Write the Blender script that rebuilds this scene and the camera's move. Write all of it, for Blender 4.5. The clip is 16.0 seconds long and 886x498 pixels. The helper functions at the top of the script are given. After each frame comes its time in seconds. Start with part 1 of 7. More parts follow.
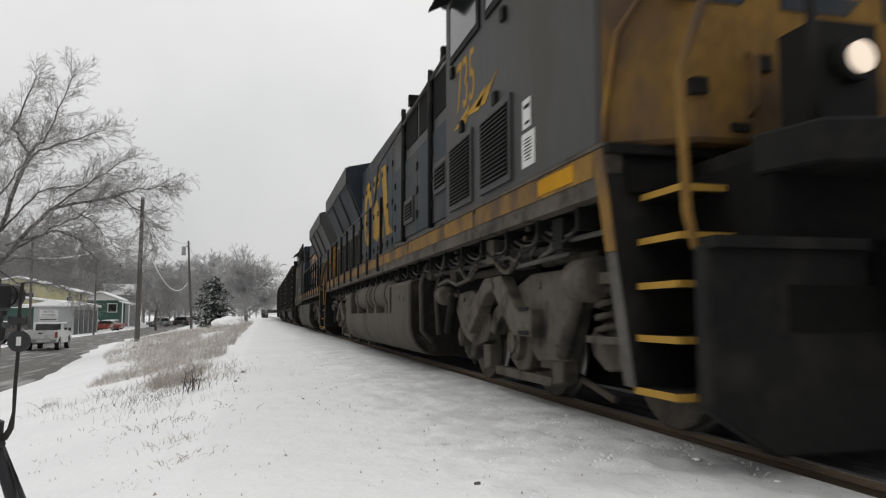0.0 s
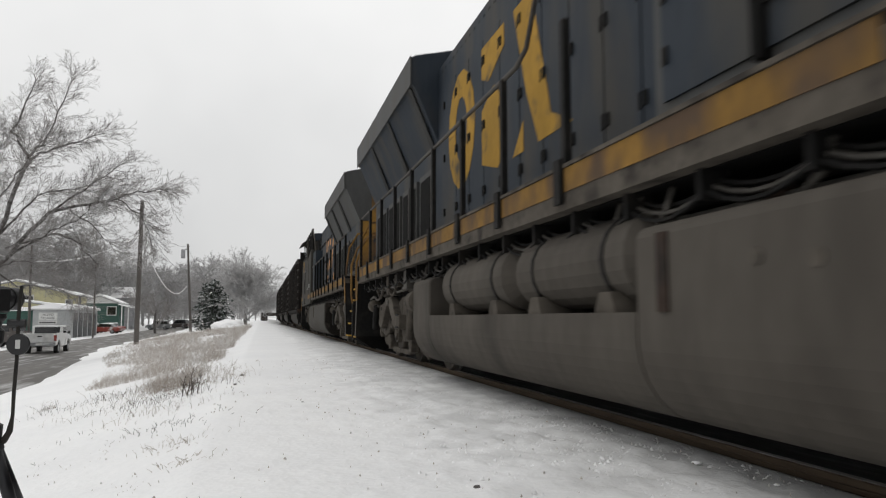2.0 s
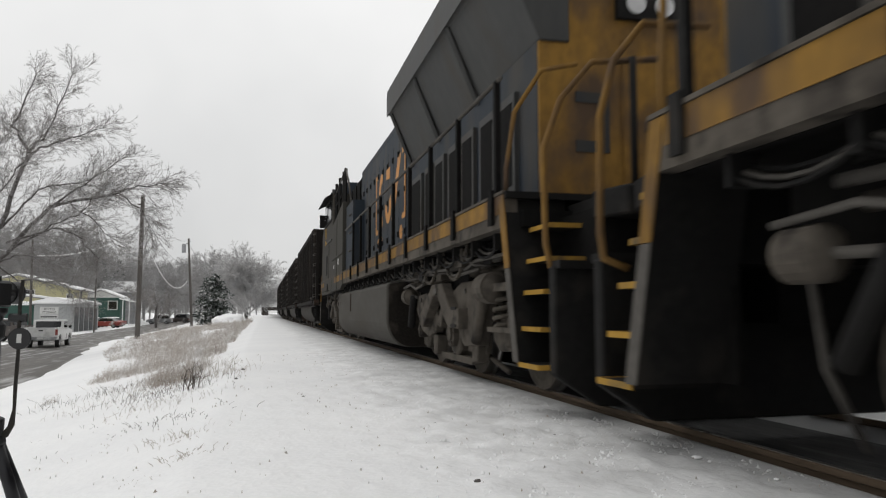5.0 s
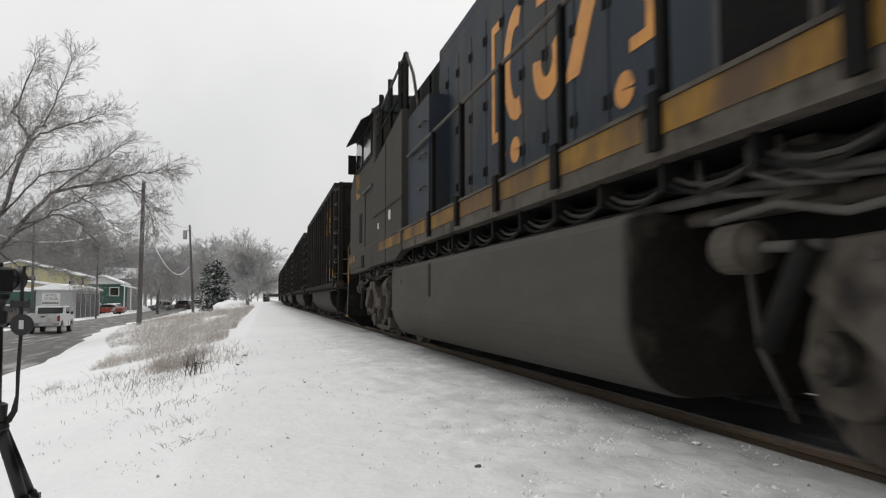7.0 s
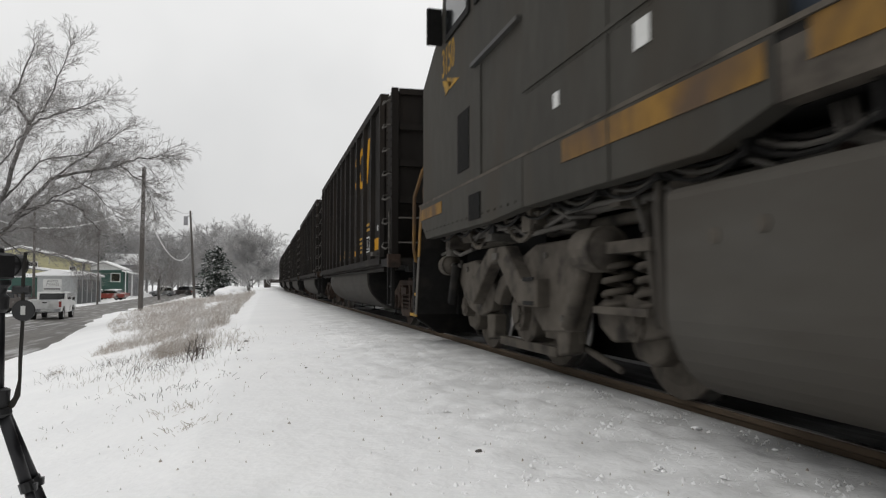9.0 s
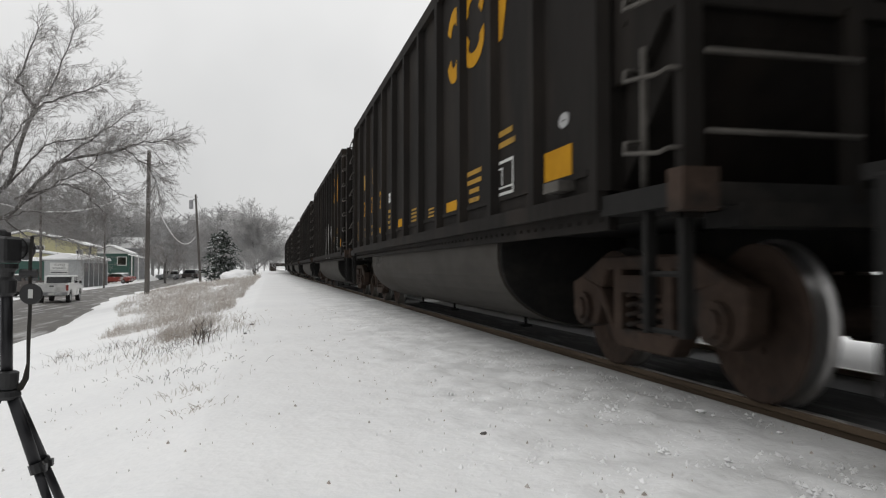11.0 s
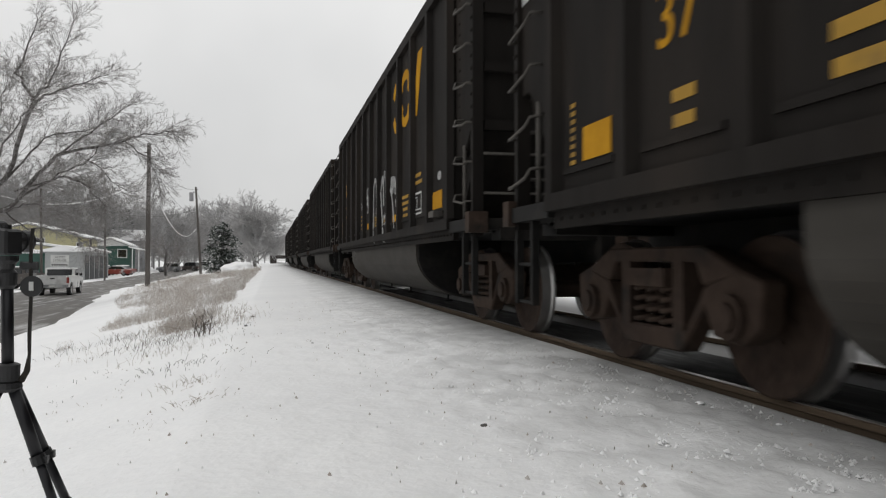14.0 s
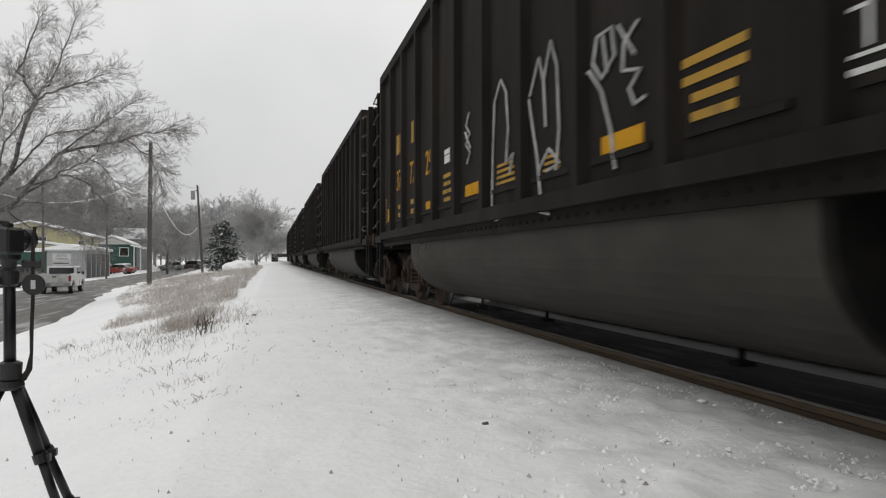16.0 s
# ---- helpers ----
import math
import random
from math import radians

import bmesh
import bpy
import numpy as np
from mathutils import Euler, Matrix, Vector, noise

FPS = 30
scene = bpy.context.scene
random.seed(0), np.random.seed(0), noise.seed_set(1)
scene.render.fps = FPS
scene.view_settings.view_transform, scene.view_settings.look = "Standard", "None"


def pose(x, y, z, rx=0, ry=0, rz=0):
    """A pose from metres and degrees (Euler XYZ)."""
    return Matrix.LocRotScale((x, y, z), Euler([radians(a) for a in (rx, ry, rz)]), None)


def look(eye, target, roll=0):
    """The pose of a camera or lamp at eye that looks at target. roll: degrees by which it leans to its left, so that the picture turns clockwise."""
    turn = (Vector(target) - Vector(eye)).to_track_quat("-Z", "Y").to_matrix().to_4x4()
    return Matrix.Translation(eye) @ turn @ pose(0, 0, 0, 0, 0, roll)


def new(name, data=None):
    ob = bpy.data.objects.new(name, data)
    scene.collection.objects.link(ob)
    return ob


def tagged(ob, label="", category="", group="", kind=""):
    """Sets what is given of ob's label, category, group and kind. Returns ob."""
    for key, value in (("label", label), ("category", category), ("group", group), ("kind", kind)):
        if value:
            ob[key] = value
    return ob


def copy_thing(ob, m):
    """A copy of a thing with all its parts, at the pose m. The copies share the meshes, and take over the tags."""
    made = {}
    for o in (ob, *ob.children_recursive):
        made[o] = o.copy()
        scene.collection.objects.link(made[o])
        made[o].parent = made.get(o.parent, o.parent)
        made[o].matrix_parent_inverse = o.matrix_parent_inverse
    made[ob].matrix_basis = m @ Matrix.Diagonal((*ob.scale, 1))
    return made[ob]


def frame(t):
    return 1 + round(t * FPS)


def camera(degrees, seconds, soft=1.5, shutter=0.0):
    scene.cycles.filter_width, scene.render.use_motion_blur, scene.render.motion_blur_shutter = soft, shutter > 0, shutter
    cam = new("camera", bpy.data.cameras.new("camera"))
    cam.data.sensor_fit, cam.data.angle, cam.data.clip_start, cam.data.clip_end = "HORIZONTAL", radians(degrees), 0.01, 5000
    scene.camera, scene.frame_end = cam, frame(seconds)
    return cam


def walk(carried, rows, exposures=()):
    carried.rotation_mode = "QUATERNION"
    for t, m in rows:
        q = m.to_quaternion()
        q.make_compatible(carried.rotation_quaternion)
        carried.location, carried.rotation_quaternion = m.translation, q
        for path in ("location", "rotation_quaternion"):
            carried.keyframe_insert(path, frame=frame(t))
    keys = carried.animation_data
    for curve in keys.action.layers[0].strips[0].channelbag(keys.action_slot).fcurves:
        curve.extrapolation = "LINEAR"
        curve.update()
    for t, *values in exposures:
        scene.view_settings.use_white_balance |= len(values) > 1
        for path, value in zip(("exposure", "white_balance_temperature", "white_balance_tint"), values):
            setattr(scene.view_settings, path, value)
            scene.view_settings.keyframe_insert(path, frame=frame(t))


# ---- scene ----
cam = camera(62.57, 16.0, soft=1.2, shutter=0.5)
EYE_Z = 0.77          # above the rail head
TRACK_X = 3.55        # centre line of the track
TILT = [(0.0, 95.149, 0.069, -13.902), (0.5, 95.286, 0.069, -13.904), (1.0, 95.399, 0.07, -13.904), (1.5, 95.401, 0.07, -13.921),
        (2.0, 95.386, 0.07, -13.943), (2.5, 95.353, 0.07, -13.955), (3.0, 95.33, 0.06, -13.948), (3.5, 95.343, 0.04, -13.936),
        (4.0, 95.33, 0.04, -13.928), (6.5, 94.085, -0.02, -13.817), (7.0, 93.91, -0.01, -13.812), (7.5, 93.77, -0.01, -13.788),
        (8.0, 93.656, -0.01, -13.781), (8.5, 93.334, -0.01, -13.767), (9.0, 92.804, -0.01, -13.753), (11.5, 91.406, 0.01, -13.303),
        (12.0, 91.36, 0.03, -13.317), (12.5, 91.323, 0.02, -13.327), (13.0, 91.231, 0.02, -13.323), (13.5, 91.07, 0.01, -13.325),
        (14.0, 90.907, 0.01, -13.324), (14.5, 90.785, 0.01, -13.327), (15.0, 90.715, 0.02, -13.312), (15.5, 90.713, 0.02, -13.286),
        (16.0, 90.772, 0.03, -13.21)]
walk(cam, [(t, pose(0, 0, EYE_Z, a, b, c)) for t, a, b, c in TILT],
     [(0.0, -0.02), (1.0, 0.05), (2.5, 0.09), (8.0, 0.09), (9.2, 0.06), (11.3, 0.02), (16.0, 0.0)])

# ---------------------------------------------------------------- light
world = bpy.data.worlds.new("overcast")
scene.world = world
world.use_nodes = True
wn, wl = world.node_tree.nodes, world.node_tree.links
wn.clear()
w_out = wn.new("ShaderNodeOutputWorld")
w_bg = wn.new("ShaderNodeBackground")
w_sky = wn.new("ShaderNodeTexSky")
w_sky.sky_type, w_sky.sun_disc = "NISHITA", False
w_sky.sun_elevation, w_sky.sun_rotation = radians(38), radians(-40)
w_mix = wn.new("ShaderNodeMix")
w_mix.data_type = "RGBA"
w_mix.inputs["Factor"].default_value = 0.985        # cloud cover
w_co = wn.new("ShaderNodeTexCoord")
w_no = wn.new("ShaderNodeTexNoise")
w_no.inputs["Scale"].default_value, w_no.inputs["Detail"].default_value = 1.2, 5.0
w_ra = wn.new("ShaderNodeValToRGB")
w_ra.color_ramp.elements[0].position, w_ra.color_ramp.elements[0].color = 0.28, (5.5, 5.58, 5.62, 1)
w_ra.color_ramp.elements[1].position, w_ra.color_ramp.elements[1].color = 0.72, (8.7, 8.68, 8.62, 1)
wl.new(w_co.outputs["Generated"], w_no.inputs["Vector"])
wl.new(w_no.outputs["Fac"], w_ra.inputs["Fac"])
w_sep = wn.new("ShaderNodeSeparateXYZ")
w_low = wn.new("ShaderNodeMapRange")
w_low.inputs["From Min"].default_value, w_low.inputs["From Max"].default_value = 0.0, 0.45
w_low.inputs["To Min"].default_value, w_low.inputs["To Max"].default_value = 0.85, 1.06
w_dull = wn.new("ShaderNodeVectorMath")             # the cloud is duller low over the horizon
w_dull.operation = "SCALE"
wl.new(w_co.outputs["Generated"], w_sep.inputs["Vector"])
wl.new(w_sep.outputs["Z"], w_low.inputs["Value"])
wl.new(w_ra.outputs["Color"], w_dull.inputs[0])
wl.new(w_low.outputs["Result"], w_dull.inputs["Scale"])
wl.new(w_sky.outputs["Color"], w_mix.inputs["A"])
wl.new(w_dull.outputs["Vector"], w_mix.inputs["B"])
wl.new(w_mix.outputs["Result"], w_bg.inputs["Color"])
w_bg.inputs["Strength"].default_value = 0.1
wl.new(w_bg.outputs["Background"], w_out.inputs["Surface"])

sun = new("sun", bpy.data.lights.new("sun", "SUN"))
sun.data.energy, sun.data.angle, sun.data.color = 0.6, radians(60), (1.0, 0.98, 0.95)
sun.matrix_world = look((-20, 20, 40), (0, 12, 0))


# ---------------------------------------------------------------- materials
def material(name, a, b, rough=0.7, metal=0.0, grain=20.0, patch=1.2, bump=0.15, dirt=None, dirt_amount=0.5, emit=0.0, stretch=(1, 1, 1), vary=0.0, detail=6.0, spec=0.5):
    """Two colours mixed by a fine and a broad noise, a dirt colour in patches, and a bump of the fine grain."""
    m = bpy.data.materials.new(name)
    m.use_nodes = True
    n, l = m.node_tree.nodes, m.node_tree.links
    p = n["Principled BSDF"]
    co = n.new("ShaderNodeTexCoord")
    mp = n.new("ShaderNodeMapping")
    mp.inputs["Scale"].default_value = stretch
    l.new(co.outputs["Object"], mp.inputs["Vector"])
    fine = n.new("ShaderNodeTexNoise")
    fine.inputs["Scale"].default_value, fine.inputs["Detail"].default_value = grain, detail
    broad = n.new("ShaderNodeTexNoise")
    broad.inputs["Scale"].default_value, broad.inputs["Detail"].default_value = patch, 5.0
    for t in (fine, broad):
        l.new(mp.outputs["Vector"], t.inputs["Vector"])
    mid = n.new("ShaderNodeMath")
    mid.operation = "MULTIPLY_ADD"
    mid.inputs[1].default_value = 0.4
    sc = n.new("ShaderNodeMath")
    sc.operation = "MULTIPLY"
    sc.inputs[1].default_value = 0.6
    l.new(broad.outputs["Fac"], sc.inputs[0])
    l.new(fine.outputs["Fac"], mid.inputs[0])
    l.new(sc.outputs[0], mid.inputs[2])
    ramp = n.new("ShaderNodeValToRGB")
    ramp.color_ramp.elements[0].position, ramp.color_ramp.elements[0].color = 0.36, (*a, 1)
    ramp.color_ramp.elements[1].position, ramp.color_ramp.elements[1].color = 0.64, (*b, 1)
    l.new(mid.outputs[0], ramp.inputs["Fac"])
    colour = ramp.outputs["Color"]
    if dirt:
        spots = n.new("ShaderNodeTexNoise")
        spots.inputs["Scale"].default_value, spots.inputs["Detail"].default_value = patch * 2.3, 8.0
        l.new(mp.outputs["Vector"], spots.inputs["Vector"])
        cut = n.new("ShaderNodeMapRange")
        cut.inputs["From Min"].default_value, cut.inputs["From Max"].default_value = 0.62 - 0.25 * dirt_amount, 0.78 - 0.2 * dirt_amount
        l.new(spots.outputs["Fac"], cut.inputs["Value"])
        mx = n.new("ShaderNodeMix")
        mx.data_type = "RGBA"
        l.new(cut.outputs["Result"], mx.inputs["Factor"])
        l.new(colour, mx.inputs["A"])
        mx.inputs["B"].default_value = (*dirt, 1)
        colour = mx.outputs["Result"]
    if vary:
        info = n.new("ShaderNodeObjectInfo")
        hs = n.new("ShaderNodeHueSaturation")
        mr = n.new("ShaderNodeMapRange")
        mr.inputs["To Min"].default_value, mr.inputs["To Max"].default_value = 1 - vary, 1 + vary
        l.new(info.outputs["Random"], mr.inputs["Value"])
        l.new(mr.outputs["Result"], hs.inputs["Value"])
        l.new(colour, hs.inputs["Color"])
        colour = hs.outputs["Color"]
    l.new(colour, p.inputs["Base Color"])
    rr = n.new("ShaderNodeMapRange")
    rr.inputs["To Min"].default_value, rr.inputs["To Max"].default_value = max(rough - 0.12, 0.04), min(rough + 0.12, 1)
    l.new(broad.outputs["Fac"], rr.inputs["Value"])
    l.new(rr.outputs["Result"], p.inputs["Roughness"])
    p.inputs["Metallic"].default_value = metal
    p.inputs["Specular IOR Level"].default_value = spec
    if bump:
        bp = n.new("ShaderNodeBump")
        bp.inputs["Strength"].default_value, bp.inputs["Distance"].default_value = bump, 0.02
        l.new(fine.outputs["Fac"], bp.inputs["Height"])
        l.new(bp.outputs["Normal"], p.inputs["Normal"])
    if emit:
        p.inputs["Emission Color"].default_value = (*b, 1)
        p.inputs["Emission Strength"].default_value = emit
    return m


SNOW = material("snow", (0.84, 0.84, 0.845), (0.91, 0.908, 0.905), 0.75, 0, 22, 0.5, 0.4, detail=10, spec=0.2)
SLUSH = material("wet road with slush", (0.07, 0.064, 0.058), (0.165, 0.155, 0.143), 0.6, 0, 7, 0.9, 0.5, (0.42, 0.415, 0.41), 0.4, stretch=(1.3, 0.14, 1), spec=0.3)
# dirty snow, its colour darkened further to carry the shade under the train
BALLAST = material("packed snow dark with soot and train shade", (0.05, 0.0495, 0.049), (0.105, 0.104, 0.103), 0.95, 0, 14, 1.5, 0.5, (0.15, 0.15, 0.15), 0.4, stretch=(2.5, 0.4, 1), spec=0.1)
RAIL = material("rusty rail", (0.068, 0.048, 0.0336), (0.12, 0.088, 0.06), 0.75, 0.2, 30, 2, 0.3, stretch=(1, 0.1, 1), spec=0.2)
RAILTOP = material("worn rail head", (0.30, 0.28, 0.26), (0.42, 0.40, 0.38), 0.3, 0.9, 40, 2, 0.05, stretch=(1, 0.05, 1))
TIE = material("dark timber tie", (0.04, 0.033, 0.028), (0.085, 0.07, 0.06), 0.9, 0, 18, 3, 0.5, (0.5, 0.5, 0.5), 0.3, stretch=(0.3, 3, 3), vary=0.2, spec=0.1)
BLUE = material("faded dark blue paint", (0.01575, 0.02205, 0.03045), (0.02625, 0.0336, 0.04358), 0.65, 0, 9, 0.7, 0.06, (0.045, 0.0425, 0.038), 0.6, stretch=(1, 1, 0.35), spec=0.2)
GREYBLUE = material("grey paint with road dust", (0.03927, 0.04066, 0.04066), (0.05775, 0.05775, 0.05544), 0.6, 0, 9, 0.6, 0.06, (0.0462, 0.04066, 0.03326), 0.5, stretch=(1, 1, 0.35), spec=0.25)
TRAILGREY = material("brownish dusty grey paint", (0.035, 0.033, 0.0285), (0.052, 0.049, 0.0425), 0.75, 0, 9, 0.6, 0.06, (0.044, 0.0385, 0.031), 0.5, stretch=(1, 1, 0.35), spec=0.12)
YELLOW = material("weathered yellow paint", (0.13, 0.074, 0.024), (0.26, 0.145, 0.034), 0.75, 0, 12, 0.9, 0.08, (0.085, 0.056, 0.036), 0.75, stretch=(1, 1, 0.6), spec=0.12)
DUSTY = material("dusty running gear", (0.060, 0.052, 0.0435), (0.106, 0.0935, 0.078), 0.9, 0, 10, 1.6, 0.25, (0.02691, 0.02392, 0.02153), 0.4, spec=0.12)
TANK = material("dust covered fuel tank", (0.063, 0.0555, 0.047), (0.095, 0.085, 0.0725), 0.85, 0, 7, 0.5, 0.08, (0.0425, 0.038, 0.033), 0.5, stretch=(1, 1, 0.4), spec=0.15)
TANKGREY = material("grey fuel tank", (0.0585, 0.0548, 0.0485), (0.078, 0.0735, 0.0655), 0.8, 0, 7, 0.5, 0.06, (0.05952, 0.05357, 0.04563), 0.5, stretch=(1, 0.3, 1), spec=0.12)
DARKBROWN = material("dark brown steel", (0.014, 0.012, 0.0105), (0.030, 0.026, 0.022), 0.9, 0, 30, 1.3, 0.2, (0.055, 0.048, 0.04), 0.3, spec=0.08)
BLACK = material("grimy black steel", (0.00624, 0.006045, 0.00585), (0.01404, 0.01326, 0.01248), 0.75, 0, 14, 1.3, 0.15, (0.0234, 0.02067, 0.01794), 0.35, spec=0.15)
# near-black, with the shade of gaps and the underside put into the colour
DARKRECESS = material("dark underframe and shaded openings", (0.00528, 0.00528, 0.00528), (0.01232, 0.01144, 0.01056), 0.85, 0, 14, 1.3, 0.2, spec=0.08)
PIPE = material("dusty pipe", (0.055, 0.05, 0.045), (0.1, 0.0925, 0.0825), 0.75, 0, 20, 3, 0.1, spec=0.2)
CARBLACK = material("dull black car paint", (0.0105, 0.0092, 0.0083), (0.019, 0.0168, 0.0152), 0.75, 0, 8, 0.55, 0.08, (0.027, 0.0222, 0.0186), 0.45, stretch=(1, 1, 0.25), spec=0.07)
TUB = material("scuffed grey car tub", (0.033, 0.030, 0.0262), (0.056, 0.0515, 0.0455), 0.75, 0, 8, 0.5, 0.07, (0.028, 0.0228, 0.0178), 0.45, stretch=(1, 0.25, 0.6), spec=0.14)
RUST = material("brown rusty steel", (0.0275, 0.018, 0.014), (0.055, 0.0375, 0.028), 0.85, 0, 14, 1.7, 0.25, (0.0175, 0.015, 0.0135), 0.4, spec=0.15)
WHEELSTEEL = material("bright worn wheel tread", (0.32, 0.31, 0.30), (0.48, 0.47, 0.46), 0.35, 0.85, 30, 3, 0.05)
WHITE = material("white marking", (0.496, 0.496, 0.48), (0.6, 0.6, 0.584), 0.6, 0, 15, 2, 0.02)
MARKYEL = material("yellow reflective marking", (0.38, 0.185, 0.010), (0.48, 0.245, 0.016), 0.8, 0, 15, 2, 0.02, spec=0.08)
PAINTYEL = material("faded yellow lettering", (0.294, 0.175, 0.035), (0.385, 0.225, 0.045), 0.8, 0, 9, 1.2, 0.02, (0.084, 0.07, 0.049), 0.3, spec=0.1)
GLASS = material("dark window glass", (0.01, 0.011, 0.012), (0.016, 0.017, 0.018), 0.08, 0, 5, 1, 0)
COALMAT = material("coal heap", (0.012, 0.012, 0.012), (0.03, 0.03, 0.03), 0.6, 0, 12, 2, 1.0)
CHROME = material("lamp rim", (0.25, 0.25, 0.25), (0.4, 0.4, 0.4), 0.3, 0.8, 10, 2, 0)
LAMP = material("lit headlight", (1.0, 0.80, 0.62), (1.0, 0.84, 0.68), 0.2, 0, 5, 1, 0, emit=0.4)
LENS = material("unlit lamp lens", (0.35, 0.35, 0.35), (0.5, 0.5, 0.5), 0.15, 0.3, 5, 1, 0)


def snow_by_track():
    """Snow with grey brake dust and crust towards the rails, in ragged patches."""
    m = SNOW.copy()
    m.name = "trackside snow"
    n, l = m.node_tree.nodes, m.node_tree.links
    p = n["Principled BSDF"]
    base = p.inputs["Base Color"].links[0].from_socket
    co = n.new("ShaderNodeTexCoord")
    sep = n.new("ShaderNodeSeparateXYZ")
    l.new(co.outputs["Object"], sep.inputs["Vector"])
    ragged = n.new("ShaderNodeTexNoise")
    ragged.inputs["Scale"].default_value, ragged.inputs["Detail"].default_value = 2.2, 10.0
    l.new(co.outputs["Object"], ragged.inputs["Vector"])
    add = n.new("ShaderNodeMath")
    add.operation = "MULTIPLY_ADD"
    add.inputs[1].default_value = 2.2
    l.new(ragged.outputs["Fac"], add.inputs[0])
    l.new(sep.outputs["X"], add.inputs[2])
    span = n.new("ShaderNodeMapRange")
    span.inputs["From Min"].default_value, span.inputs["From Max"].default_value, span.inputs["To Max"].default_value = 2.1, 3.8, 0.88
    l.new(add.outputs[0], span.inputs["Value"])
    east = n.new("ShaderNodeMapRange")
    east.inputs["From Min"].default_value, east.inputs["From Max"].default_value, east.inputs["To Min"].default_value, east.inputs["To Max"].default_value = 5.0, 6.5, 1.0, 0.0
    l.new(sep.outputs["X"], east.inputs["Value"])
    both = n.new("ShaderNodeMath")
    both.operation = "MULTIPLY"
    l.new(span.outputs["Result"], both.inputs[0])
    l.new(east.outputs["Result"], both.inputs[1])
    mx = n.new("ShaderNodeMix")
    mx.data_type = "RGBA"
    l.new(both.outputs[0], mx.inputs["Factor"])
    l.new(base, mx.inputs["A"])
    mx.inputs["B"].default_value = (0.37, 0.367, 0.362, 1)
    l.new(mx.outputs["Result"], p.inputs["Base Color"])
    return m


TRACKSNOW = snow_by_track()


# ---------------------------------------------------------------- mesh helpers
def finish(bm, name, mats, bevel=0.0, smooth=False):
    if bevel:
        bmesh.ops.bevel(bm, geom=[e for e in bm.edges if e.is_manifold and e.calc_face_angle(0) > 0.5], offset=bevel, segments=1, affect="EDGES", clamp_overlap=True)
    me = bpy.data.meshes.new(name)
    bm.to_mesh(me)
    bm.free()
    for m in mats if isinstance(mats, (list, tuple)) else (mats,):
        me.materials.append(m)
    if smooth:
        for p in me.polygons:
            p.use_smooth = True
    return me


def part(name, bm, mat, parent, label="", bevel=0.0, smooth=False, at=None):
    ob = new(name, finish(bm, name, mat, bevel, smooth) if isinstance(bm, bmesh.types.BMesh) else bm)
    ob.parent = parent
    if at is not None:
        ob.matrix_basis = at
    if label:
        ob["label"] = label
    return ob


def thing(name, label, category, group="", kind="", at=None):
    ob = tagged(new(name), label, category, group, kind)
    if at is not None:
        ob.matrix_basis = at
    return ob


def box(bm, x0, x1, y0, y1, z0, z1, mi=0):
    v = [bm.verts.new(p) for p in ((x0, y0, z0), (x1, y0, z0), (x1, y1, z0), (x0, y1, z0), (x0, y0, z1), (x1, y0, z1), (x1, y1, z1), (x0, y1, z1))]
    for ids in ((3, 2, 1, 0), (4, 5, 6, 7), (0, 1, 5, 4), (1, 2, 6, 5), (2, 3, 7, 6), (3, 0, 4, 7)):
        bm.faces.new([v[i] for i in ids]).material_index = mi
    return bm


def boxes(*bs):
    bm = bmesh.new()
    for b in bs:
        box(bm, *b)
    return bm


def prism(bm, pts, axis, a, b, mi=0):
    """A prism of an outline. axis x: pts are (y, z); y: (x, z); z: (x, y)."""
    def at(p, c):
        return {"x": (c, p[0], p[1]), "y": (p[0], c, p[1]), "z": (p[0], p[1], c)}[axis]
    va = [bm.verts.new(at(p, a)) for p in pts]
    vb = [bm.verts.new(at(p, b)) for p in pts]
    n = len(pts)
    fs = [bm.faces.new(va), bm.faces.new(vb[::-1])]
    fs += [bm.faces.new((va[i], vb[i], vb[(i + 1) % n], va[(i + 1) % n])) for i in range(n)]
    for f in fs:
        f.material_index = mi
    bmesh.ops.recalc_face_normals(bm, faces=fs)
    return bm


def tube(bm, pts, r, n=6, r2=None, mi=0):
    """A pipe along points, with closed ends, tapering to r2."""
    pts = [Vector(p) for p in pts]
    rings = []
    side = None
    for i, p in enumerate(pts):
        d = (pts[min(i + 1, len(pts) - 1)] - pts[max(i - 1, 0)]).normalized()
        if side is None:
            side = d.cross(Vector((0, 0, 1)) if abs(d.z) < 0.9 else Vector((1, 0, 0))).normalized()
        side = (side - d * side.dot(d)).normalized()
        up = d.cross(side)
        k = r if r2 is None else r + (r2 - r) * i / max(len(pts) - 1, 1)
        rings.append([bm.verts.new(p + (side * math.cos(a) + up * math.sin(a)) * k) for a in (2 * math.pi * j / n for j in range(n))])
    for a, b in zip(rings, rings[1:]):
        for j in range(n):
            bm.faces.new((a[j], a[(j + 1) % n], b[(j + 1) % n], b[j])).material_index = mi
    if n > 2:
        bm.faces.new(rings[0][::-1]).material_index = mi
        bm.faces.new(rings[-1]).material_index = mi
    return bm


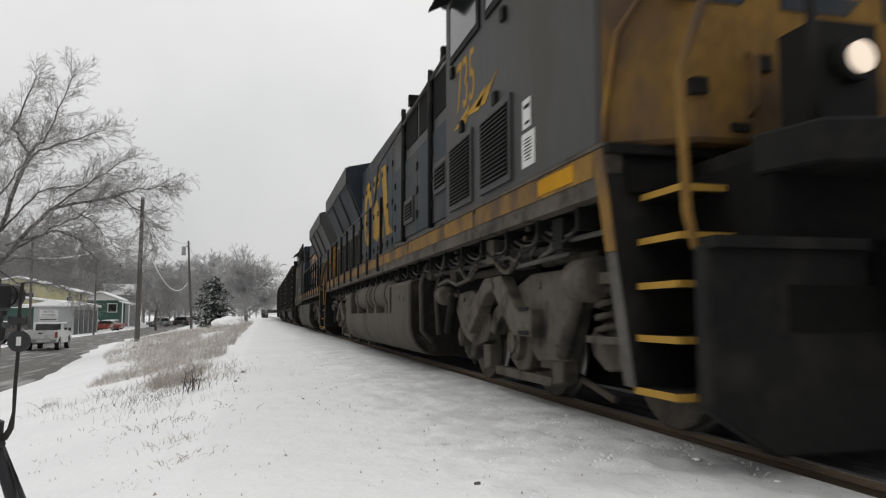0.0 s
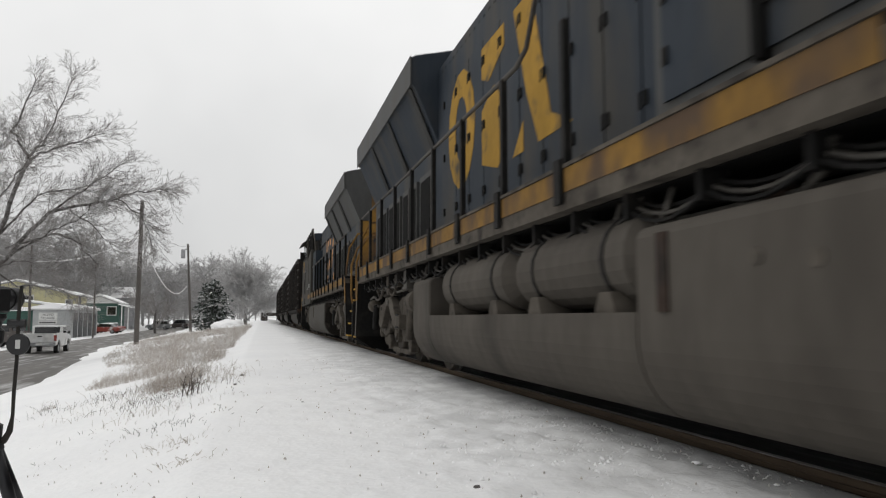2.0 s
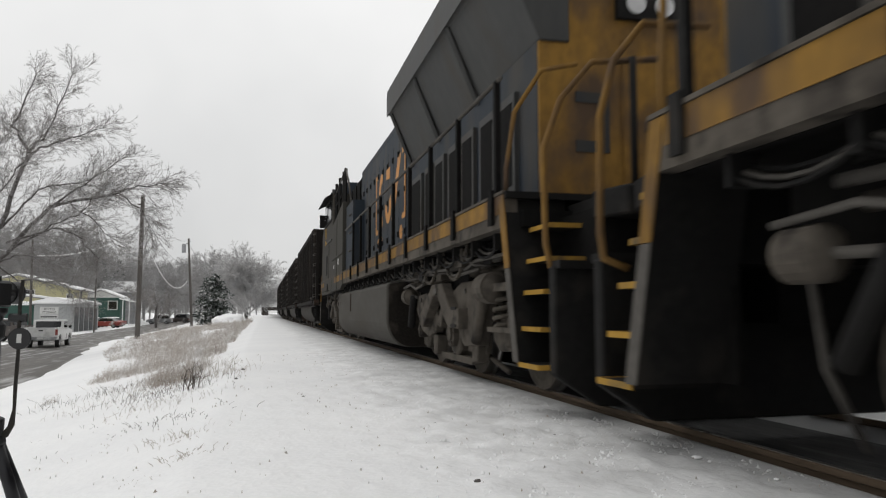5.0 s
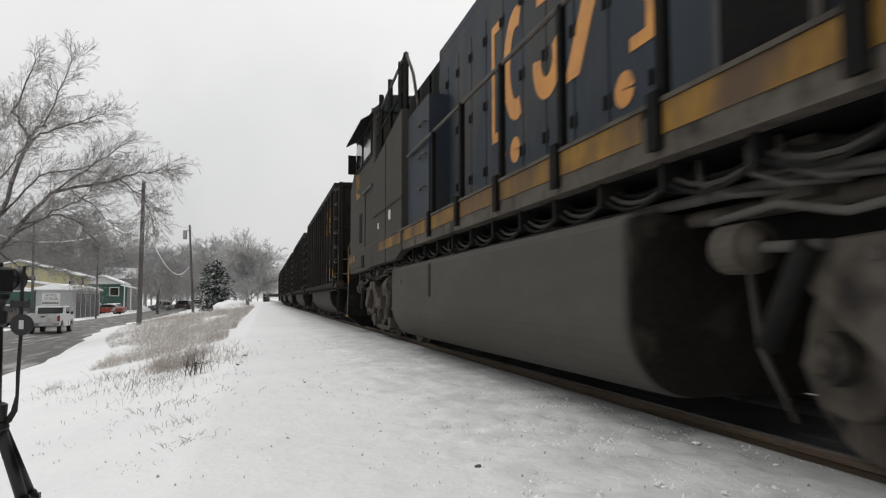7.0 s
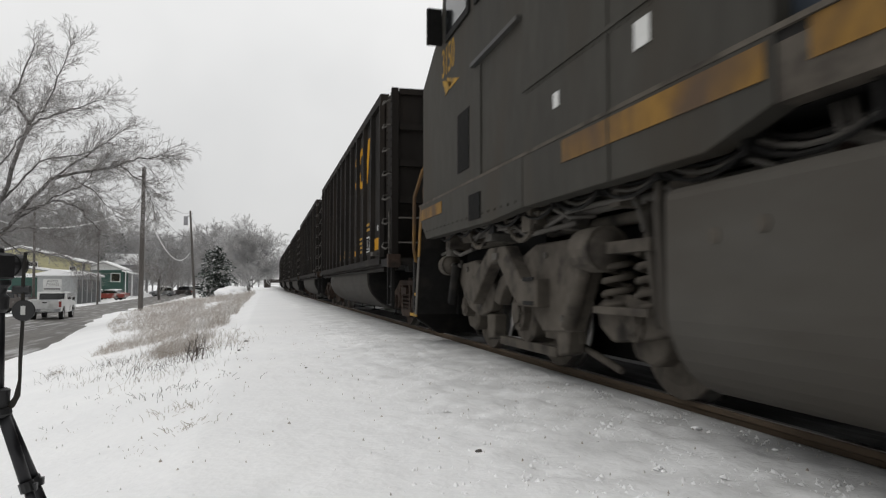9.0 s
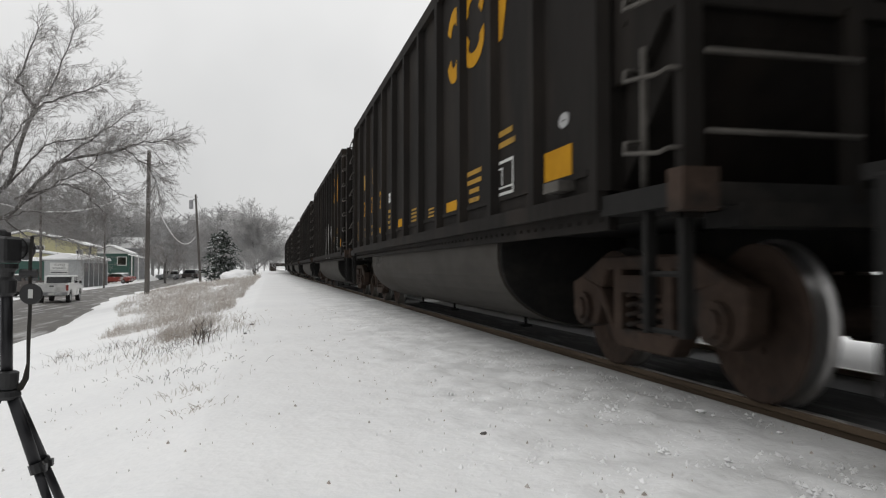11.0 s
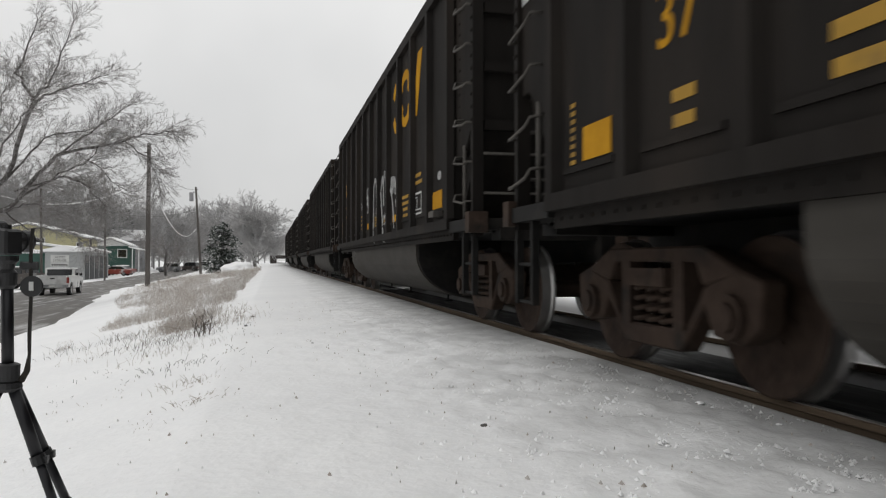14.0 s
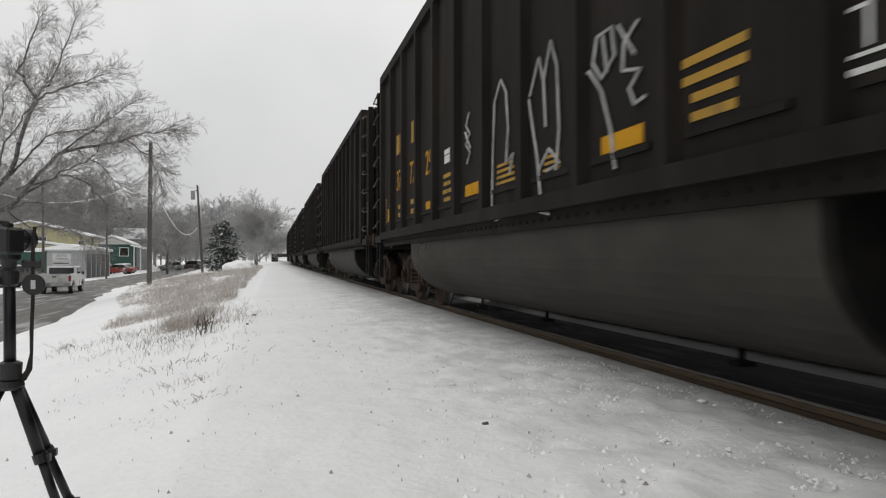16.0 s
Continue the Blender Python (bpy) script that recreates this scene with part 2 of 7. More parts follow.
def disc(bm, c, r, axis, a, b, n=20, mi=0, r2=None):
    """A cylinder, or a cone frustum, round an axis through c."""
    def at(rr, ang, h):
        u, v = rr * math.cos(ang), rr * math.sin(ang)
        return {"x": (h, c[0] + u, c[1] + v), "y": (c[0] + u, h, c[1] + v), "z": (c[0] + u, c[1] + v, h)}[axis]
    ra = [bm.verts.new(at(r, 2 * math.pi * i / n, a)) for i in range(n)]
    rb = [bm.verts.new(at(r if r2 is None else r2, 2 * math.pi * i / n, b)) for i in range(n)]
    fs = [bm.faces.new(ra), bm.faces.new(rb[::-1])]
    fs += [bm.faces.new((ra[i], rb[i], rb[(i + 1) % n], ra[(i + 1) % n])) for i in range(n)]
    for f in fs:
        f.material_index = mi
    bmesh.ops.recalc_face_normals(bm, faces=fs)
    return bm


def rod(pts, r, mat, parent, name, n=6, label="", r2=None):
    return part(name, tube(bmesh.new(), pts, r, n, r2), mat, parent, label, smooth=n > 5)


# ---------------------------------------------------------------- ground
def smooth01(a, b, v):
    t = min(max((v - a) / (b - a), 0.0), 1.0)
    return t * t * (3 - 2 * t)


def road_near(y):
    """The road's edge towards the track, as x."""
    return -6.6 - 4.6 * smooth01(18, 66, y) - 6.5 * smooth01(60, 260, y)


def ground_z(x, y):
    """Level beside the track, a straight bank down to the road, then the yards."""
    edge = road_near(y)
    fall = min(max((-0.35 - x) / (-0.35 - edge), 0.0), 1.0)
    z = -0.045 - 1.355 * fall - 0.02 * smooth01(-0.1, 0.7, -x) * (1 - fall)
    z += 0.5 * (1 - smooth01(-45, edge - 8, x))
    if 2.68 < x < TRACK_X + 0.8:
        z -= 0.2
    if x > TRACK_X + 2.4:
        z -= 0.5 * smooth01(TRACK_X + 2.4, TRACK_X + 6, x)
    if x < 2.1:
        z += 0.045 * noise.noise((x * 0.35, y * 0.22, 3)) * (1 - smooth01(1.2, 2.1, x))
    return z


def spaced(stops):
    out = []
    for (a, step), (b, _) in zip(stops, stops[1:]):
        v = a
        while v < b - 1e-6:
            out.append(v)
            v += step
    return out + [stops[-1][0]]


def build_ground():
    xs = spaced([(-900, 90), (-180, 15), (-60, 3), (-24, 0.8), (-9, 0.3), (-3.0, 0.055), (2.68, 0.04), (2.72, 1.65), (4.37, 0.3), (5.5, 1.0), (14, 12), (110, 100), (910, 100)])
    ys = spaced([(-60, 10), (-10, 1.0), (0.5, 0.055), (12, 0.15), (30, 0.8), (70, 4), (180, 30), (600, 150), (1800, 150)])
    verts = []
    for y in ys:
        for x in xs:
            z = ground_z(x, y)
            if -3.2 < x < 2.66 and 0 < y < 30:
                k = 1.0 - 0.6 * smooth01(10, 30, y)
                z += k * (0.008 * noise.noise((x * 2.1, y * 1.5, 0)) + 0.007 * noise.noise((x * 7, y * 5, 5)))
                trod = smooth01(0.55, 1.3, x) * (1 - smooth01(2.4, 2.66, x)) + 0.7 * smooth01(0.0, -1.0, -abs(x + 0.4) * 2)
                z += k * trod * 0.016 * noise.noise((x * 9, y * 6, 9))
            verts.append((x, y, z))
    w = len(xs)
    faces = [(j * w + i, j * w + i + 1, (j + 1) * w + i + 1, (j + 1) * w + i) for j in range(len(ys) - 1) for i in range(w - 1)]
    me = bpy.data.meshes.new("ground")
    me.from_pydata(verts, [], faces)
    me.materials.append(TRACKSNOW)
    for p in me.polygons:
        p.use_smooth = True
    tagged(new("ground", me), "snow-covered ground beside the track", "snow", kind="structure")


build_ground()


def build_road():
    verts, faces = [], []
    ys = spaced([(-40, 4), (10, 1.5), (90, 6), (330, 6)])
    cols = 9
    for y in ys:
        for i in range(cols):
            x = road_near(y) - 6.6 * i / (cols - 1) + (0.25 * noise.noise((y * 0.5, i, 1)) if i in (0, cols - 1) else 0)
            verts.append((x, y, -1.36 + 0.03 * math.sin(math.pi * i / (cols - 1)) + (-0.06 if i in (0, cols - 1) else 0)))
    for j in range(len(ys) - 1):
        for i in range(cols - 1):
            faces.append((j * cols + i, (j + 1) * cols + i, (j + 1) * cols + i + 1, j * cols + i + 1))
    me = bpy.data.meshes.new("road")
    me.from_pydata(verts, [], [f[::-1] for f in faces])
    me.materials.append(SLUSH)
    tagged(new("road", me), "wet asphalt road with slushy snow", "road", kind="structure")


build_road()


# ---------------------------------------------------------------- track: straight, then a slight bend away
def track_pose(s):
    """The pose on the track at s metres from the camera along it."""
    if s < 85:
        return pose(TRACK_X, s, 0)
    r = 1500.0
    a = (s - 85) / r
    return pose(TRACK_X + r * (1 - math.cos(a)), 85 + r * math.sin(a), 0, 0, 0, -math.degrees(a))


def sweep(bm, outline, stops, mi=0):
    rings = []
    for s in stops:
        m = track_pose(s)
        rings.append([bm.verts.new(m @ Vector((x, 0, z))) for x, z in outline])
    n = len(outline)
    for a, b in zip(rings, rings[1:]):
        for i in range(n):
            bm.faces.new((a[i], b[i], b[(i + 1) % n], a[(i + 1) % n])).material_index = mi
    bmesh.ops.recalc_face_normals(bm, faces=bm.faces)
    return bm


STOPS = [-40] + list(range(-10, 90, 25)) + list(range(90, 420, 20))
track = thing("railway_track", "rusty rails in packed snow coloured dark by soot and the train's shade", "track", kind="structure")
# the bed's near-black colour holds both soot and the train's shadow
part("ballast_bed", sweep(bmesh.new(), [(-0.86, -0.115), (-0.66, -0.105), (-0.3, -0.09), (0.3, -0.09), (0.66, -0.105), (0.86, -0.11), (0.95, -0.3), (-0.88, -0.3)], STOPS), BALLAST, track, "packed snow over the ballast, soot and train shade in its colour")
RAILSECTION = [(-0.07, -0.16), (0.07, -0.16), (0.07, -0.145), (0.012, -0.125), (0.012, -0.045), (0.036, -0.035), (0.036, -0.004), (0.03, 0.0), (-0.03, 0.0), (-0.036, -0.004), (-0.036, -0.035), (-0.012, -0.045), (-0.012, -0.125), (-0.07, -0.145)]
for sx in (-0.754, 0.754):
    part("rail", sweep(bmesh.new(), [(x + sx, z) for x, z in RAILSECTION], STOPS), RAIL, track, "brown rusty steel rail")
    part("rail_head", sweep(bmesh.new(), [(sx - 0.022, 0.0), (sx + 0.022, 0.0), (sx + 0.022, 0.003), (sx - 0.022, 0.003)], STOPS), RAILTOP, track)


# ---------------------------------------------------------------- how the train runs
def run(t):
    return 0.9 * (4.7 * t - 0.0182 * t ** 2 + 0.002478 * t ** 3 - 0.0001072 * t ** 4)


# ---------------------------------------------------------------- lettering and painted marks on vehicle sides
def side_frame(side):
    """Turns a drawing in (right, up) as seen by a viewer beside the vehicle into the vehicle's space."""
    if side < 0:
        return Matrix(((0, 0, -1, 0), (-1, 0, 0, 0), (0, 1, 0, 0), (0, 0, 0, 1)))
    return Matrix(((0, 0, 1, 0), (1, 0, 0, 0), (0, 1, 0, 0), (0, 0, 0, 1)))


def words(text, size):
    cu = bpy.data.curves.new("lettering", "FONT")
    cu.body, cu.size, cu.extrude = text, size, 0.002
    cu.resolution_u = 3
    ob = bpy.data.objects.new("lettering", cu)
    scene.collection.objects.link(ob)
    me = bpy.data.meshes.new_from_object(ob.evaluated_get(bpy.context.evaluated_depsgraph_get()))
    bpy.data.objects.remove(ob)
    bpy.data.curves.remove(cu)
    return me


def lettered(text, size, mat, parent, side, x, y, z, squeeze=0.75, name="number"):
    me = words(text, size)
    me.materials.clear()
    me.materials.append(mat)
    me.transform(Matrix.Diagonal((squeeze, 1, 1, 1)))
    return part(name, me, mat, parent, at=Matrix.Translation((x, y, z)) @ side_frame(side))


def marked(shapes, mat, parent, side, x, name="marking", label=""):
    """Flat painted shapes, each an outline of (y, z), 3 mm proud of the side at x."""
    edge = x + 0.004 * (1 if x > 0 else -1)
    if len(shapes) <= 8:
        for s in shapes:
            part(name, prism(bmesh.new(), s, "x", x, edge), mat, parent, label)
        return
    bm = bmesh.new()
    for s in shapes:
        prism(bm, s, "x", x, edge)
    part(name, bm, mat, parent, label)["kind"] = "stuff"


def rect(y0, y1, z0, z1):
    return [(y0, z0), (y1, z0), (y1, z1), (y0, z1)]


def bars(y, z, n, w, h, gap, seed):
    rnd = random.Random(seed)
    out = []
    for i in range(n):
        k = w * rnd.uniform(0.65, 1.0)
        out.append(rect(y - k / 2, y + k / 2, z - i * gap, z - i * gap + h))
    return out


# ---------------------------------------------------------------- wheels
def wheel_mesh(r, name):
    """A wheelset: two wheels with flange, tread and dished plate, and the axle, round the x axis."""
    bm = bmesh.new()
    n = 32
    for s in (-1, 1):
        prof = [(0.815, 0.10, 0), (0.805, r - 0.16, 0), (0.83, r - 0.09, 0), (0.835, r - 0.012, 0), (0.83, r, 1), (0.735, r + 0.002, 1), (0.715, r + 0.026, 1), (0.69, r + 0.022, 1), (0.69, r - 0.09, 0), (0.72, r - 0.16, 0), (0.70, 0.14, 0)]
        rings = [[bm.verts.new((s * x, rr * math.cos(2 * math.pi * i / n), rr * math.sin(2 * math.pi * i / n))) for i in range(n)] for x, rr, _ in prof]
        for (a, b), (_, _, m) in zip(zip(rings, rings[1:]), prof):
            for i in range(n):
                bm.faces.new((a[i], a[(i + 1) % n], b[(i + 1) % n], b[i])).material_index = m
        bm.faces.new(rings[0])
        bm.faces.new(rings[-1])
        for i in range(6):                      # lightening marks on the hub, which show that it turns
            a = i * math.pi / 3
            disc(bm, (0.16 * math.cos(a), 0.16 * math.sin(a)), 0.018, "x", s * 0.806, s * 0.826, 6)
    disc(bm, (0, 0), 0.09, "x", -0.86, 0.86, 12)
    bmesh.ops.recalc_face_normals(bm, faces=bm.faces)
    return finish(bm, name, [RUST if r < 0.5 else DUSTY, WHEELSTEEL], smooth=False)


CHALK = material("faint chalk", (0.08, 0.078, 0.074), (0.15, 0.147, 0.14), 0.9, 0, 14, 3, 0, spec=0.1)
SPRAY = material("thin white spray paint", (0.22, 0.22, 0.22), (0.46, 0.46, 0.45), 0.7, 0, 14, 3, 0)
WHEEL_BIG = wheel_mesh(0.508, "wheelset")
WHEEL_CAR = wheel_mesh(0.457, "wheelset")
MOVERS, WHEELS = [], []


def spring(bm, y, x, z0, z1, r, turns, wire):
    pts = [(x + r * math.cos(a), y + r * math.sin(a), z0 + (z1 - z0) * i / (turns * 10)) for i, a in ((i, 2 * math.pi * i / 10) for i in range(turns * 10 + 1))]
    return tube(bm, pts, wire, 5)


def lathe(x, z, prof, n=18):
    """A turned body along y from (y, radius) pairs."""
    bm = bmesh.new()
    rings = [[bm.verts.new((x + r * math.cos(2 * math.pi * i / n), y, z + r * math.sin(2 * math.pi * i / n))) for i in range(n)] for y, r in prof]
    for a, b in zip(rings, rings[1:]):
        for i in range(n):
            bm.faces.new((a[i], a[(i + 1) % n], b[(i + 1) % n], b[i]))
    bm.faces.new(rings[0])
    bm.faces.new(rings[-1])
    bmesh.ops.recalc_face_normals(bm, faces=bm.faces)
    return bm


# ---------------------------------------------------------------- locomotive truck
def loco_truck(loco, cy, way):
    """Three wheelsets and the cast frame on each side. way: -1 or 1, along y towards which the spring end points."""
    for k in (-2.1, 0, 2.1):
        w = part("wheelset", WHEEL_BIG, None, loco, at=pose(0, cy + k, 0.508))
        WHEELS.append((w, (0, cy + k, 0.508), 0.508, loco))
    part("bolster", boxes((-0.5, 0.5, cy - 2.75, cy + 2.75, 0.13, 1.05), (-1.1, 1.1, cy - 0.4, cy + 0.4, 0.75, 1.3)), DARKRECESS, loco, bevel=0.02)
    for k in (-1.05, 1.05):
        part("traction_motor", disc(bmesh.new(), (cy + k, 0.55), 0.36, "x", -0.6, 0.6, 14), DARKRECESS, loco)
    for s in (-1, 1):
        x0, x1 = s * 1.10, s * 1.22

        def P(*pts):
            return [(cy + way * u, z) for u, z in pts]
        # big side plate and end plate
        part("frame_plate", prism(bmesh.new(), P((0.10, 1.04), (0.45, 1.13), (1.45, 1.13), (1.62, 1.00), (1.22, 0.40), (0.60, 0.37), (0.42, 0.48), (0.30, 0.62), (0.12, 0.80)), "x", x0, x1), DUSTY, loco, "dusty cast truck frame", bevel=0.012)
        part("frame_plate", prism(bmesh.new(), P((-2.12, 1.02), (-1.45, 1.05), (-1.02, 0.94), (-0.72, 0.72), (-0.86, 0.50), (-1.3, 0.42), (-1.72, 0.50), (-1.95, 0.66), (-2.2, 0.86)), "x", x0, x1), DUSTY, loco, bevel=0.012)
        # raised arms, which meet at a peak
        part("frame_arm", prism(bmesh.new(), P((-1.34, 0.62), (-1.14, 0.56), (-0.54, 0.98), (-0.33, 1.0), (-0.33, 1.14), (-0.58, 1.14), (-1.38, 0.72)), "x", s * 1.2, s * 1.34), DUSTY, loco, bevel=0.012)
        part("frame_arm", prism(bmesh.new(), P((-0.30, 1.14), (-0.06, 1.14), (0.36, 0.82), (0.76, 0.82), (0.76, 0.58), (0.30, 0.58), (0.12, 0.68), (-0.30, 1.0)), "x", s * 1.2, s * 1.34), DUSTY, loco, bevel=0.012)
        part("frame_arch", prism(bmesh.new(), P((-0.84, 0.60), (-0.62, 0.84), (-0.30, 0.95), (0.02, 0.90), (0.22, 0.74), (0.34, 0.58), (0.12, 0.58), (-0.04, 0.72), (-0.30, 0.79), (-0.50, 0.72), (-0.64, 0.56)), "x", s * 1.08, s * 1.21), DUSTY, loco, bevel=0.012)
        for u, z in ((-1.75, 0.95), (-1.2, 0.55), (0.7, 1.02), (1.3, 1.02), (1.05, 0.5)):
            part("bolt_head", disc(bmesh.new(), (cy + way * u, z), 0.028, "x", s * 1.22, s * 1.24, 8), PIPE, loco)
        part("dirt_shield", boxes(tuple(sorted((s * 1.06, s * 1.10))) + (cy + way * 0.75 - 0.38, cy + way * 0.75 + 0.38, 0.30, 0.40)), DUSTY, loco)
        for z in (0.80, 0.595):
            part("frame_slot", boxes(tuple(sorted((s * 1.335, s * 1.35))) + (cy + way * 0.58 - 0.12, cy + way * 0.58 + 0.12, z, z + 0.035)), BLACK, loco)
        part("pin", boxes((s * 1.2, s * 1.36, cy - way * 0.32 - 0.08, cy - way * 0.32 + 0.08, 1.02, 1.08)), PIPE, loco, bevel=0.01)
        # axle boxes with round caps, pedestals, springs
        for u in (-2.1, 0, 2.1):
            y = cy + way * u
            bm = prism(bmesh.new(), [(y - 0.30, 0.46), (y - 0.19, 0.72), (y - 0.05, 0.80), (y + 0.16, 0.78), (y + 0.30, 0.56), (y + 0.22, 0.30), (y + 0.05, 0.22), (y - 0.18, 0.26)], "x", s * 0.9, s * (1.16 if u == 0 else 1.06))
            part("axle_box", bm, DUSTY, loco, bevel=0.02)
            k = 1.0 if u == 0 else 0.72
            bm = disc(bmesh.new(), (y, 0.508), 0.17 * k, "x", s * (1.15 if u == 0 else 1.05), s * (1.23 if u == 0 else 1.17), 14)
            disc(bm, (y, 0.508), 0.10 * k, "x", s * (1.23 if u == 0 else 1.17), s * (1.255 if u == 0 else 1.185), 12)
            for i in range(6):
                a = i * math.pi / 3
                disc(bm, (y + 0.13 * k * math.cos(a), 0.508 + 0.13 * k * math.sin(a)), 0.018, "x", s * (1.23 if u == 0 else 1.17), s * (1.245 if u == 0 else 1.18), 6)
            part("bearing_cap", bm, DUSTY, loco)
        for u in (1.85, 2.33):
            part("coil_spring", spring(bmesh.new(), cy + way * u, s * 1.14, 0.62, 0.98, 0.10, 4, 0.026), DUSTY, loco, smooth=True)
        part("spring_seat", boxes((s * 1.0, s * 1.28, cy + way * 2.1 - 0.42, cy + way * 2.1 + 0.42, 0.98, 1.06), (s * 1.0, s * 1.28, cy + way * 2.1 - 0.38, cy + way * 2.1 + 0.38, 0.57, 0.62)), DUSTY, loco, bevel=0.01)
        part("tie_bar", boxes((s * 1.08, s * 1.16, cy - 0.75, cy + 0.75, 0.16, 0.24)), DUSTY, loco, bevel=0.01)
        for u in (-0.95, 0.98):
            bm = prism(bmesh.new(), P((u - 0.13, 0.46), (u + 0.13, 0.46), (u + 0.10, 0.22), (u - 0.10, 0.18)), "x", s * 1.05, s * 1.2)
            part("brake_block", bm, DUSTY, loco, bevel=0.015)
        # brake cylinders with rods
        for u, r, ln in ((-2.55, 0.13, 0.2), (1.72, 0.165, 0.32)):
            y = cy + way * u
            bm = lathe(s * 1.24, 1.02, [(y - ln / 2 - 0.05, r * 0.3), (y - ln / 2 - 0.03, r * 0.8), (y - ln / 2, r), (y + ln / 2, r), (y + ln / 2, r * 0.85), (y + ln / 2 + 0.05, r * 0.3)])
            part("brake_cylinder", bm, DUSTY, loco, smooth=False)
        rod([(s * 1.24, cy - way * 2.5, 1.02), (s * 1.24, cy - way * 2.0, 1.0)], 0.03, PIPE, loco, "brake_rod")
        rod([(s * 1.28, cy - way * 2.05, 1.0), (s * 1.26, cy - way * 2.35, 0.55)], 0.06, BLACK, loco, "damper", 8)
        rod([(s * 1.28, cy + way * 1.62, 0.92), (s * 1.26, cy + way * 1.25, 0.45)], 0.06, DUSTY, loco, "damper", 8)
        # sand and air pipes along the top
        rod([(s * 1.3, cy - way * 2.7, 1.16), (s * 1.3, cy - way * 2.2, 1.20), (s * 1.3, cy - way * 1.8, 1.12), (s * 1.3, cy - way * 1.3, 1.16)], 0.022, PIPE, loco, "air_pipe")
        rod([(s * 1.32, cy - way * 1.2, 1.20), (s * 1.32, cy - way * 0.9, 1.33), (s * 1.32, cy + way * 0.2, 1.30), (s * 1.32, cy + way * 0.5, 1.20), (s * 1.3, cy + way * 1.5, 1.23)], 0.022, PIPE, loco, "air_pipe")
        rod([(s * 1.3, cy + way * 0.9, 1.24), (s * 1.3, cy + way * 1.4, 1.33), (s * 1.3, cy + way * 2.4, 1.33), (s * 1.3, cy + way * 2.5, 1.1)], 0.022, PIPE, loco, "air_pipe")
        for u in (-2.85, 2.85):                 # sanding pipes down to the rail
            rod([(s * 1.0, cy + way * u, 1.1), (s * 0.95, cy + way * u * 0.985, 0.5), (s * 0.8, cy + way * u * 0.96, 0.12)], 0.02, PIPE, loco, "sand_pipe")
        rod([(s * 1.02, cy + way * 0.55, 0.35), (s * 1.0, cy + way * 1.6, 0.14)], 0.03, DUSTY, loco, "brake_rod")
        part("journal_arm", prism(bmesh.new(), P((1.5, 0.62), (1.75, 0.72), (2.5, 0.66), (2.62, 0.5), (2.3, 0.42), (1.75, 0.36), (1.55, 0.46)), "x", s * 1.02, s * 1.15), DUSTY, loco, bevel=0.015)


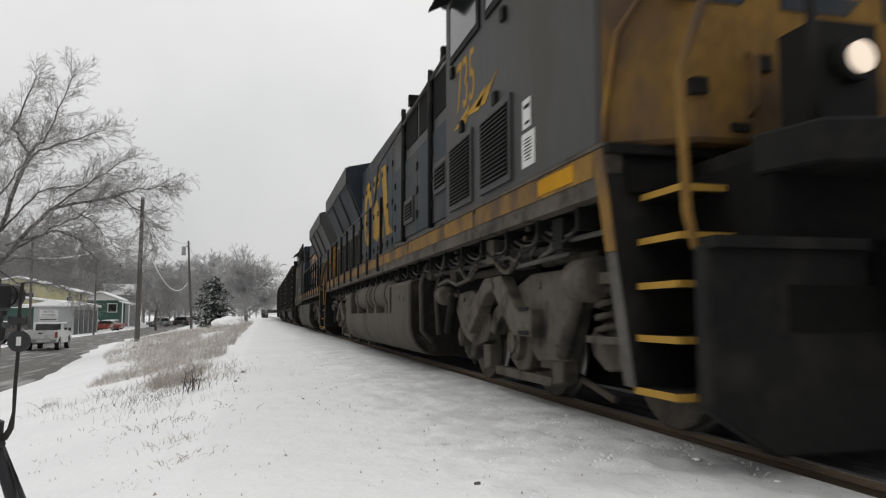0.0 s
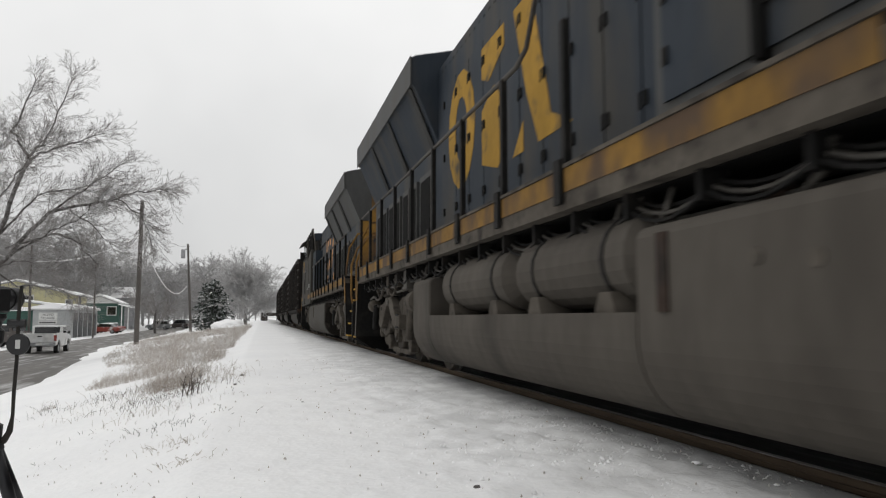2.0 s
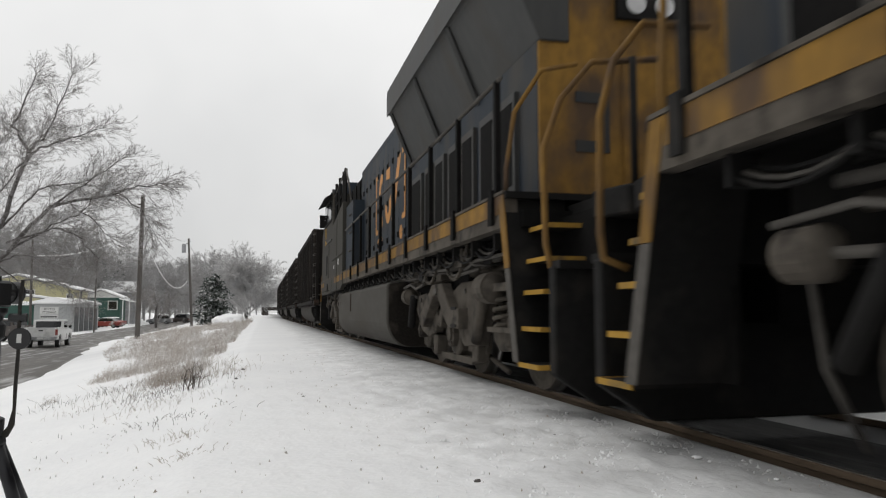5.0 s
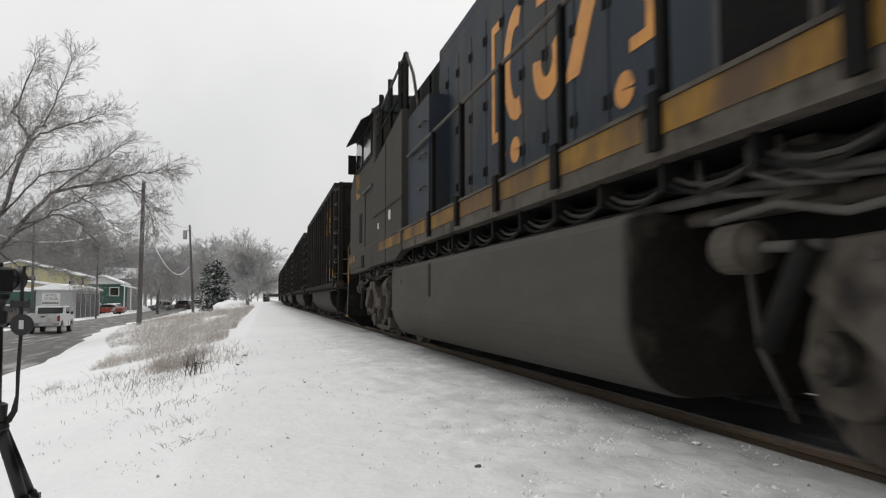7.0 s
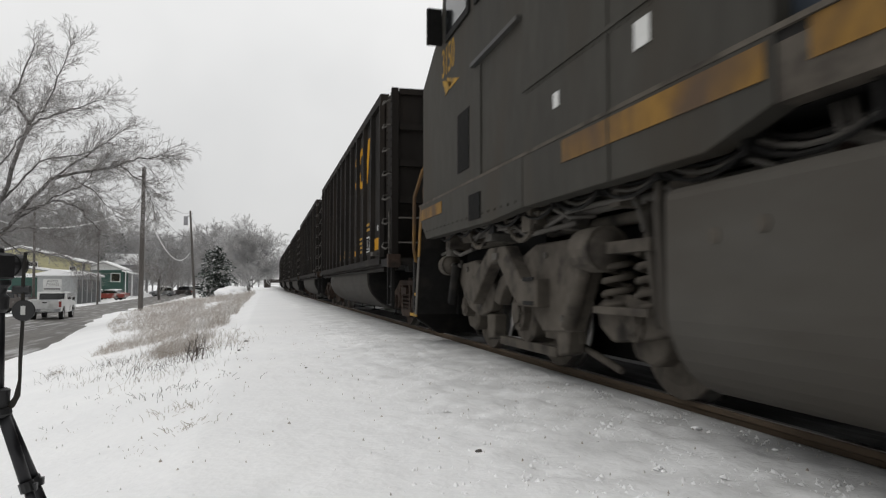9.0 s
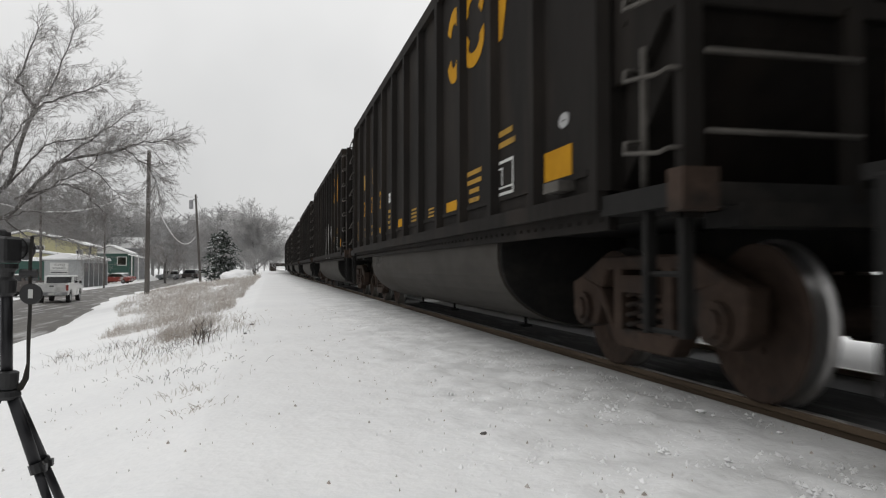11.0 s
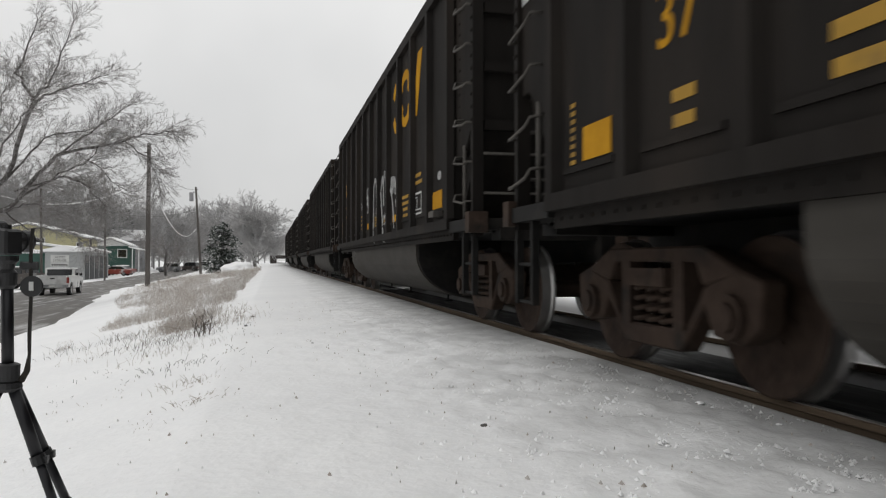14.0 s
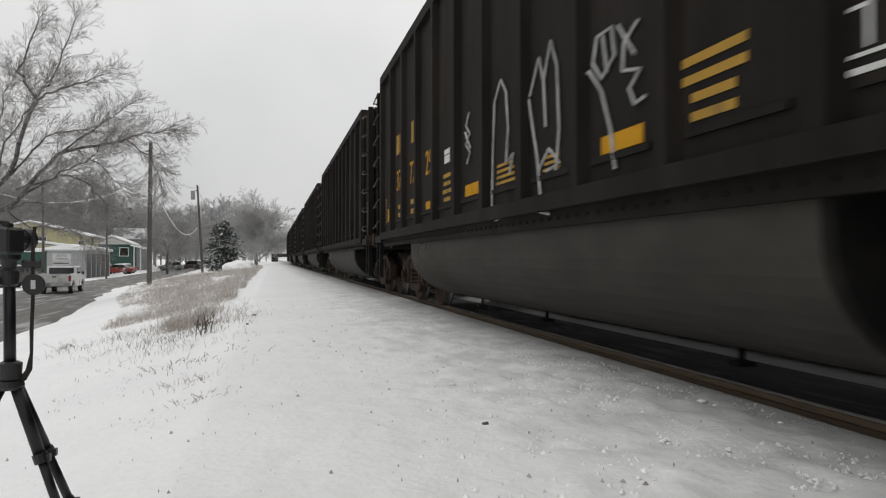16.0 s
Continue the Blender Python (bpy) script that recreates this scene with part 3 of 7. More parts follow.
# ---------------------------------------------------------------- steps, pilot and rails at one end of a locomotive
def loco_end(loco, e, lamps):
    """e: -1 for the end at -y, 1 for the other."""
    yy = lambda v: e * v
    bm = boxes((-0.9, 0.9, *sorted((yy(10.2), yy(11.15))), 1.62, 1.72))
    part("end_platform", bm, BLACK, loco, bevel=0.01)
    # pilot plate with a chamfered foot; openings are flat plates in a shade colour
    out = [(-1.42, 1.12), (-1.42, 0.30), (-1.05, 0.06), (1.05, 0.06), (1.42, 0.30), (1.42, 1.12), (0.45, 1.12), (0.45, 0.74), (-0.45, 0.74), (-0.45, 1.12)]
    part("pilot_plate", prism(bmesh.new(), out, "y", yy(11.0), yy(11.12)), BLACK, loco, "grimy black snow plough plate", bevel=0.015)
    for s in (-1, 1):
        part("pilot_lip", boxes((*sorted((s * 0.5, s * 1.40)), *sorted((yy(11.0), yy(11.18))), 1.1, 1.16)), BLACK, loco, bevel=0.01)
        part("pilot_opening", boxes(tuple(sorted((s * 0.95, s * 0.35))) + tuple(sorted((yy(11.12), yy(11.128)))) + (0.68, 0.92)), DARKRECESS, loco, bevel=0.003)
    part("anticlimber", prism(bmesh.new(), [(-1.05, 11.0), (-0.95, 11.4), (-0.5, 11.55), (0.5, 11.55), (0.95, 11.4), (1.05, 11.0)] if e > 0 else [(-1.05, -11.0), (-0.95, -11.4), (-0.5, -11.55), (0.5, -11.55), (0.95, -11.4), (1.05, -11.0)], "z", 1.5, 1.72), BLACK, loco, bevel=0.015)
    part("end_frame", boxes((-1.0, 1.0, *sorted((yy(10.3), yy(11.1))), 1.05, 1.6), (-0.4, 0.4, *sorted((yy(10.6), yy(11.25))), 0.7, 1.1)), DARKRECESS, loco, bevel=0.02)
    bm = boxes((-0.09, 0.09, *sorted((yy(10.9), yy(11.5))), 0.80, 0.96), (-0.16, 0.16, *sorted((yy(11.42), yy(11.72))), 0.72, 1.04))
    part("coupler", bm, RUST, loco, bevel=0.03)
    for s in (-1, 1):
        for k in range(2):
            x = s * (0.28 + 0.14 * k)
            rod([(x, yy(11.15), 1.15), (x, yy(11.4), 1.0), (x + s * 0.05, yy(11.45), 0.7), (x + s * 0.02, yy(11.3), 0.45)], 0.022, BLACK, loco, "air_hose")
        # step well: sloping back wall, side cheek with yellow edge, treads with yellow nosing
        x0, x1 = sorted((s * 0.92, s * 1.5))
        part("step_wall", prism(bmesh.new(), [(yy(10.08), 1.81), (yy(10.16), 1.81), (yy(10.52), 0.36), (yy(10.44), 0.36)], "x", x0, x1), BLACK, loco)
        part("step_edge", prism(bmesh.new(), [(yy(10.05), 1.81), (yy(10.19), 1.81), (yy(10.34), 1.15), (yy(10.22), 1.15)], "x", s * 1.5, s * 1.512), YELLOW, loco)
        part("step_edge", prism(bmesh.new(), [(yy(10.22), 1.145), (yy(10.34), 1.145), (yy(10.54), 0.36), (yy(10.42), 0.36)], "x", s * 1.5, s * 1.51), PIPE, loco)
        part("step_side", boxes(tuple(sorted((s * 0.90, s * 0.94))) + tuple(sorted((yy(10.3), yy(11.08)))) + (0.36, 1.6)), DARKRECESS, loco)
        for i, z in enumerate((0.36, 0.65, 0.95, 1.22, 1.50)):
            d = 0.30 - 0.012 * i
            a, b = sorted((s * (0.95), s * (1.48 - 0.05 * i)))
            tread = part("step", boxes((a, b, *sorted((yy(10.50 - 0.06 * i), yy(10.50 - 0.06 * i + 0.42))), z - 0.03, z)), BLACK, loco)
            part("nosing", boxes((a, b, *sorted((yy(10.93 - 0.06 * i), yy(10.95 - 0.06 * i))), z - 0.035, z + 0.004), (*sorted((s * (1.482 - 0.05 * i), s * (1.494 - 0.05 * i))), *sorted((yy(10.50 - 0.06 * i), yy(10.94 - 0.06 * i))), z - 0.035, z + 0.004)), PAINTYEL, tread, "yellow step edge")
        # yellow grab rails
        rod([(s * 1.46, yy(10.12), 1.75), (s * 1.46, yy(10.14), 2.05), (s * 1.40, yy(10.2), 2.55), (s * 1.20, yy(10.35), 2.9), (s * 0.9, yy(10.45), 2.95)], 0.022, YELLOW, loco, "grab_rail", 8)
        rod([(s * 1.25, yy(10.95), 1.05), (s * 1.40, yy(11.0), 1.12), (s * 1.43, yy(10.98), 1.3), (s * 1.43, yy(10.95), 2.05), (s * 1.30, yy(11.0), 2.45), (s * 1.05, yy(11.05), 2.75), (s * 0.5, yy(11.1), 2.8)], 0.026, YELLOW, loco, "grab_rail", 8)
        rod([(s * 0.72, yy(11.1), 1.72), (s * 0.72, yy(11.1), 2.8)], 0.03, BLACK, loco, "stanchion", 8)
    if lamps:
        for s in (-1, 1):
            box_ = part("ditch_lamp", boxes((s * 0.45 - 0.2, s * 0.45 + 0.2, *sorted((yy(10.75), yy(11.05))), 1.72, 2.38)), BLACK, loco, "black ditch lamp housing", bevel=0.03)
            part("rim", disc(bmesh.new(), (s * 0.45, 2.15), 0.125, "y", yy(11.05), yy(11.14), 24), BLACK, box_)
            part("lens", disc(bmesh.new(), (s * 0.45, 2.15), 0.09, "y", yy(11.14), yy(11.15), 24), LAMP, box_, "lit round headlight")


def louvre(loco, s, x, y0, y1, z0, z1, n, mat, name="louvre_door"):
    """A door with slanted slats over a flat sheet coloured as the shade of a recess."""
    d = part(name, boxes(tuple(sorted((x, x + s * 0.03))) + (y0 - 0.06, y1 + 0.06, z0 - 0.06, z1 + 0.06)), mat, loco, bevel=0.006)
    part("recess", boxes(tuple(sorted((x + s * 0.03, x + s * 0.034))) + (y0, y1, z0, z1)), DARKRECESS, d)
    for i in range(n):
        z = z0 + (z1 - z0) * (i + 0.5) / n
        h = (z1 - z0) / n
        part("slat", prism(bmesh.new(), [(x + s * 0.034, z + h * 0.3), (x + s * 0.055, z - h * 0.05), (x + s * 0.055, z - h * 0.25), (x + s * 0.034, z + h * 0.1)], "y", y0, y1), mat, d)
    return d


def panel_line(loco, s, x, ys, z0, z1, mat, handles=True):
    """A row of hood doors with gaps between, each with its latches."""
    for a, b in zip(ys, ys[1:]):
        d = part("hood_door", boxes(tuple(sorted((x, x + s * 0.018))) + (a + 0.012, b - 0.012, z0, z1)), mat, loco, bevel=0.005)
        if handles:
            bm = bmesh.new()
            for z in (z0 + 0.25, z0 + (z1 - z0) * 0.5, z1 - 0.25):
                box(bm, *sorted((x + s * 0.018, x + s * 0.04)), b - 0.07, b - 0.04, z - 0.05, z + 0.05)
                box(bm, *sorted((x + s * 0.018, x + s * 0.03)), a + 0.02, a + 0.04, z - 0.06, z + 0.06)
            part("latch", bm, BLACK, d)["kind"] = "stuff"


def locomotive(cfg):
    """A diesel locomotive, cab towards -y; origin on the track at its middle."""
    loco = thing("diesel_locomotive", cfg["label"], "locomotive", group="locomotives of the train")
    main, cabmat = cfg["hood"], cfg["cab"]
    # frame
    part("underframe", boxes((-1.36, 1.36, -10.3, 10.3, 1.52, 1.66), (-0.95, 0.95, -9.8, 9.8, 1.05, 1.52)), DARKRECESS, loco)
    part("walkway", boxes((-1.5, 1.5, -10.25, 10.25, 1.77, 1.83)), BLACK, loco)
    for s in (-1, 1):
        part("side_sill", boxes(tuple(sorted((s * 1.38, s * 1.5))) + (-10.2, 10.2, 1.52, 1.77)), DUSTY, loco, bevel=0.008)
        for a, b in ((-10.05, -7.4), (-7.3, -4.0), (-3.9, 0.2), (0.3, 4.2), (4.3, 10.05)) if cfg["tall_rail"] else ((-2.9, 0.2), (0.3, 4.2), (4.3, 10.05)):
            part("sill_stripe", boxes(tuple(sorted((s * 1.5, s * 1.508))) + (a, b, 1.645, 1.812)), YELLOW, loco, "worn yellow stripe")
        part("sill_lip", boxes(tuple(sorted((s * 1.46, s * 1.52))) + (-10.2, 10.2, 1.815, 1.842)), DUSTY, loco, bevel=0.006)
        part("reflector", boxes(tuple(sorted((s * 1.508, s * 1.512))) + (-9.75, -9.1, 1.67, 1.79)), MARKYEL, loco)
        for k in range(26):                     # sill brackets with cables slung between
            y = -9.6 + 0.77 * k
            part("sill_bracket", boxes(tuple(sorted((s * 1.25, s * 1.42))) + (y - 0.02, y + 0.02, 1.36, 1.53)), BLACK, loco)
        for j in range(3):
            pts = []
            for k in range(26):
                y = -9.6 + 0.77 * k
                pts += [(s * (1.30 + 0.04 * j), y + 0.77 * q, 1.47 - 0.03 * j - (0.28 + 0.06 * j) * q * (1 - q)) for q in (0, 0.2, 0.4, 0.6, 0.8)]
            rod(pts[:-4], 0.014, PIPE if j == 1 else BLACK, loco, "cable", 5)
        rod([(s * 1.2, -9.2, 1.32), (s * 1.2, 9.2, 1.32)], 0.035, PIPE, loco, "train_pipe", 8)
        rod([(s * 1.05, -9.2, 1.24), (s * 1.05, 9.2, 1.24)], 0.05, DUSTY, loco, "train_pipe", 8)
        rod([(s * 1.1, -9.2, 1.42), (s * 1.1, 9.2, 1.42)], 0.025, BLACK, loco, "train_pipe", 8)
        rnd = random.Random(4 + s)
        for k in range(14):                     # valves, boxes and drop pipes under the sill
            y = rnd.choice((-1, 1)) * rnd.uniform(4.2, 9.4)
            part("equipment_box", boxes(tuple(sorted((s * 1.0, s * rnd.uniform(1.2, 1.38)))) + (y - rnd.uniform(0.06, 0.2), y + rnd.uniform(0.06, 0.2), rnd.uniform(1.18, 1.3), 1.5)), rnd.choice((DUSTY, BLACK, PIPE)), loco, bevel=0.015)
            y = rnd.uniform(-9.3, 9.3)
            rod([(s * 1.32, y, 1.5), (s * 1.34, y + 0.05, 1.36), (s * 1.3, y + 0.25, 1.28), (s * 1.2, y + 0.5, 1.27)], 0.018, PIPE, loco, "air_pipe")
        for u in (-7.25, 7.25):                 # slack safety chains over the trucks
            for a in (-1.2, 0.1):
                bm = bmesh.new()
                for i in range(18):
                    v = i / 17
                    y, z = u + a + 1.1 * v, 1.50 - 0.34 * (1 - (2 * v - 1) ** 2)
                    box(bm, *sorted((s * 1.335, s * 1.365)), y - 0.022, y + 0.022, z - 0.02, z + 0.02)
                part("safety_chain", bm, DUSTY, loco)["kind"] = "stuff"
    # long hood with chamfered roof
    hx = 1.12
    hood = [(-hx, 1.83), (-hx, 4.36), (-0.82, 4.66), (0.82, 4.66), (hx, 4.36), (hx, 1.83)]
    part("long_hood", prism(bmesh.new(), hood, "y", -2.25, 10.05), main, loco, bevel=0.01)
    part("hood_end", prism(bmesh.new(), [(x * 0.995, z) for x, z in hood], "y", 10.05, 10.09), YELLOW, loco, "yellow hood end")
    end = part("headlight_box", boxes((-0.34, 0.34, 10.09, 10.16, 3.55, 3.85)), BLACK, loco, bevel=0.02)
    for k in (-0.15, 0.15):
        part("lens", disc(bmesh.new(), (k, 3.7), 0.10, "y", 10.16, 10.175, 18), LENS, end)
    part("end_door", boxes((-0.28, 0.28, 10.09, 10.11, 1.95, 3.35)), YELLOW, loco, bevel=0.01)
    for x in (-0.75, 0.42):
        bm = prism(bmesh.new(), [(x, 2.25), (x + 0.34, 2.25), (x + 0.34, 2.36), (x + 0.12, 2.36), (x + 0.12, 2.72), (x + 0.34, 2.72), (x + 0.34, 2.82), (x, 2.82)], "y", 10.09, 10.1)
        part("end_emblem", bm, BLUE, loco, "dark blue painted emblem shape")
    for s in (-1, 1):
        panel_line(loco, s, s * hx, [-2.2, -1.65, -1.1, -0.5, 0.1, 0.7, 1.3, 1.9, 2.5, 3.1, 3.75], 1.95, 3.95, main)
        bm = bmesh.new()
        for k in range(60):                     # roof-edge rivets
            y = -2.1 + 0.2 * k
            box(bm, *sorted((s * hx, s * (hx + 0.008))), y - 0.012, y + 0.012, 4.24, 4.264)
        part("riveted_seam", bm, main, loco)["kind"] = "stuff"
        # radiator compartment: framed screens
        for a, b in ((4.4, 5.2), (5.45, 6.0), (6.1, 6.65), (6.9, 7.45), (7.55, 8.1), (8.35, 8.9), (9.0, 9.55)):
            d = part("screen_frame", boxes(tuple(sorted((s * hx, s * (hx + 0.05)))) + (a, b, 1.92, 2.95)), GREYBLUE, loco, bevel=0.008)
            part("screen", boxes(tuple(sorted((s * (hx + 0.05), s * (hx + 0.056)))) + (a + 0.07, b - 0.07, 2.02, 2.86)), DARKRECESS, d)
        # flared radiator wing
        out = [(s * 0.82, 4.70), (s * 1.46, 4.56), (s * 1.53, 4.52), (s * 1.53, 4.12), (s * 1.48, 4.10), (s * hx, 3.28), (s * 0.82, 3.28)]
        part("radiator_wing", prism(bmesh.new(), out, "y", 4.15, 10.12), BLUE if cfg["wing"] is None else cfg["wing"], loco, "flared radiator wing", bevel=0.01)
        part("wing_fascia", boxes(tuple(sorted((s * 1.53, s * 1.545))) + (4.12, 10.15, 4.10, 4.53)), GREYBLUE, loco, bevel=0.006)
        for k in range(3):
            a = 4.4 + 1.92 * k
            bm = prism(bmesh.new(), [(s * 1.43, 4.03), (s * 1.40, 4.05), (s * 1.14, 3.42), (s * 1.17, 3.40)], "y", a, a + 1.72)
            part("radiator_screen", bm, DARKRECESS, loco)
            rod([(s * 1.50, a - 0.06, 4.1), (s * 1.13, a - 0.06, 3.2)], 0.035, GREYBLUE, loco, "wing_strut", 4)
        # handrail and stanchions
        zr = 2.92
        pts = [(s * 1.46, 10.0, zr), (s * 1.46, -0.1, zr)]
        if cfg["tall_rail"]:
            pts += [(s * 1.46, -0.35, 3.0), (s * 1.46, -0.75, 3.6), (s * 1.44, -5.9, 3.92)]
        else:
            pts += [(s * 1.46, -2.9, zr)]
        rod(pts, 0.022, PIPE, loco, "handrail", 8)
        for k in range(9):
            y = 9.9 - 1.38 * k
            part("stanchion", boxes(tuple(sorted((s * 1.515, s * 1.545))) + (y - 0.055, y + 0.055, 1.56, 1.88), tuple(sorted((s * 1.44, s * 1.49))) + (y - 0.035, y + 0.035, 1.80, zr)), BLACK if cfg["tall_rail"] else DARKRECESS, loco, bevel=0.006)
    # equipment cab behind the driver's cab
    cab_x = 1.40
    out = [(-cab_x, 1.83), (-cab_x, 3.9), (-0.95, 4.6), (0.95, 4.6), (cab_x, 3.9), (cab_x, 1.83)]
    if cfg["tall_rail"]:
        part("equipment_cab", prism(bmesh.new(), out, "y", -6.12, -2.25), GREYBLUE, loco, bevel=0.01)
        for s in (-1, 1):
            panel_line(loco, s, s * cab_x, [-6.0, -5.1, -4.15, -3.2, -2.35], 1.95, 3.15, main)
            for a, b in ((-5.9, -5.2), (-5.05, -4.25), (-4.1, -3.3)):
                part("grille", boxes(tuple(sorted((s * cab_x, s * (cab_x + 0.012)))) + (a, b, 3.32, 3.85)), DARKRECESS, loco)
            louvre(loco, s, s * (cab_x + 0.018), -5.9, -5.35, 2.35, 2.62, 5, GREYBLUE)
            louvre(loco, s, s * (cab_x + 0.018), -3.9, -3.35, 2.2, 2.45, 5, GREYBLUE)
            for y in (-5.1, -3.2):
                rod([(s * (cab_x + 0.04), y, 1.9), (s * (cab_x + 0.04), y, 4.0)], 0.04, BLACK, loco, "drain_pipe", 6)
            for y in (-5.2, -3.0):
                part("lifting_lug", boxes(tuple(sorted((s * 1.1, s * 1.32))) + (y - 0.05, y + 0.05, 4.12, 4.3)), BLACK, loco, bevel=0.02)
    else:
        # large flush side panel with a sloping top and a railed roof walk
        for s in (-1, 1):
            part("side_panel", prism(bmesh.new(), [(-6.12, 1.40), (-6.12, 3.35), (-3.1, 3.72), (-3.1, 1.52), (-3.6, 1.40)], "x", s * 1.38, s * 1.515), cabmat, loco, "flat grey side panel", bevel=0.006)
            bm = bmesh.new()
            for k in range(24):
                y = -6.0 + 0.12 * k
                box(bm, *sorted((s * 1.515, s * 1.522)), y - 0.01, y + 0.01, 2.30, 2.32)
            box(bm, *sorted((s * 1.515, s * 1.527)), -6.1, -3.1, 2.335, 2.36)
            box(bm, *sorted((s * 1.515, s * 1.527)), -4.6, -4.58, 1.4, 3.5)
            part("panel_seam", bm, cabmat, loco)
            part("panel_stripe", boxes(tuple(sorted((s * 1.515, s * 1.523))) + (-5.3, -3.15, 1.63, 1.79)), YELLOW, loco)
            part("panel_label", boxes(tuple(sorted((s * 1.515, s * 1.523))) + (-4.25, -4.08, 2.1, 2.26)), WHITE, loco)
            part("panel_label", boxes(tuple(sorted((s * 1.515, s * 1.523))) + (-5.45, -5.35, 2.05, 2.16)), WHITE, loco)
            for y in (-6.6, -5.6, -4.6, -3.6, -3.15):
                rod([(s * 1.44, y, 3.4), (s * 1.44, y, 4.62)], 0.045, BLACK, loco, "roof_stanchion", 4)
            rod([(s * 1.44, -6.7, 4.25), (s * 1.44, -3.15, 4.62), (s * 1.4, -2.8, 4.2), (s * 1.3, -2.6, 3.3)], 0.025, PIPE, loco, "roof_rail", 8)
            rod([(s * 1.44, -6.7, 3.9), (s * 1.44, -3.15, 4.1)], 0.022, BLACK, loco, "roof_rail", 8)
            part("dark_locker", boxes(tuple(sorted((s * 0.9, s * 1.42))) + (-3.1, -1.6, 1.83, 3.55)), main, loco, bevel=0.015)
            for z in (2.3, 2.75, 3.2):
                rod([(s * 1.42, -2.1, z), (s * 1.47, -2.1, z), (s * 1.47, -1.75, z), (s * 1.42, -1.75, z)], 0.014, PIPE, loco, "rung", 6)
        part("equipment_cab", prism(bmesh.new(), [(-1.0, 1.83), (-1.0, 4.4), (-0.8, 4.6), (0.8, 4.6), (1.0, 4.4), (1.0, 1.83)], "y", -6.12, -2.25), BLACK, loco, bevel=0.01)
        for s in (-1, 1):
            for a in (-5.7, -4.8, -3.9, -3.0):
                part("grille", boxes(tuple(sorted((s * 1.0, s * 1.03))) + (a, a + 0.6, 3.8, 4.35)), DARKRECESS, loco)
    # driver's cab with nose; windows set in
    cab = [(-6.12, 1.83), (-6.12, 4.50), (-8.75, 4.55), (-8.95, 4.42), (-9.05, 3.95), (-10.1, 3.42), (-10.1, 1.83)]
    part("cab", prism(bmesh.new(), cab, "x", -1.49, 1.49), cabmat, loco, bevel=0.03)
    part("cab_roof", prism(bmesh.new(), [(-1.55, 4.46), (-1.15, 4.78), (1.15, 4.78), (1.55, 4.46), (1.5, 4.42), (-1.5, 4.42)], "y", -9.15, -6.05), main, loco, bevel=0.02)
    part("nose", prism(bmesh.new(), [(-1.485, -10.10), (-0.95, -10.42), (0.95, -10.42), (1.485, -10.10)], "z", 1.83, 3.36), YELLOW, loco, "weathered yellow nose", bevel=0.03)
    for x in (-1.15, -0.35, 0.45):
        bm = prism(bmesh.new(), [(x, 2.72), (x + 0.5, 2.72), (x + 0.62, 2.84), (x + 0.2, 2.86), (x + 0.2, 3.08), (x + 0.6, 3.10), (x + 0.5, 3.22), (x, 3.22)], "y", -10.42, -10.432)
        part("nose_emblem", bm, BLUE, loco, "dark blue painted emblem shape")
    for q in ((-1.02, -0.92, -10.46, -10.38, 2.12, 2.22), (-0.55, -0.45, -10.45, -10.41, 2.3, 2.4), (-0.75, -0.62, -10.45, -10.41, 1.9, 1.95)):
        part("nose_latch", boxes(q), BLACK, loco, bevel=0.01)
    rod([(-0.62, -10.44, 2.0), (-0.62, -10.52, 2.05), (-0.62, -10.52, 2.35), (-0.62, -10.44, 2.4)], 0.018, YELLOW, loco, "grab_iron", 8)
    for s in (-1, 1):
        for a, b in ((-8.75, -7.75), (-7.55, -6.4)):
            f = part("window_frame", boxes(tuple(sorted((s * 1.49, s * 1.515))) + (a, b, 3.62, 4.32)), BLACK, loco, bevel=0.01)
            part("pane", boxes(tuple(sorted((s * 1.515, s * 1.52))) + (a + 0.07, b - 0.07, 3.69, 4.25)), GLASS, f)
        part("sun_visor", prism(bmesh.new(), [(s * 1.5, 4.45), (s * 1.74, 4.30), (s * 1.74, 4.27), (s * 1.5, 4.40)], "y", -8.9, -6.3), BLACK, loco)
        part("mirror", boxes(tuple(sorted((s * 1.5, s * 1.68))) + (-9.02, -8.96, 3.66, 4.1)), BLACK, loco, bevel=0.01)
    if cfg["tall_rail"]:
        for s in (-1, 1):
            louvre(loco, s, s * 1.49, -7.22, -6.42, 1.98, 2.62, 16, GREYBLUE)
            louvre(loco, s, s * 1.49, -8.42, -7.62, 1.98, 2.62, 16, GREYBLUE)
            part("notice", boxes(tuple(sorted((s * 1.49, s * 1.498))) + (-8.92, -8.74, 2.28, 2.52)), WHITE, loco, "white printed notice")
            part("notice", boxes(tuple(sorted((s * 1.49, s * 1.498))) + (-9.0, -8.72, 1.96, 2.24)), WHITE, loco, "white printed notice")
            marked([rect(-8.90, -8.80, 2.31, 2.33), rect(-8.90, -8.78, 2.44, 2.47)] + bars(-8.86, 2.18, 7, 0.2, 0.008, 0.028, 3), BLACK, loco, s, s * 1.498)
            for y, z in ((-6.9, 2.78), (-8.05, 2.75), (-8.3, 3.45), (-6.5, 3.5)):
                part("latch", boxes(tuple(sorted((s * 1.49, s * 1.53))) + (y - 0.05, y + 0.05, z - 0.06, z + 0.06)), BLACK, loco, bevel=0.01)
    else:
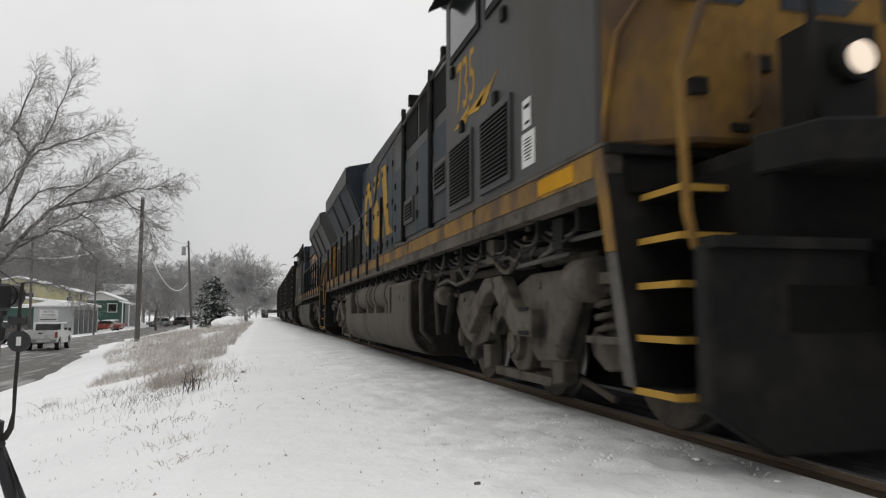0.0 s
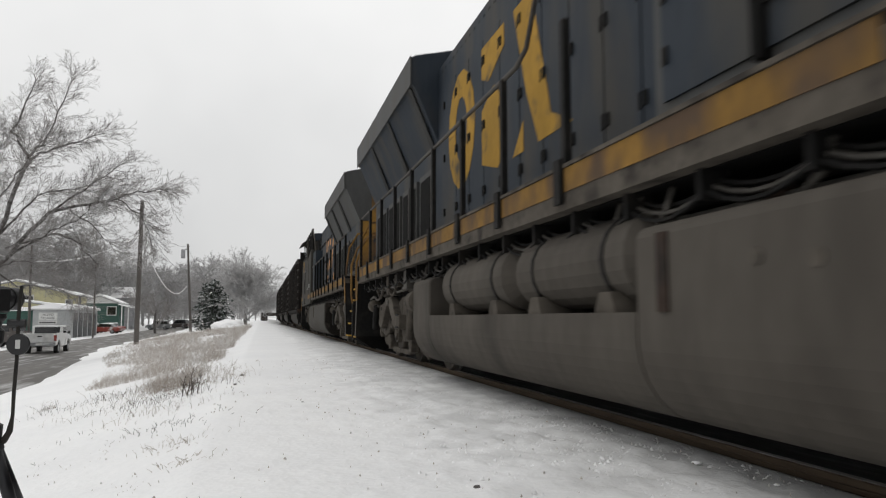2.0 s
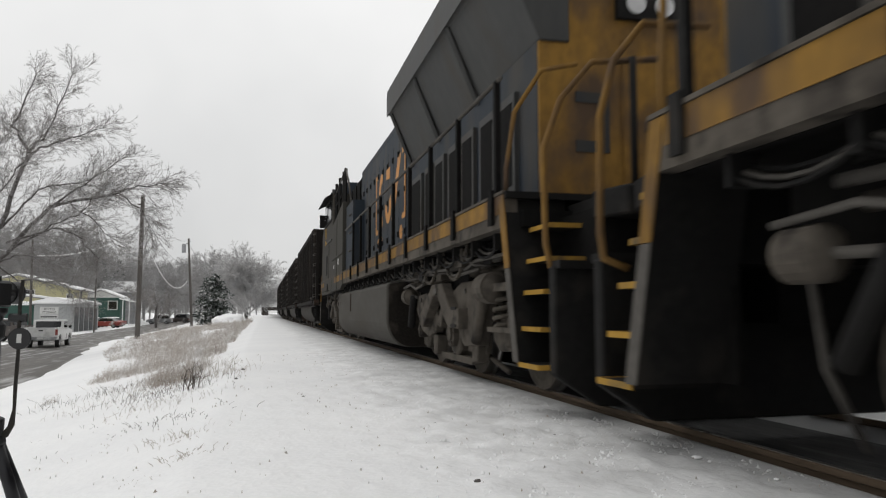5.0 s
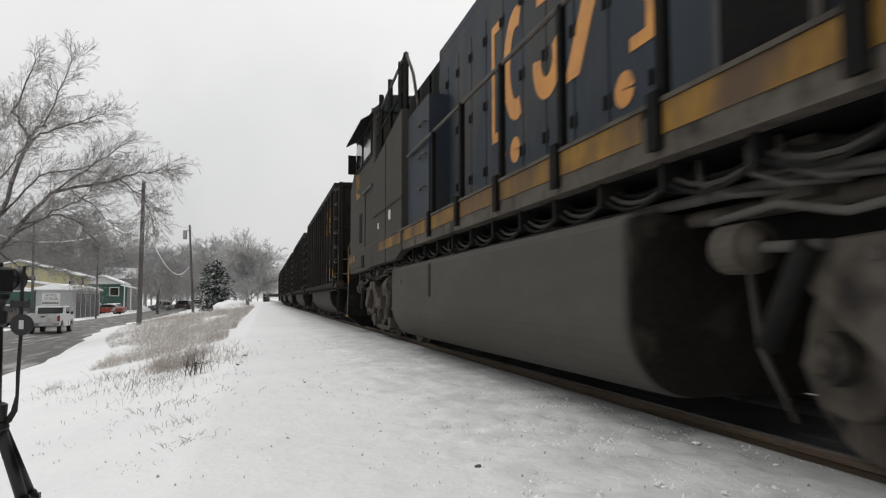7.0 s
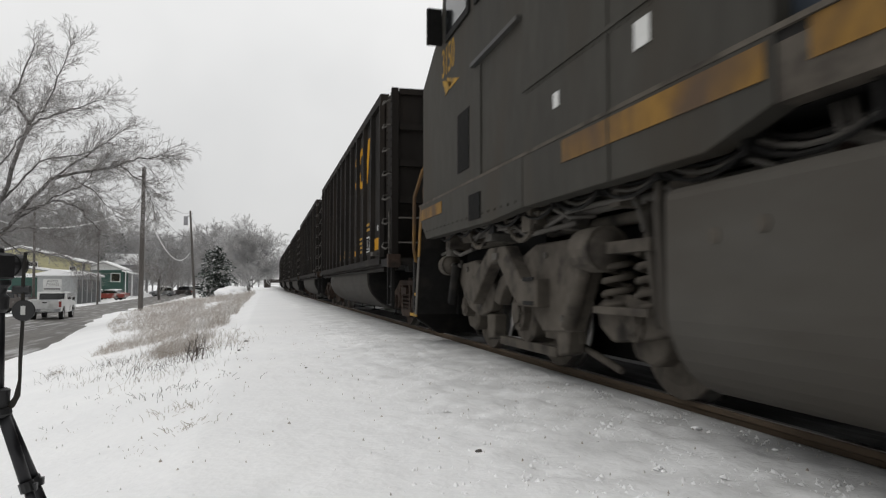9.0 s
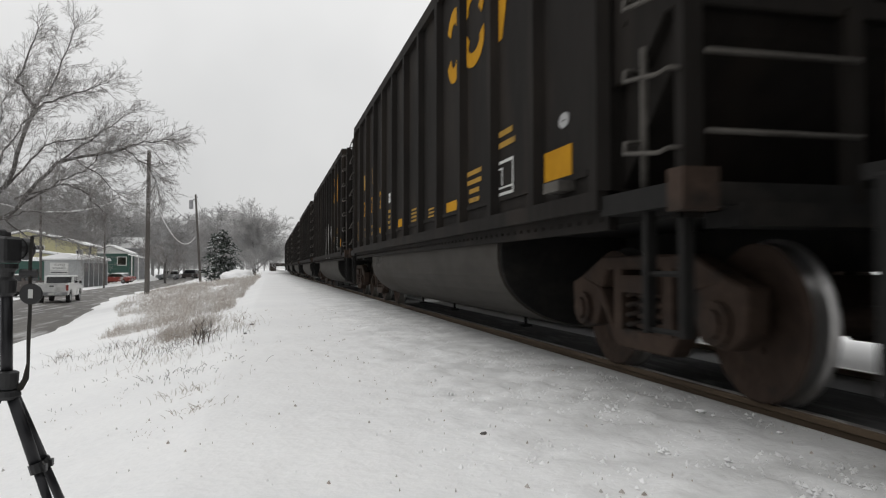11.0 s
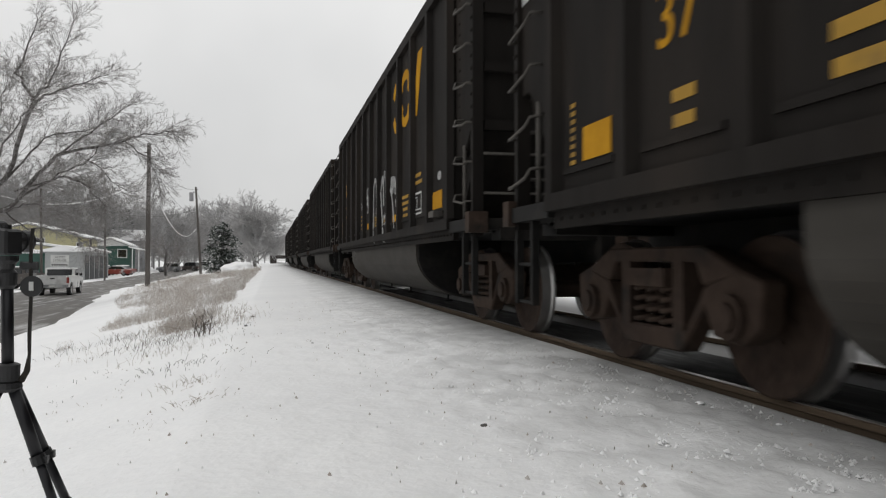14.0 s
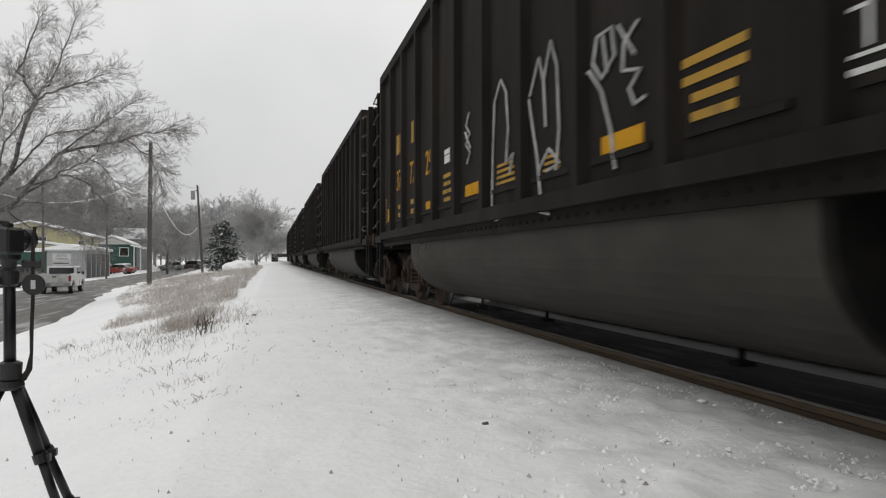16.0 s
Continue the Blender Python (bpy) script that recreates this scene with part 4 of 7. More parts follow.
        for s in (-1, 1):
            part("cab_skirt", prism(bmesh.new(), [(-6.13, 1.40), (-6.13, 1.84), (-10.1, 1.84), (-10.1, 1.62), (-9.75, 1.36), (-7.0, 1.36)], "x", s * 1.40, s * 1.518), cabmat, loco, bevel=0.006)
            part("skirt_stripe", boxes(tuple(sorted((s * 1.518, s * 1.525))) + (-10.05, -8.9, 1.62, 1.76)), YELLOW, loco)
            w = part("side_door", boxes(tuple(sorted((s * 1.49, s * 1.505))) + (-9.1, -7.35, 1.78, 2.95)), cabmat, loco, bevel=0.008)
            part("door_window", boxes(tuple(sorted((s * 1.505, s * 1.512))) + (-8.2, -7.75, 1.98, 2.62)), DARKRECESS, w)
            part("rain_strip", boxes(tuple(sorted((s * 1.49, s * 1.54))) + (-7.6, -6.2, 2.98, 3.02)), GREYBLUE, loco)
            bm = bmesh.new()
            for k in range(20):
                for z in (1.46,):
                    y = -9.9 + 0.19 * k
                    box(bm, *sorted((s * 1.518, s * 1.527)), y - 0.011, y + 0.011, z - 0.011, z + 0.011)
            part("riveted_seam", bm, cabmat, loco)["kind"] = "stuff"
            part("step_box", boxes(tuple(sorted((s * 1.518, s * 1.53))) + (-7.7, -7.3, 1.42, 1.68)), DARKRECESS, loco)
            part("lamp_housing", disc(bmesh.new(), (s * 1.3, -9.2), 0.09, "z", 1.12, 1.28, 12, r2=0.05), PIPE, loco)
    return loco


def fuel_tank(loco, tanks, mat):
    """The belly tank; with tanks, its side is cut away round two air reservoirs."""
    lower = [(1.5 - 0.40 * (1 - math.cos(a)), 0.66 - 0.48 * math.sin(a)) for a in (math.pi / 2 * i / 10 for i in range(11))]
    right = [(1.5, 0.86)] + lower
    low = [(-x, z) for x, z in right] + right[::-1]
    right = [(1.43, 1.28), (1.48, 1.26), (1.5, 1.21)] + lower
    full = [(-x, z) for x, z in right] + right[::-1]
    if not tanks:
        part("fuel_tank", prism(bmesh.new(), full, "y", -4.0, 3.95), mat, loco, "smooth dusty fuel tank", bevel=0.02)
    else:
        part("fuel_tank", prism(bmesh.new(), full, "y", -3.95, -2.15), mat, loco, "dusty brown fuel tank", bevel=0.02)
        part("tank_floor", prism(bmesh.new(), [(x, min(z, 0.80)) for x, z in low], "y", -2.15, 3.1), mat, loco)
        part("tank_core", boxes((-0.82, 0.82, -2.15, 3.1, 0.8, 1.27)), DARKRECESS, loco)
        part("tank_end", prism(bmesh.new(), full, "y", 3.1, 4.1), mat, loco, bevel=0.02)
        for s in (-1, 1):
            for a, b in ((-2.08, 0.04), (0.2, 2.62)):
                r = part("air_reservoir", disc(bmesh.new(), (s * 1.17, 1.14), 0.305, "y", a + 0.12, b - 0.12, 22), TANK, loco, "dusty cylindrical air reservoir")
                for e0, e1 in ((a + 0.12, a), (b - 0.12, b)):
                    part("dome", disc(bmesh.new(), (s * 1.17, 1.14), 0.303, "y", e0, e1, 22, r2=0.17), TANK, r)
                for y in (a + 0.4, b - 0.5):
                    part("strap", disc(bmesh.new(), (s * 1.17, 1.14), 0.314, "y", y - 0.02, y + 0.02, 22), BLACK, r)
                    part("cradle", prism(bmesh.new(), [(y - 0.14, 0.80), (y + 0.14, 0.80), (y + 0.08, 0.93), (y - 0.08, 0.93)], "x", s * 1.05, s * 1.46), DUSTY, r)
    # thin end plates, darker and browner than the tank's sides
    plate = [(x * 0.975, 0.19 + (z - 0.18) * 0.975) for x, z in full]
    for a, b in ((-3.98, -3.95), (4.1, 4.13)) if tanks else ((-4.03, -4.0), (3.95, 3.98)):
        part("end_plate", prism(bmesh.new(), plate, "y", a, b), DARKBROWN, loco, "dark brown tank end")
    for s in (-1, 1):
        y = -2.45 if tanks else -1.2
        part("level_gauge", boxes(tuple(sorted((s * 1.5, s * 1.515))) + (y - 0.05, y + 0.05, 0.80, 1.22)), RUST, loco, bevel=0.004)
        for a, z in ((-3.55, 1.0), (-3.2, 1.03)):
            part("filler_cap", disc(bmesh.new(), (a, z), 0.04, "x", s * 1.5, s * 1.506, 12), DUSTY, loco)
        rod([(s * 1.3, -4.35, 1.5), (s * 1.38, -4.25, 1.2), (s * 1.36, -4.22, 0.55), (s * 1.2, -4.2, 0.38)], 0.035, TANK, loco, "drain_pipe", 8)
        rod([(s * 1.2, -4.65, 1.3), (s * 1.25, -4.6, 1.05), (s * 1.2, -4.55, 0.5)], 0.03, TANK, loco, "drain_pipe", 8)
        for y in (-3.0, -0.9, 2.2):
            part("filler_neck", disc(bmesh.new(), (s * 1.2, y), 0.10, "z", 1.26, 1.42, 12, r2=0.06), RUST if y < -2 else DUSTY, loco)
        part("tank_hanger", boxes(tuple(sorted((s * 0.7, s * 1.0))) + (-3.6, -3.3, 1.25, 1.55), tuple(sorted((s * 0.7, s * 1.0))) + (3.2, 3.5, 1.25, 1.55)), BLACK, loco)


def blob(cy, cz, ry, rz, w, a0, a1, n=14):
    """A thick arc outline in (y, z)."""
    o = [(cy + ry * math.cos(radians(a0 + (a1 - a0) * i / n)), cz + rz * math.sin(radians(a0 + (a1 - a0) * i / n))) for i in range(n + 1)]
    i_ = [(cy + (ry - w) * math.cos(radians(a0 + (a1 - a0) * i / n)), cz + (rz - w) * math.sin(radians(a0 + (a1 - a0) * i / n))) for i in range(n + 1)]
    return o + i_[::-1]


lead = locomotive({"label": "dirty blue diesel locomotive with yellow nose and lit headlights", "hood": BLUE, "cab": GREYBLUE, "wing": None, "tall_rail": True})
fuel_tank(lead, True, TANK)
for c in (-7.7, 6.8):
    loco_truck(lead, c, -1)
for e in (-1, 1):
    loco_end(lead, e, e < 0)
for s in (-1, 1):
    lettered("735", 0.80, PAINTYEL, lead, s, s * 1.492, -6.62 if s < 0 else -8.3, 2.98, 0.62)
    marked([[(-6.5, 2.82), (-7.18, 2.96), (-7.02, 2.80)], [(-6.95, 2.86), (-7.75, 2.98), (-7.5, 2.80)], [(-7.35, 2.86), (-8.1, 3.02), (-7.7, 2.80)]], PAINTYEL, lead, s, s * 1.492, "emblem", "yellow painted zigzag emblem")
    # yellow emblem on the hood, as plain shapes
    hx = s * (1.12 + 0.019)
    marked([blob(2.85, 3.15, 0.62, 0.76, 0.34, 0, 359), [(1.95, 3.86), (1.15, 3.86), (1.15, 3.62), (1.7, 3.4), (1.95, 3.5)], [(1.95, 3.12), (1.5, 3.3), (1.1, 3.0), (1.1, 2.5), (1.4, 2.36), (1.95, 2.5)]], PAINTYEL, lead, s, hx, "emblem", "faded yellow painted emblem shapes")
    marked([[(0.85, 3.86), (0.35, 3.86), (-0.1, 2.55), (-0.55, 2.36), (0.2, 2.36), (0.5, 2.9)], [(0.9, 2.36), (0.6, 2.36), (0.6, 2.66)]], PAINTYEL, lead, s, hx, "emblem")
MOVERS.append((lead, 14.3, 0))

trail = locomotive({"label": "dark blue diesel locomotive running cab last, grey panelled cab", "hood": BLUE, "cab": TRAILGREY, "wing": GREYBLUE, "tall_rail": False})
fuel_tank(trail, False, TANKGREY)
for c in (-7.05, 7.25):
    loco_truck(trail, c, 1)
for e in (-1, 1):
    loco_end(trail, e, False)
for s in (-1, 1):
    lettered("3150", 0.5, PAINTYEL, trail, s, s * 1.492, -8.0 if s < 0 else -9.0, 3.25, 0.6)
    marked([[(-8.2, 3.05), (-8.75, 3.2), (-8.6, 3.03)], [(-8.5, 3.08), (-8.95, 3.22), (-8.8, 3.0)]], PAINTYEL, trail, s, s * 1.492, "emblem")
    # orange emblem between corner brackets, as plain shapes
    marked([rect(0.32, 0.42, 2.45, 3.75), rect(0.42, 0.62, 3.65, 3.75), rect(0.42, 0.62, 2.45, 2.55), rect(3.64, 3.74, 2.45, 3.75), rect(3.42, 3.64, 3.65, 3.75), rect(3.42, 3.64, 2.45, 2.55),
            blob(1.12, 3.12, 0.40, 0.58, 0.21, 70, 290), blob(1.92, 2.90, 0.34, 0.36, 0.2, 170, 390), [(1.68, 3.66), (2.1, 3.66), (2.1, 3.42), (1.68, 3.46)],
            [(3.0, 3.68), (3.3, 3.68), (2.6, 2.55), (2.3, 2.55)], blob(0.68, 2.24, 0.11, 0.11, 0.10, 0, 350), blob(1.07, 2.25, 0.14, 0.13, 0.12, 0, 350), blob(3.33, 2.22, 0.14, 0.13, 0.12, 0, 350)],
           material("orange lettering", (0.45, 0.19, 0.035), (0.56, 0.25, 0.05), 0.6, 0, 9, 1.2, 0.02, (0.16, 0.09, 0.05), 0.3) if s < 0 else bpy.data.materials["orange lettering"], trail, s, s * (1.12 + 0.019), "emblem", "orange painted emblem shapes in brackets")
me = words("3150", 0.27)
me.materials.clear()
me.materials.append(BLACK)
part("number", me, None, trail, at=Matrix.Translation((0.95, 10.094, 3.92)) @ pose(0, 0, 0, 90, 0, 180))
MOVERS.append((trail, 37.2, 180))


# ---------------------------------------------------------------- coal cars
def car_truck(car, cy):
    for k in (-0.89, 0.89):
        w = part("wheelset", WHEEL_CAR, None, car, at=pose(0, cy + k, 0.457))
        WHEELS.append((w, (0, cy + k, 0.457), 0.457, car))
    part("bolster", boxes((-1.0, 1.0, cy - 0.2, cy + 0.2, 0.45, 0.72)), RUST, car, bevel=0.02)
    for s in (-1, 1):
        def P(*pts):
            return [(cy + u, z) for u, z in pts]
        bm = bmesh.new()
        prism(bm, P((-1.15, 0.66), (-1.12, 0.40), (-0.95, 0.30), (-0.7, 0.34), (-0.62, 0.50), (-0.36, 0.20), (0.36, 0.20), (0.62, 0.50), (0.7, 0.34), (0.95, 0.30), (1.12, 0.40), (1.15, 0.66), (0.95, 0.72), (0.62, 0.62), (0.42, 0.34), (-0.42, 0.34), (-0.62, 0.62), (-0.95, 0.72)), "x", s * 0.93, s * 1.08)
        prism(bm, P((-1.0, 0.70), (-0.6, 0.62), (-0.52, 0.76), (0.52, 0.76), (0.6, 0.62), (1.0, 0.70), (0.6, 0.86), (-0.6, 0.86)), "x", s * 0.93, s * 1.08)
        for u in (-0.34, 0.34):
            box(bm, *sorted((s * 0.93, s * 1.08)), cy + u - 0.06, cy + u + 0.06, 0.3, 0.8)
        part("side_frame", bm, RUST, car, "rusty cast side frame", bevel=0.015)
        bm = bmesh.new()
        for u in (-0.17, 0.0, 0.17):
            spring(bm, cy + u, s * 1.0, 0.34, 0.62, 0.075, 4, 0.02)
        part("coil_spring", bm, RUST, car, smooth=True)
        part("bolster_end", boxes(tuple(sorted((s * 0.9, s * 1.12))) + (cy - 0.24, cy + 0.24, 0.60, 0.72)), RUST, car, bevel=0.015)
        for u in (-0.89, 0.89):
            bm = disc(bmesh.new(), (cy + u, 0.457), 0.13, "x", s * 0.9, s * 1.12, 14)
            disc(bm, (cy + u, 0.457), 0.085, "x", s * 1.12, s * 1.145, 10)
            part("bearing_cap", bm, RUST, car)


def coal_car(kind):
    """A ribbed gondola with a belly tub; origin on the track at its middle, leading end at -y."""
    car = thing("coal_car", {0: "black ribbed coal car with yellow markings and grey belly tub", 1: "black ribbed coal car with white scrawled graffiti on its side", 2: "black ribbed coal car with plain dusty sides"}[kind], "coal car", group="coal cars of the train")
    W, H, Z0, HT = 1.56, 6.6, 1.20, 4.08
    part("body", boxes((-W, W, -H, H, Z0, 3.95)), CARBLACK, car)
    part("floor_sill", boxes((-1.3, 1.3, -7.35, 7.35, 1.06, 1.2), (-0.25, 0.25, -7.6, 7.6, 0.75, 1.1)), BLACK, car, bevel=0.01)
    part("coal_load", coal_heap(), COALMAT, car, "heaped dark coal")
    for s in (-1, 1):
        part("top_chord", boxes(tuple(sorted((s * (W - 0.08), s * (W + 0.07)))) + (-H - 0.02, H + 0.02, 3.93, HT)), CARBLACK, car, bevel=0.015)
        part("side_sill", boxes(tuple(sorted((s * (W - 0.08), s * (W + 0.08)))) + (-H, H, 1.12, 1.24)), CARBLACK, car, bevel=0.012)
        part("sill_web", boxes(tuple(sorted((s * (W - 0.06), s * W))) + (-H, H, 1.0, 1.12)), CARBLACK, car)
        bm = bmesh.new()
        for k in range(80):
            y = -6.5 + 0.164 * k
            box(bm, *sorted((s * W, s * (W + 0.012))), y - 0.013, y + 0.013, 1.05, 1.075)
        part("riveted_seam", bm, CARBLACK, car)["kind"] = "stuff"
        for k in range(13):
            y = -H + 0.07 + (2 * H - 0.14) * k / 12
            part("side_post", prism(bmesh.new(), [(s * W, y - 0.10), (s * (W + 0.075), y - 0.06), (s * (W + 0.075), y + 0.06), (s * W, y + 0.10)], "z", 1.24, 3.93), CARBLACK, car)
            if k < 12:
                part("panel_foot", boxes(tuple(sorted((s * W, s * (W + 0.02)))) + (y + 0.2, y + 0.95, 1.36, 1.40)), CARBLACK, car)
        # riveted end bays, flush with the side, cut away above the platform
        for e in (-1, 1):
            part("end_bay", prism(bmesh.new(), [(e * (H - 0.02), 3.96), (e * 7.36, 3.96), (e * 7.36, 2.12), (e * 7.2, 2.12), (e * 6.95, 1.9), (e * (H - 0.02), 1.86)], "x", s * 0.4, s * (W - 0.03)), CARBLACK, car, "riveted steel end bay", bevel=0.008)
            part("corner_post", boxes(tuple(sorted((s * (W - 0.10), s * (W + 0.01)))) + tuple(sorted((e * 7.36, e * 7.44))) + (1.02, 3.98)), CARBLACK, car, bevel=0.01)
            bm = bmesh.new()
            for i in range(14):
                z = 2.2 + 0.13 * i
                box(bm, *sorted((s * (W + 0.01), s * (W + 0.025))), *sorted((e * 7.385, e * 7.415)), z - 0.014, z + 0.014)
                box(bm, *sorted((s * (W - 0.03), s * (W - 0.018))), *sorted((e * 6.76, e * 6.785)), z - 0.012, z + 0.012)
            part("riveted_seam", bm, CARBLACK, car)["kind"] = "stuff"
            part("corner_step", boxes(tuple(sorted((s * 0.6, s * (W + 0.05)))) + tuple(sorted((e * H, e * 7.46))) + (1.08, 1.2)), BLACK, car, bevel=0.015)
            part("push_pad", boxes(tuple(sorted((s * (W - 0.12), s * (W + 0.08)))) + tuple(sorted((e * 7.40, e * 7.54))) + (1.05, 1.26)), RUST, car, "rusty corner push pad", bevel=0.012)
            for i in range(7):
                z = 1.42 + 0.40 * i
                rod([(s * (W - 0.06), e * 7.40, z - 0.05), (s * (W + 0.07), e * 7.40, z - 0.05), (s * (W + 0.09), e * 7.34, z - 0.07), (s * (W + 0.09), e * 6.98, z - 0.02), (s * (W + 0.06), e * 6.93, z + 0.05), (s * (W - 0.06), e * 6.91, z + 0.06)], 0.013, PIPE, car, "ladder_rung", 6)
            rod([(s * (W - 0.03), e * 6.98, 1.2), (s * (W - 0.03), e * 6.98, 2.0)], 0.022, PIPE, car, "hand_hold", 6)
            # hanging stirrup steps
            bm = boxes((*sorted((s * (W - 0.05), s * (W + 0.01))), *sorted((e * 7.02, e * 7.07)), 0.42, 1.08), (*sorted((s * (W - 0.05), s * (W + 0.01))), *sorted((e * 7.38, e * 7.43)), 0.42, 1.08))
            for z in (0.44, 0.74):
                tube(bm, [(s * (W - 0.02), e * 7.04, z), (s * (W - 0.02), e * 7.41, z)], 0.016, 5)
            part("stirrup_step", bm, BLACK, car)
            for z in (1.45, 1.85):
                rod([(s * 0.55, e * 7.47, z), (s * (W - 0.1), e * 7.47, z)], 0.015, PIPE, car, "end_rung", 6)
            part("end_brace", boxes(tuple(sorted((s * 0.5, s * 0.60))) + tuple(sorted((e * 7.36, e * 7.44))) + (1.1, 2.14)), CARBLACK, car)
    for e in (-1, 1):
        # sloping lower end sheet, horizontal ribs, coupler
        part("end_sheet", prism(bmesh.new(), [(e * 6.55, 1.2), (e * 6.55, 2.1), (e * 7.34, 2.1), (e * 7.3, 2.0)], "x", -W + 0.1, W - 0.1), CARBLACK, car)
        for z in (2.15, 2.75, 3.35, 3.93):
            part("end_rib", boxes((-W + 0.12, W - 0.12, *sorted((e * 7.36, e * 7.42)), z - 0.05, z + 0.05)), CARBLACK, car, bevel=0.01)
        part("draft_beam", boxes((-1.3, 1.3, *sorted((e * 7.2, e * 7.5)), 0.98, 1.10)), BLACK, car, bevel=0.015)
        part("coupler", boxes((-0.08, 0.08, *sorted((e * 7.45, e * 7.85)), 0.78, 0.94), (-0.15, 0.15, *sorted((e * 7.72, e * 7.99)), 0.70, 1.02)), RUST, car, bevel=0.03)
        rod([(0.3, e * 7.6, 0.9), (0.32, e * 7.85, 0.6), (0.1, e * 7.97, 0.35)], 0.025, BLACK, car, "air_hose")
        car_truck(car, e * 6.1)
    # belly tub with round section
    half = [(-1.52, 1.08)] + [(-0.62 - 0.90 * math.cos(a), 0.86 - 0.64 * math.sin(a)) for a in (math.pi / 2 * i / 12 for i in range(13))]
    sec = half + [(-x, z) for x, z in half[::-1]]
    part("belly_tub", prism(bmesh.new(), sec, "y", -4.25, 4.12), TUB, car, "scuffed grey rounded belly tub")
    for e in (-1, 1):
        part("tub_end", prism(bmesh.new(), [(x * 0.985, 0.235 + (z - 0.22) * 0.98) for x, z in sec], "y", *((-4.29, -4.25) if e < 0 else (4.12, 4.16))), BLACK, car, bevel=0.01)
    for y in (-2.5, 0.9, 3.4):
        part("drain_rod", boxes((-0.63, -0.60, y - 0.015, y + 0.015, 0.10, 0.26), (-0.68, -0.55, y - 0.06, y + 0.06, 0.085, 0.115)), BLACK, car)
    if kind == 2:
        return car
    if kind == 0:
        for s in (-1, 1):
            part("placard", boxes(tuple(sorted((s * 1.531, s * 1.537))) + (6.95, 7.34, 2.86, 3.85)), SPRAY, car, "pale blank panel at the ladder bay")
    pitch = (2 * H - 0.14) / 12
    for s in (-1, 1):
        x = s * (W + 0.002)
        post = lambda k: -H + 0.07 + pitch * k
        shift = {0: 0.18, 1: 0.3, 2: 0.18, 8: -0.12, 9: -0.08, 11: -0.1}      # how far the lettering sits off the middle of its panel
        mid = lambda k: (-1 if s > 0 else 1) * (post(k) + pitch / 2 + shift.get(k, 0))
        marked([rect(mid(k) - w / 2, mid(k) + w / 2, z, z + h) for k, w, z, h in ((11, 0.40, 1.42, 0.22), (8, 0.46, 1.42, 0.10), (6, 0.52, 1.42, 0.12), (3, 0.52, 1.41, 0.11), (0, 0.50, 1.40, 0.22))], MARKYEL, car, s, x, "reflector", "yellow reflective rectangle")
        b = []
        for k, n, z, w, gap in ((9, 2, 1.57, 0.46, 0.14), (10, 2, 1.57, 0.24, 0.13), (7, 4, 1.72, 0.46, 0.092), (5, 4, 1.59, 0.52, 0.052), (4, 3, 1.51, 0.42, 0.046), (2, 4, 1.71, 0.52, 0.092), (1, 2, 1.93, 0.62, 0.10)):
            b += bars(mid(k), z, n, w, gap * 0.5, gap, k)
        for i in range(9):                      # upright line of small lettering on the last panel
            b.append(rect(mid(11) + 0.33, mid(11) + 0.40, 1.36 + 0.055 * i, 1.39 + 0.055 * i) if s < 0 else rect(mid(11) - 0.40, mid(11) - 0.33, 1.36 + 0.055 * i, 1.39 + 0.055 * i))
        marked(b, PAINTYEL, car, s, x, "data_block", "small unreadable yellow lettering")
        for k, txt in ((10, "37"), (9, "72"), (8, "29")):
            lettered(txt, 0.46, MARKYEL, car, s, x, mid(k) + (0.27 if s < 0 else -0.27), 1.88, 0.92)
        # owner's initials and the large emblem as plain shapes
        d = 1 if s < 0 else -1
        marked([rect(mid(10) + 0.03, mid(10) + 0.27, 2.46, 2.77), rect(mid(10) - 0.27, mid(10) - 0.03, 2.46, 2.77), rect(mid(9) - 0.13, mid(9) + 0.13, 2.46, 2.77)], PAINTYEL, car, s, x, "initials", "yellow painted bars")
        marked([blob(mid(3) - d * 0.1, 3.25, 0.34, 0.42, 0.17, 30, 330), blob(mid(2), 3.42, 0.36, 0.24, 0.15, -20, 220), blob(mid(2), 3.04, 0.36, 0.24, 0.15, 160, 400),
                [(mid(1) - 0.3, 3.66), (mid(1), 3.66), (mid(1) + 0.36, 2.8), (mid(1) + 0.06, 2.8)]], MARKYEL, car, s, x, "emblem", "yellow painted emblem shapes")
        y = mid(7)
        marked([rect(y - 0.14, y + 0.13, 1.89, 2.05)], WHITE, car, s, x, "label_plate", "white stencilled plate")
        marked([rect(y - 0.12, y + 0.11, 1.98, 1.99)], BLACK, car, s, x + 0.0045 * s, "label_line")
        y = mid(1)
        marked([rect(y - 0.24, y + 0.24, 1.41, 1.435), rect(y - 0.24, y + 0.24, 1.69, 1.715), rect(y - 0.24, y - 0.215, 1.435, 1.69), rect(y + 0.215, y + 0.24, 1.435, 1.69), rect(y - 0.215, y + 0.215, 1.47, 1.485), rect(y + 0.05, y + 0.07, 1.5, 1.64), rect(y + 0.05, y + 0.19, 1.64, 1.655)], WHITE, car, s, x, "stencil_box", "white stencilled box")
        marked([blob(mid(0) - d * 0.12, 1.80, 0.09, 0.055, 0.05, 0, 355)], SPRAY, car, s, x, "white_spot", "worn white painted spot")
        part("jacking_bracket", boxes((*sorted((s * W, s * (W + 0.12))), mid(0) - 0.02 - 0.14 * d - 0.14, mid(0) - 0.02 - 0.14 * d + 0.14, 1.29, 1.36)), PIPE, car, bevel=0.01)
        scrawl = bmesh.new()                    # chalk strokes near the tub's end
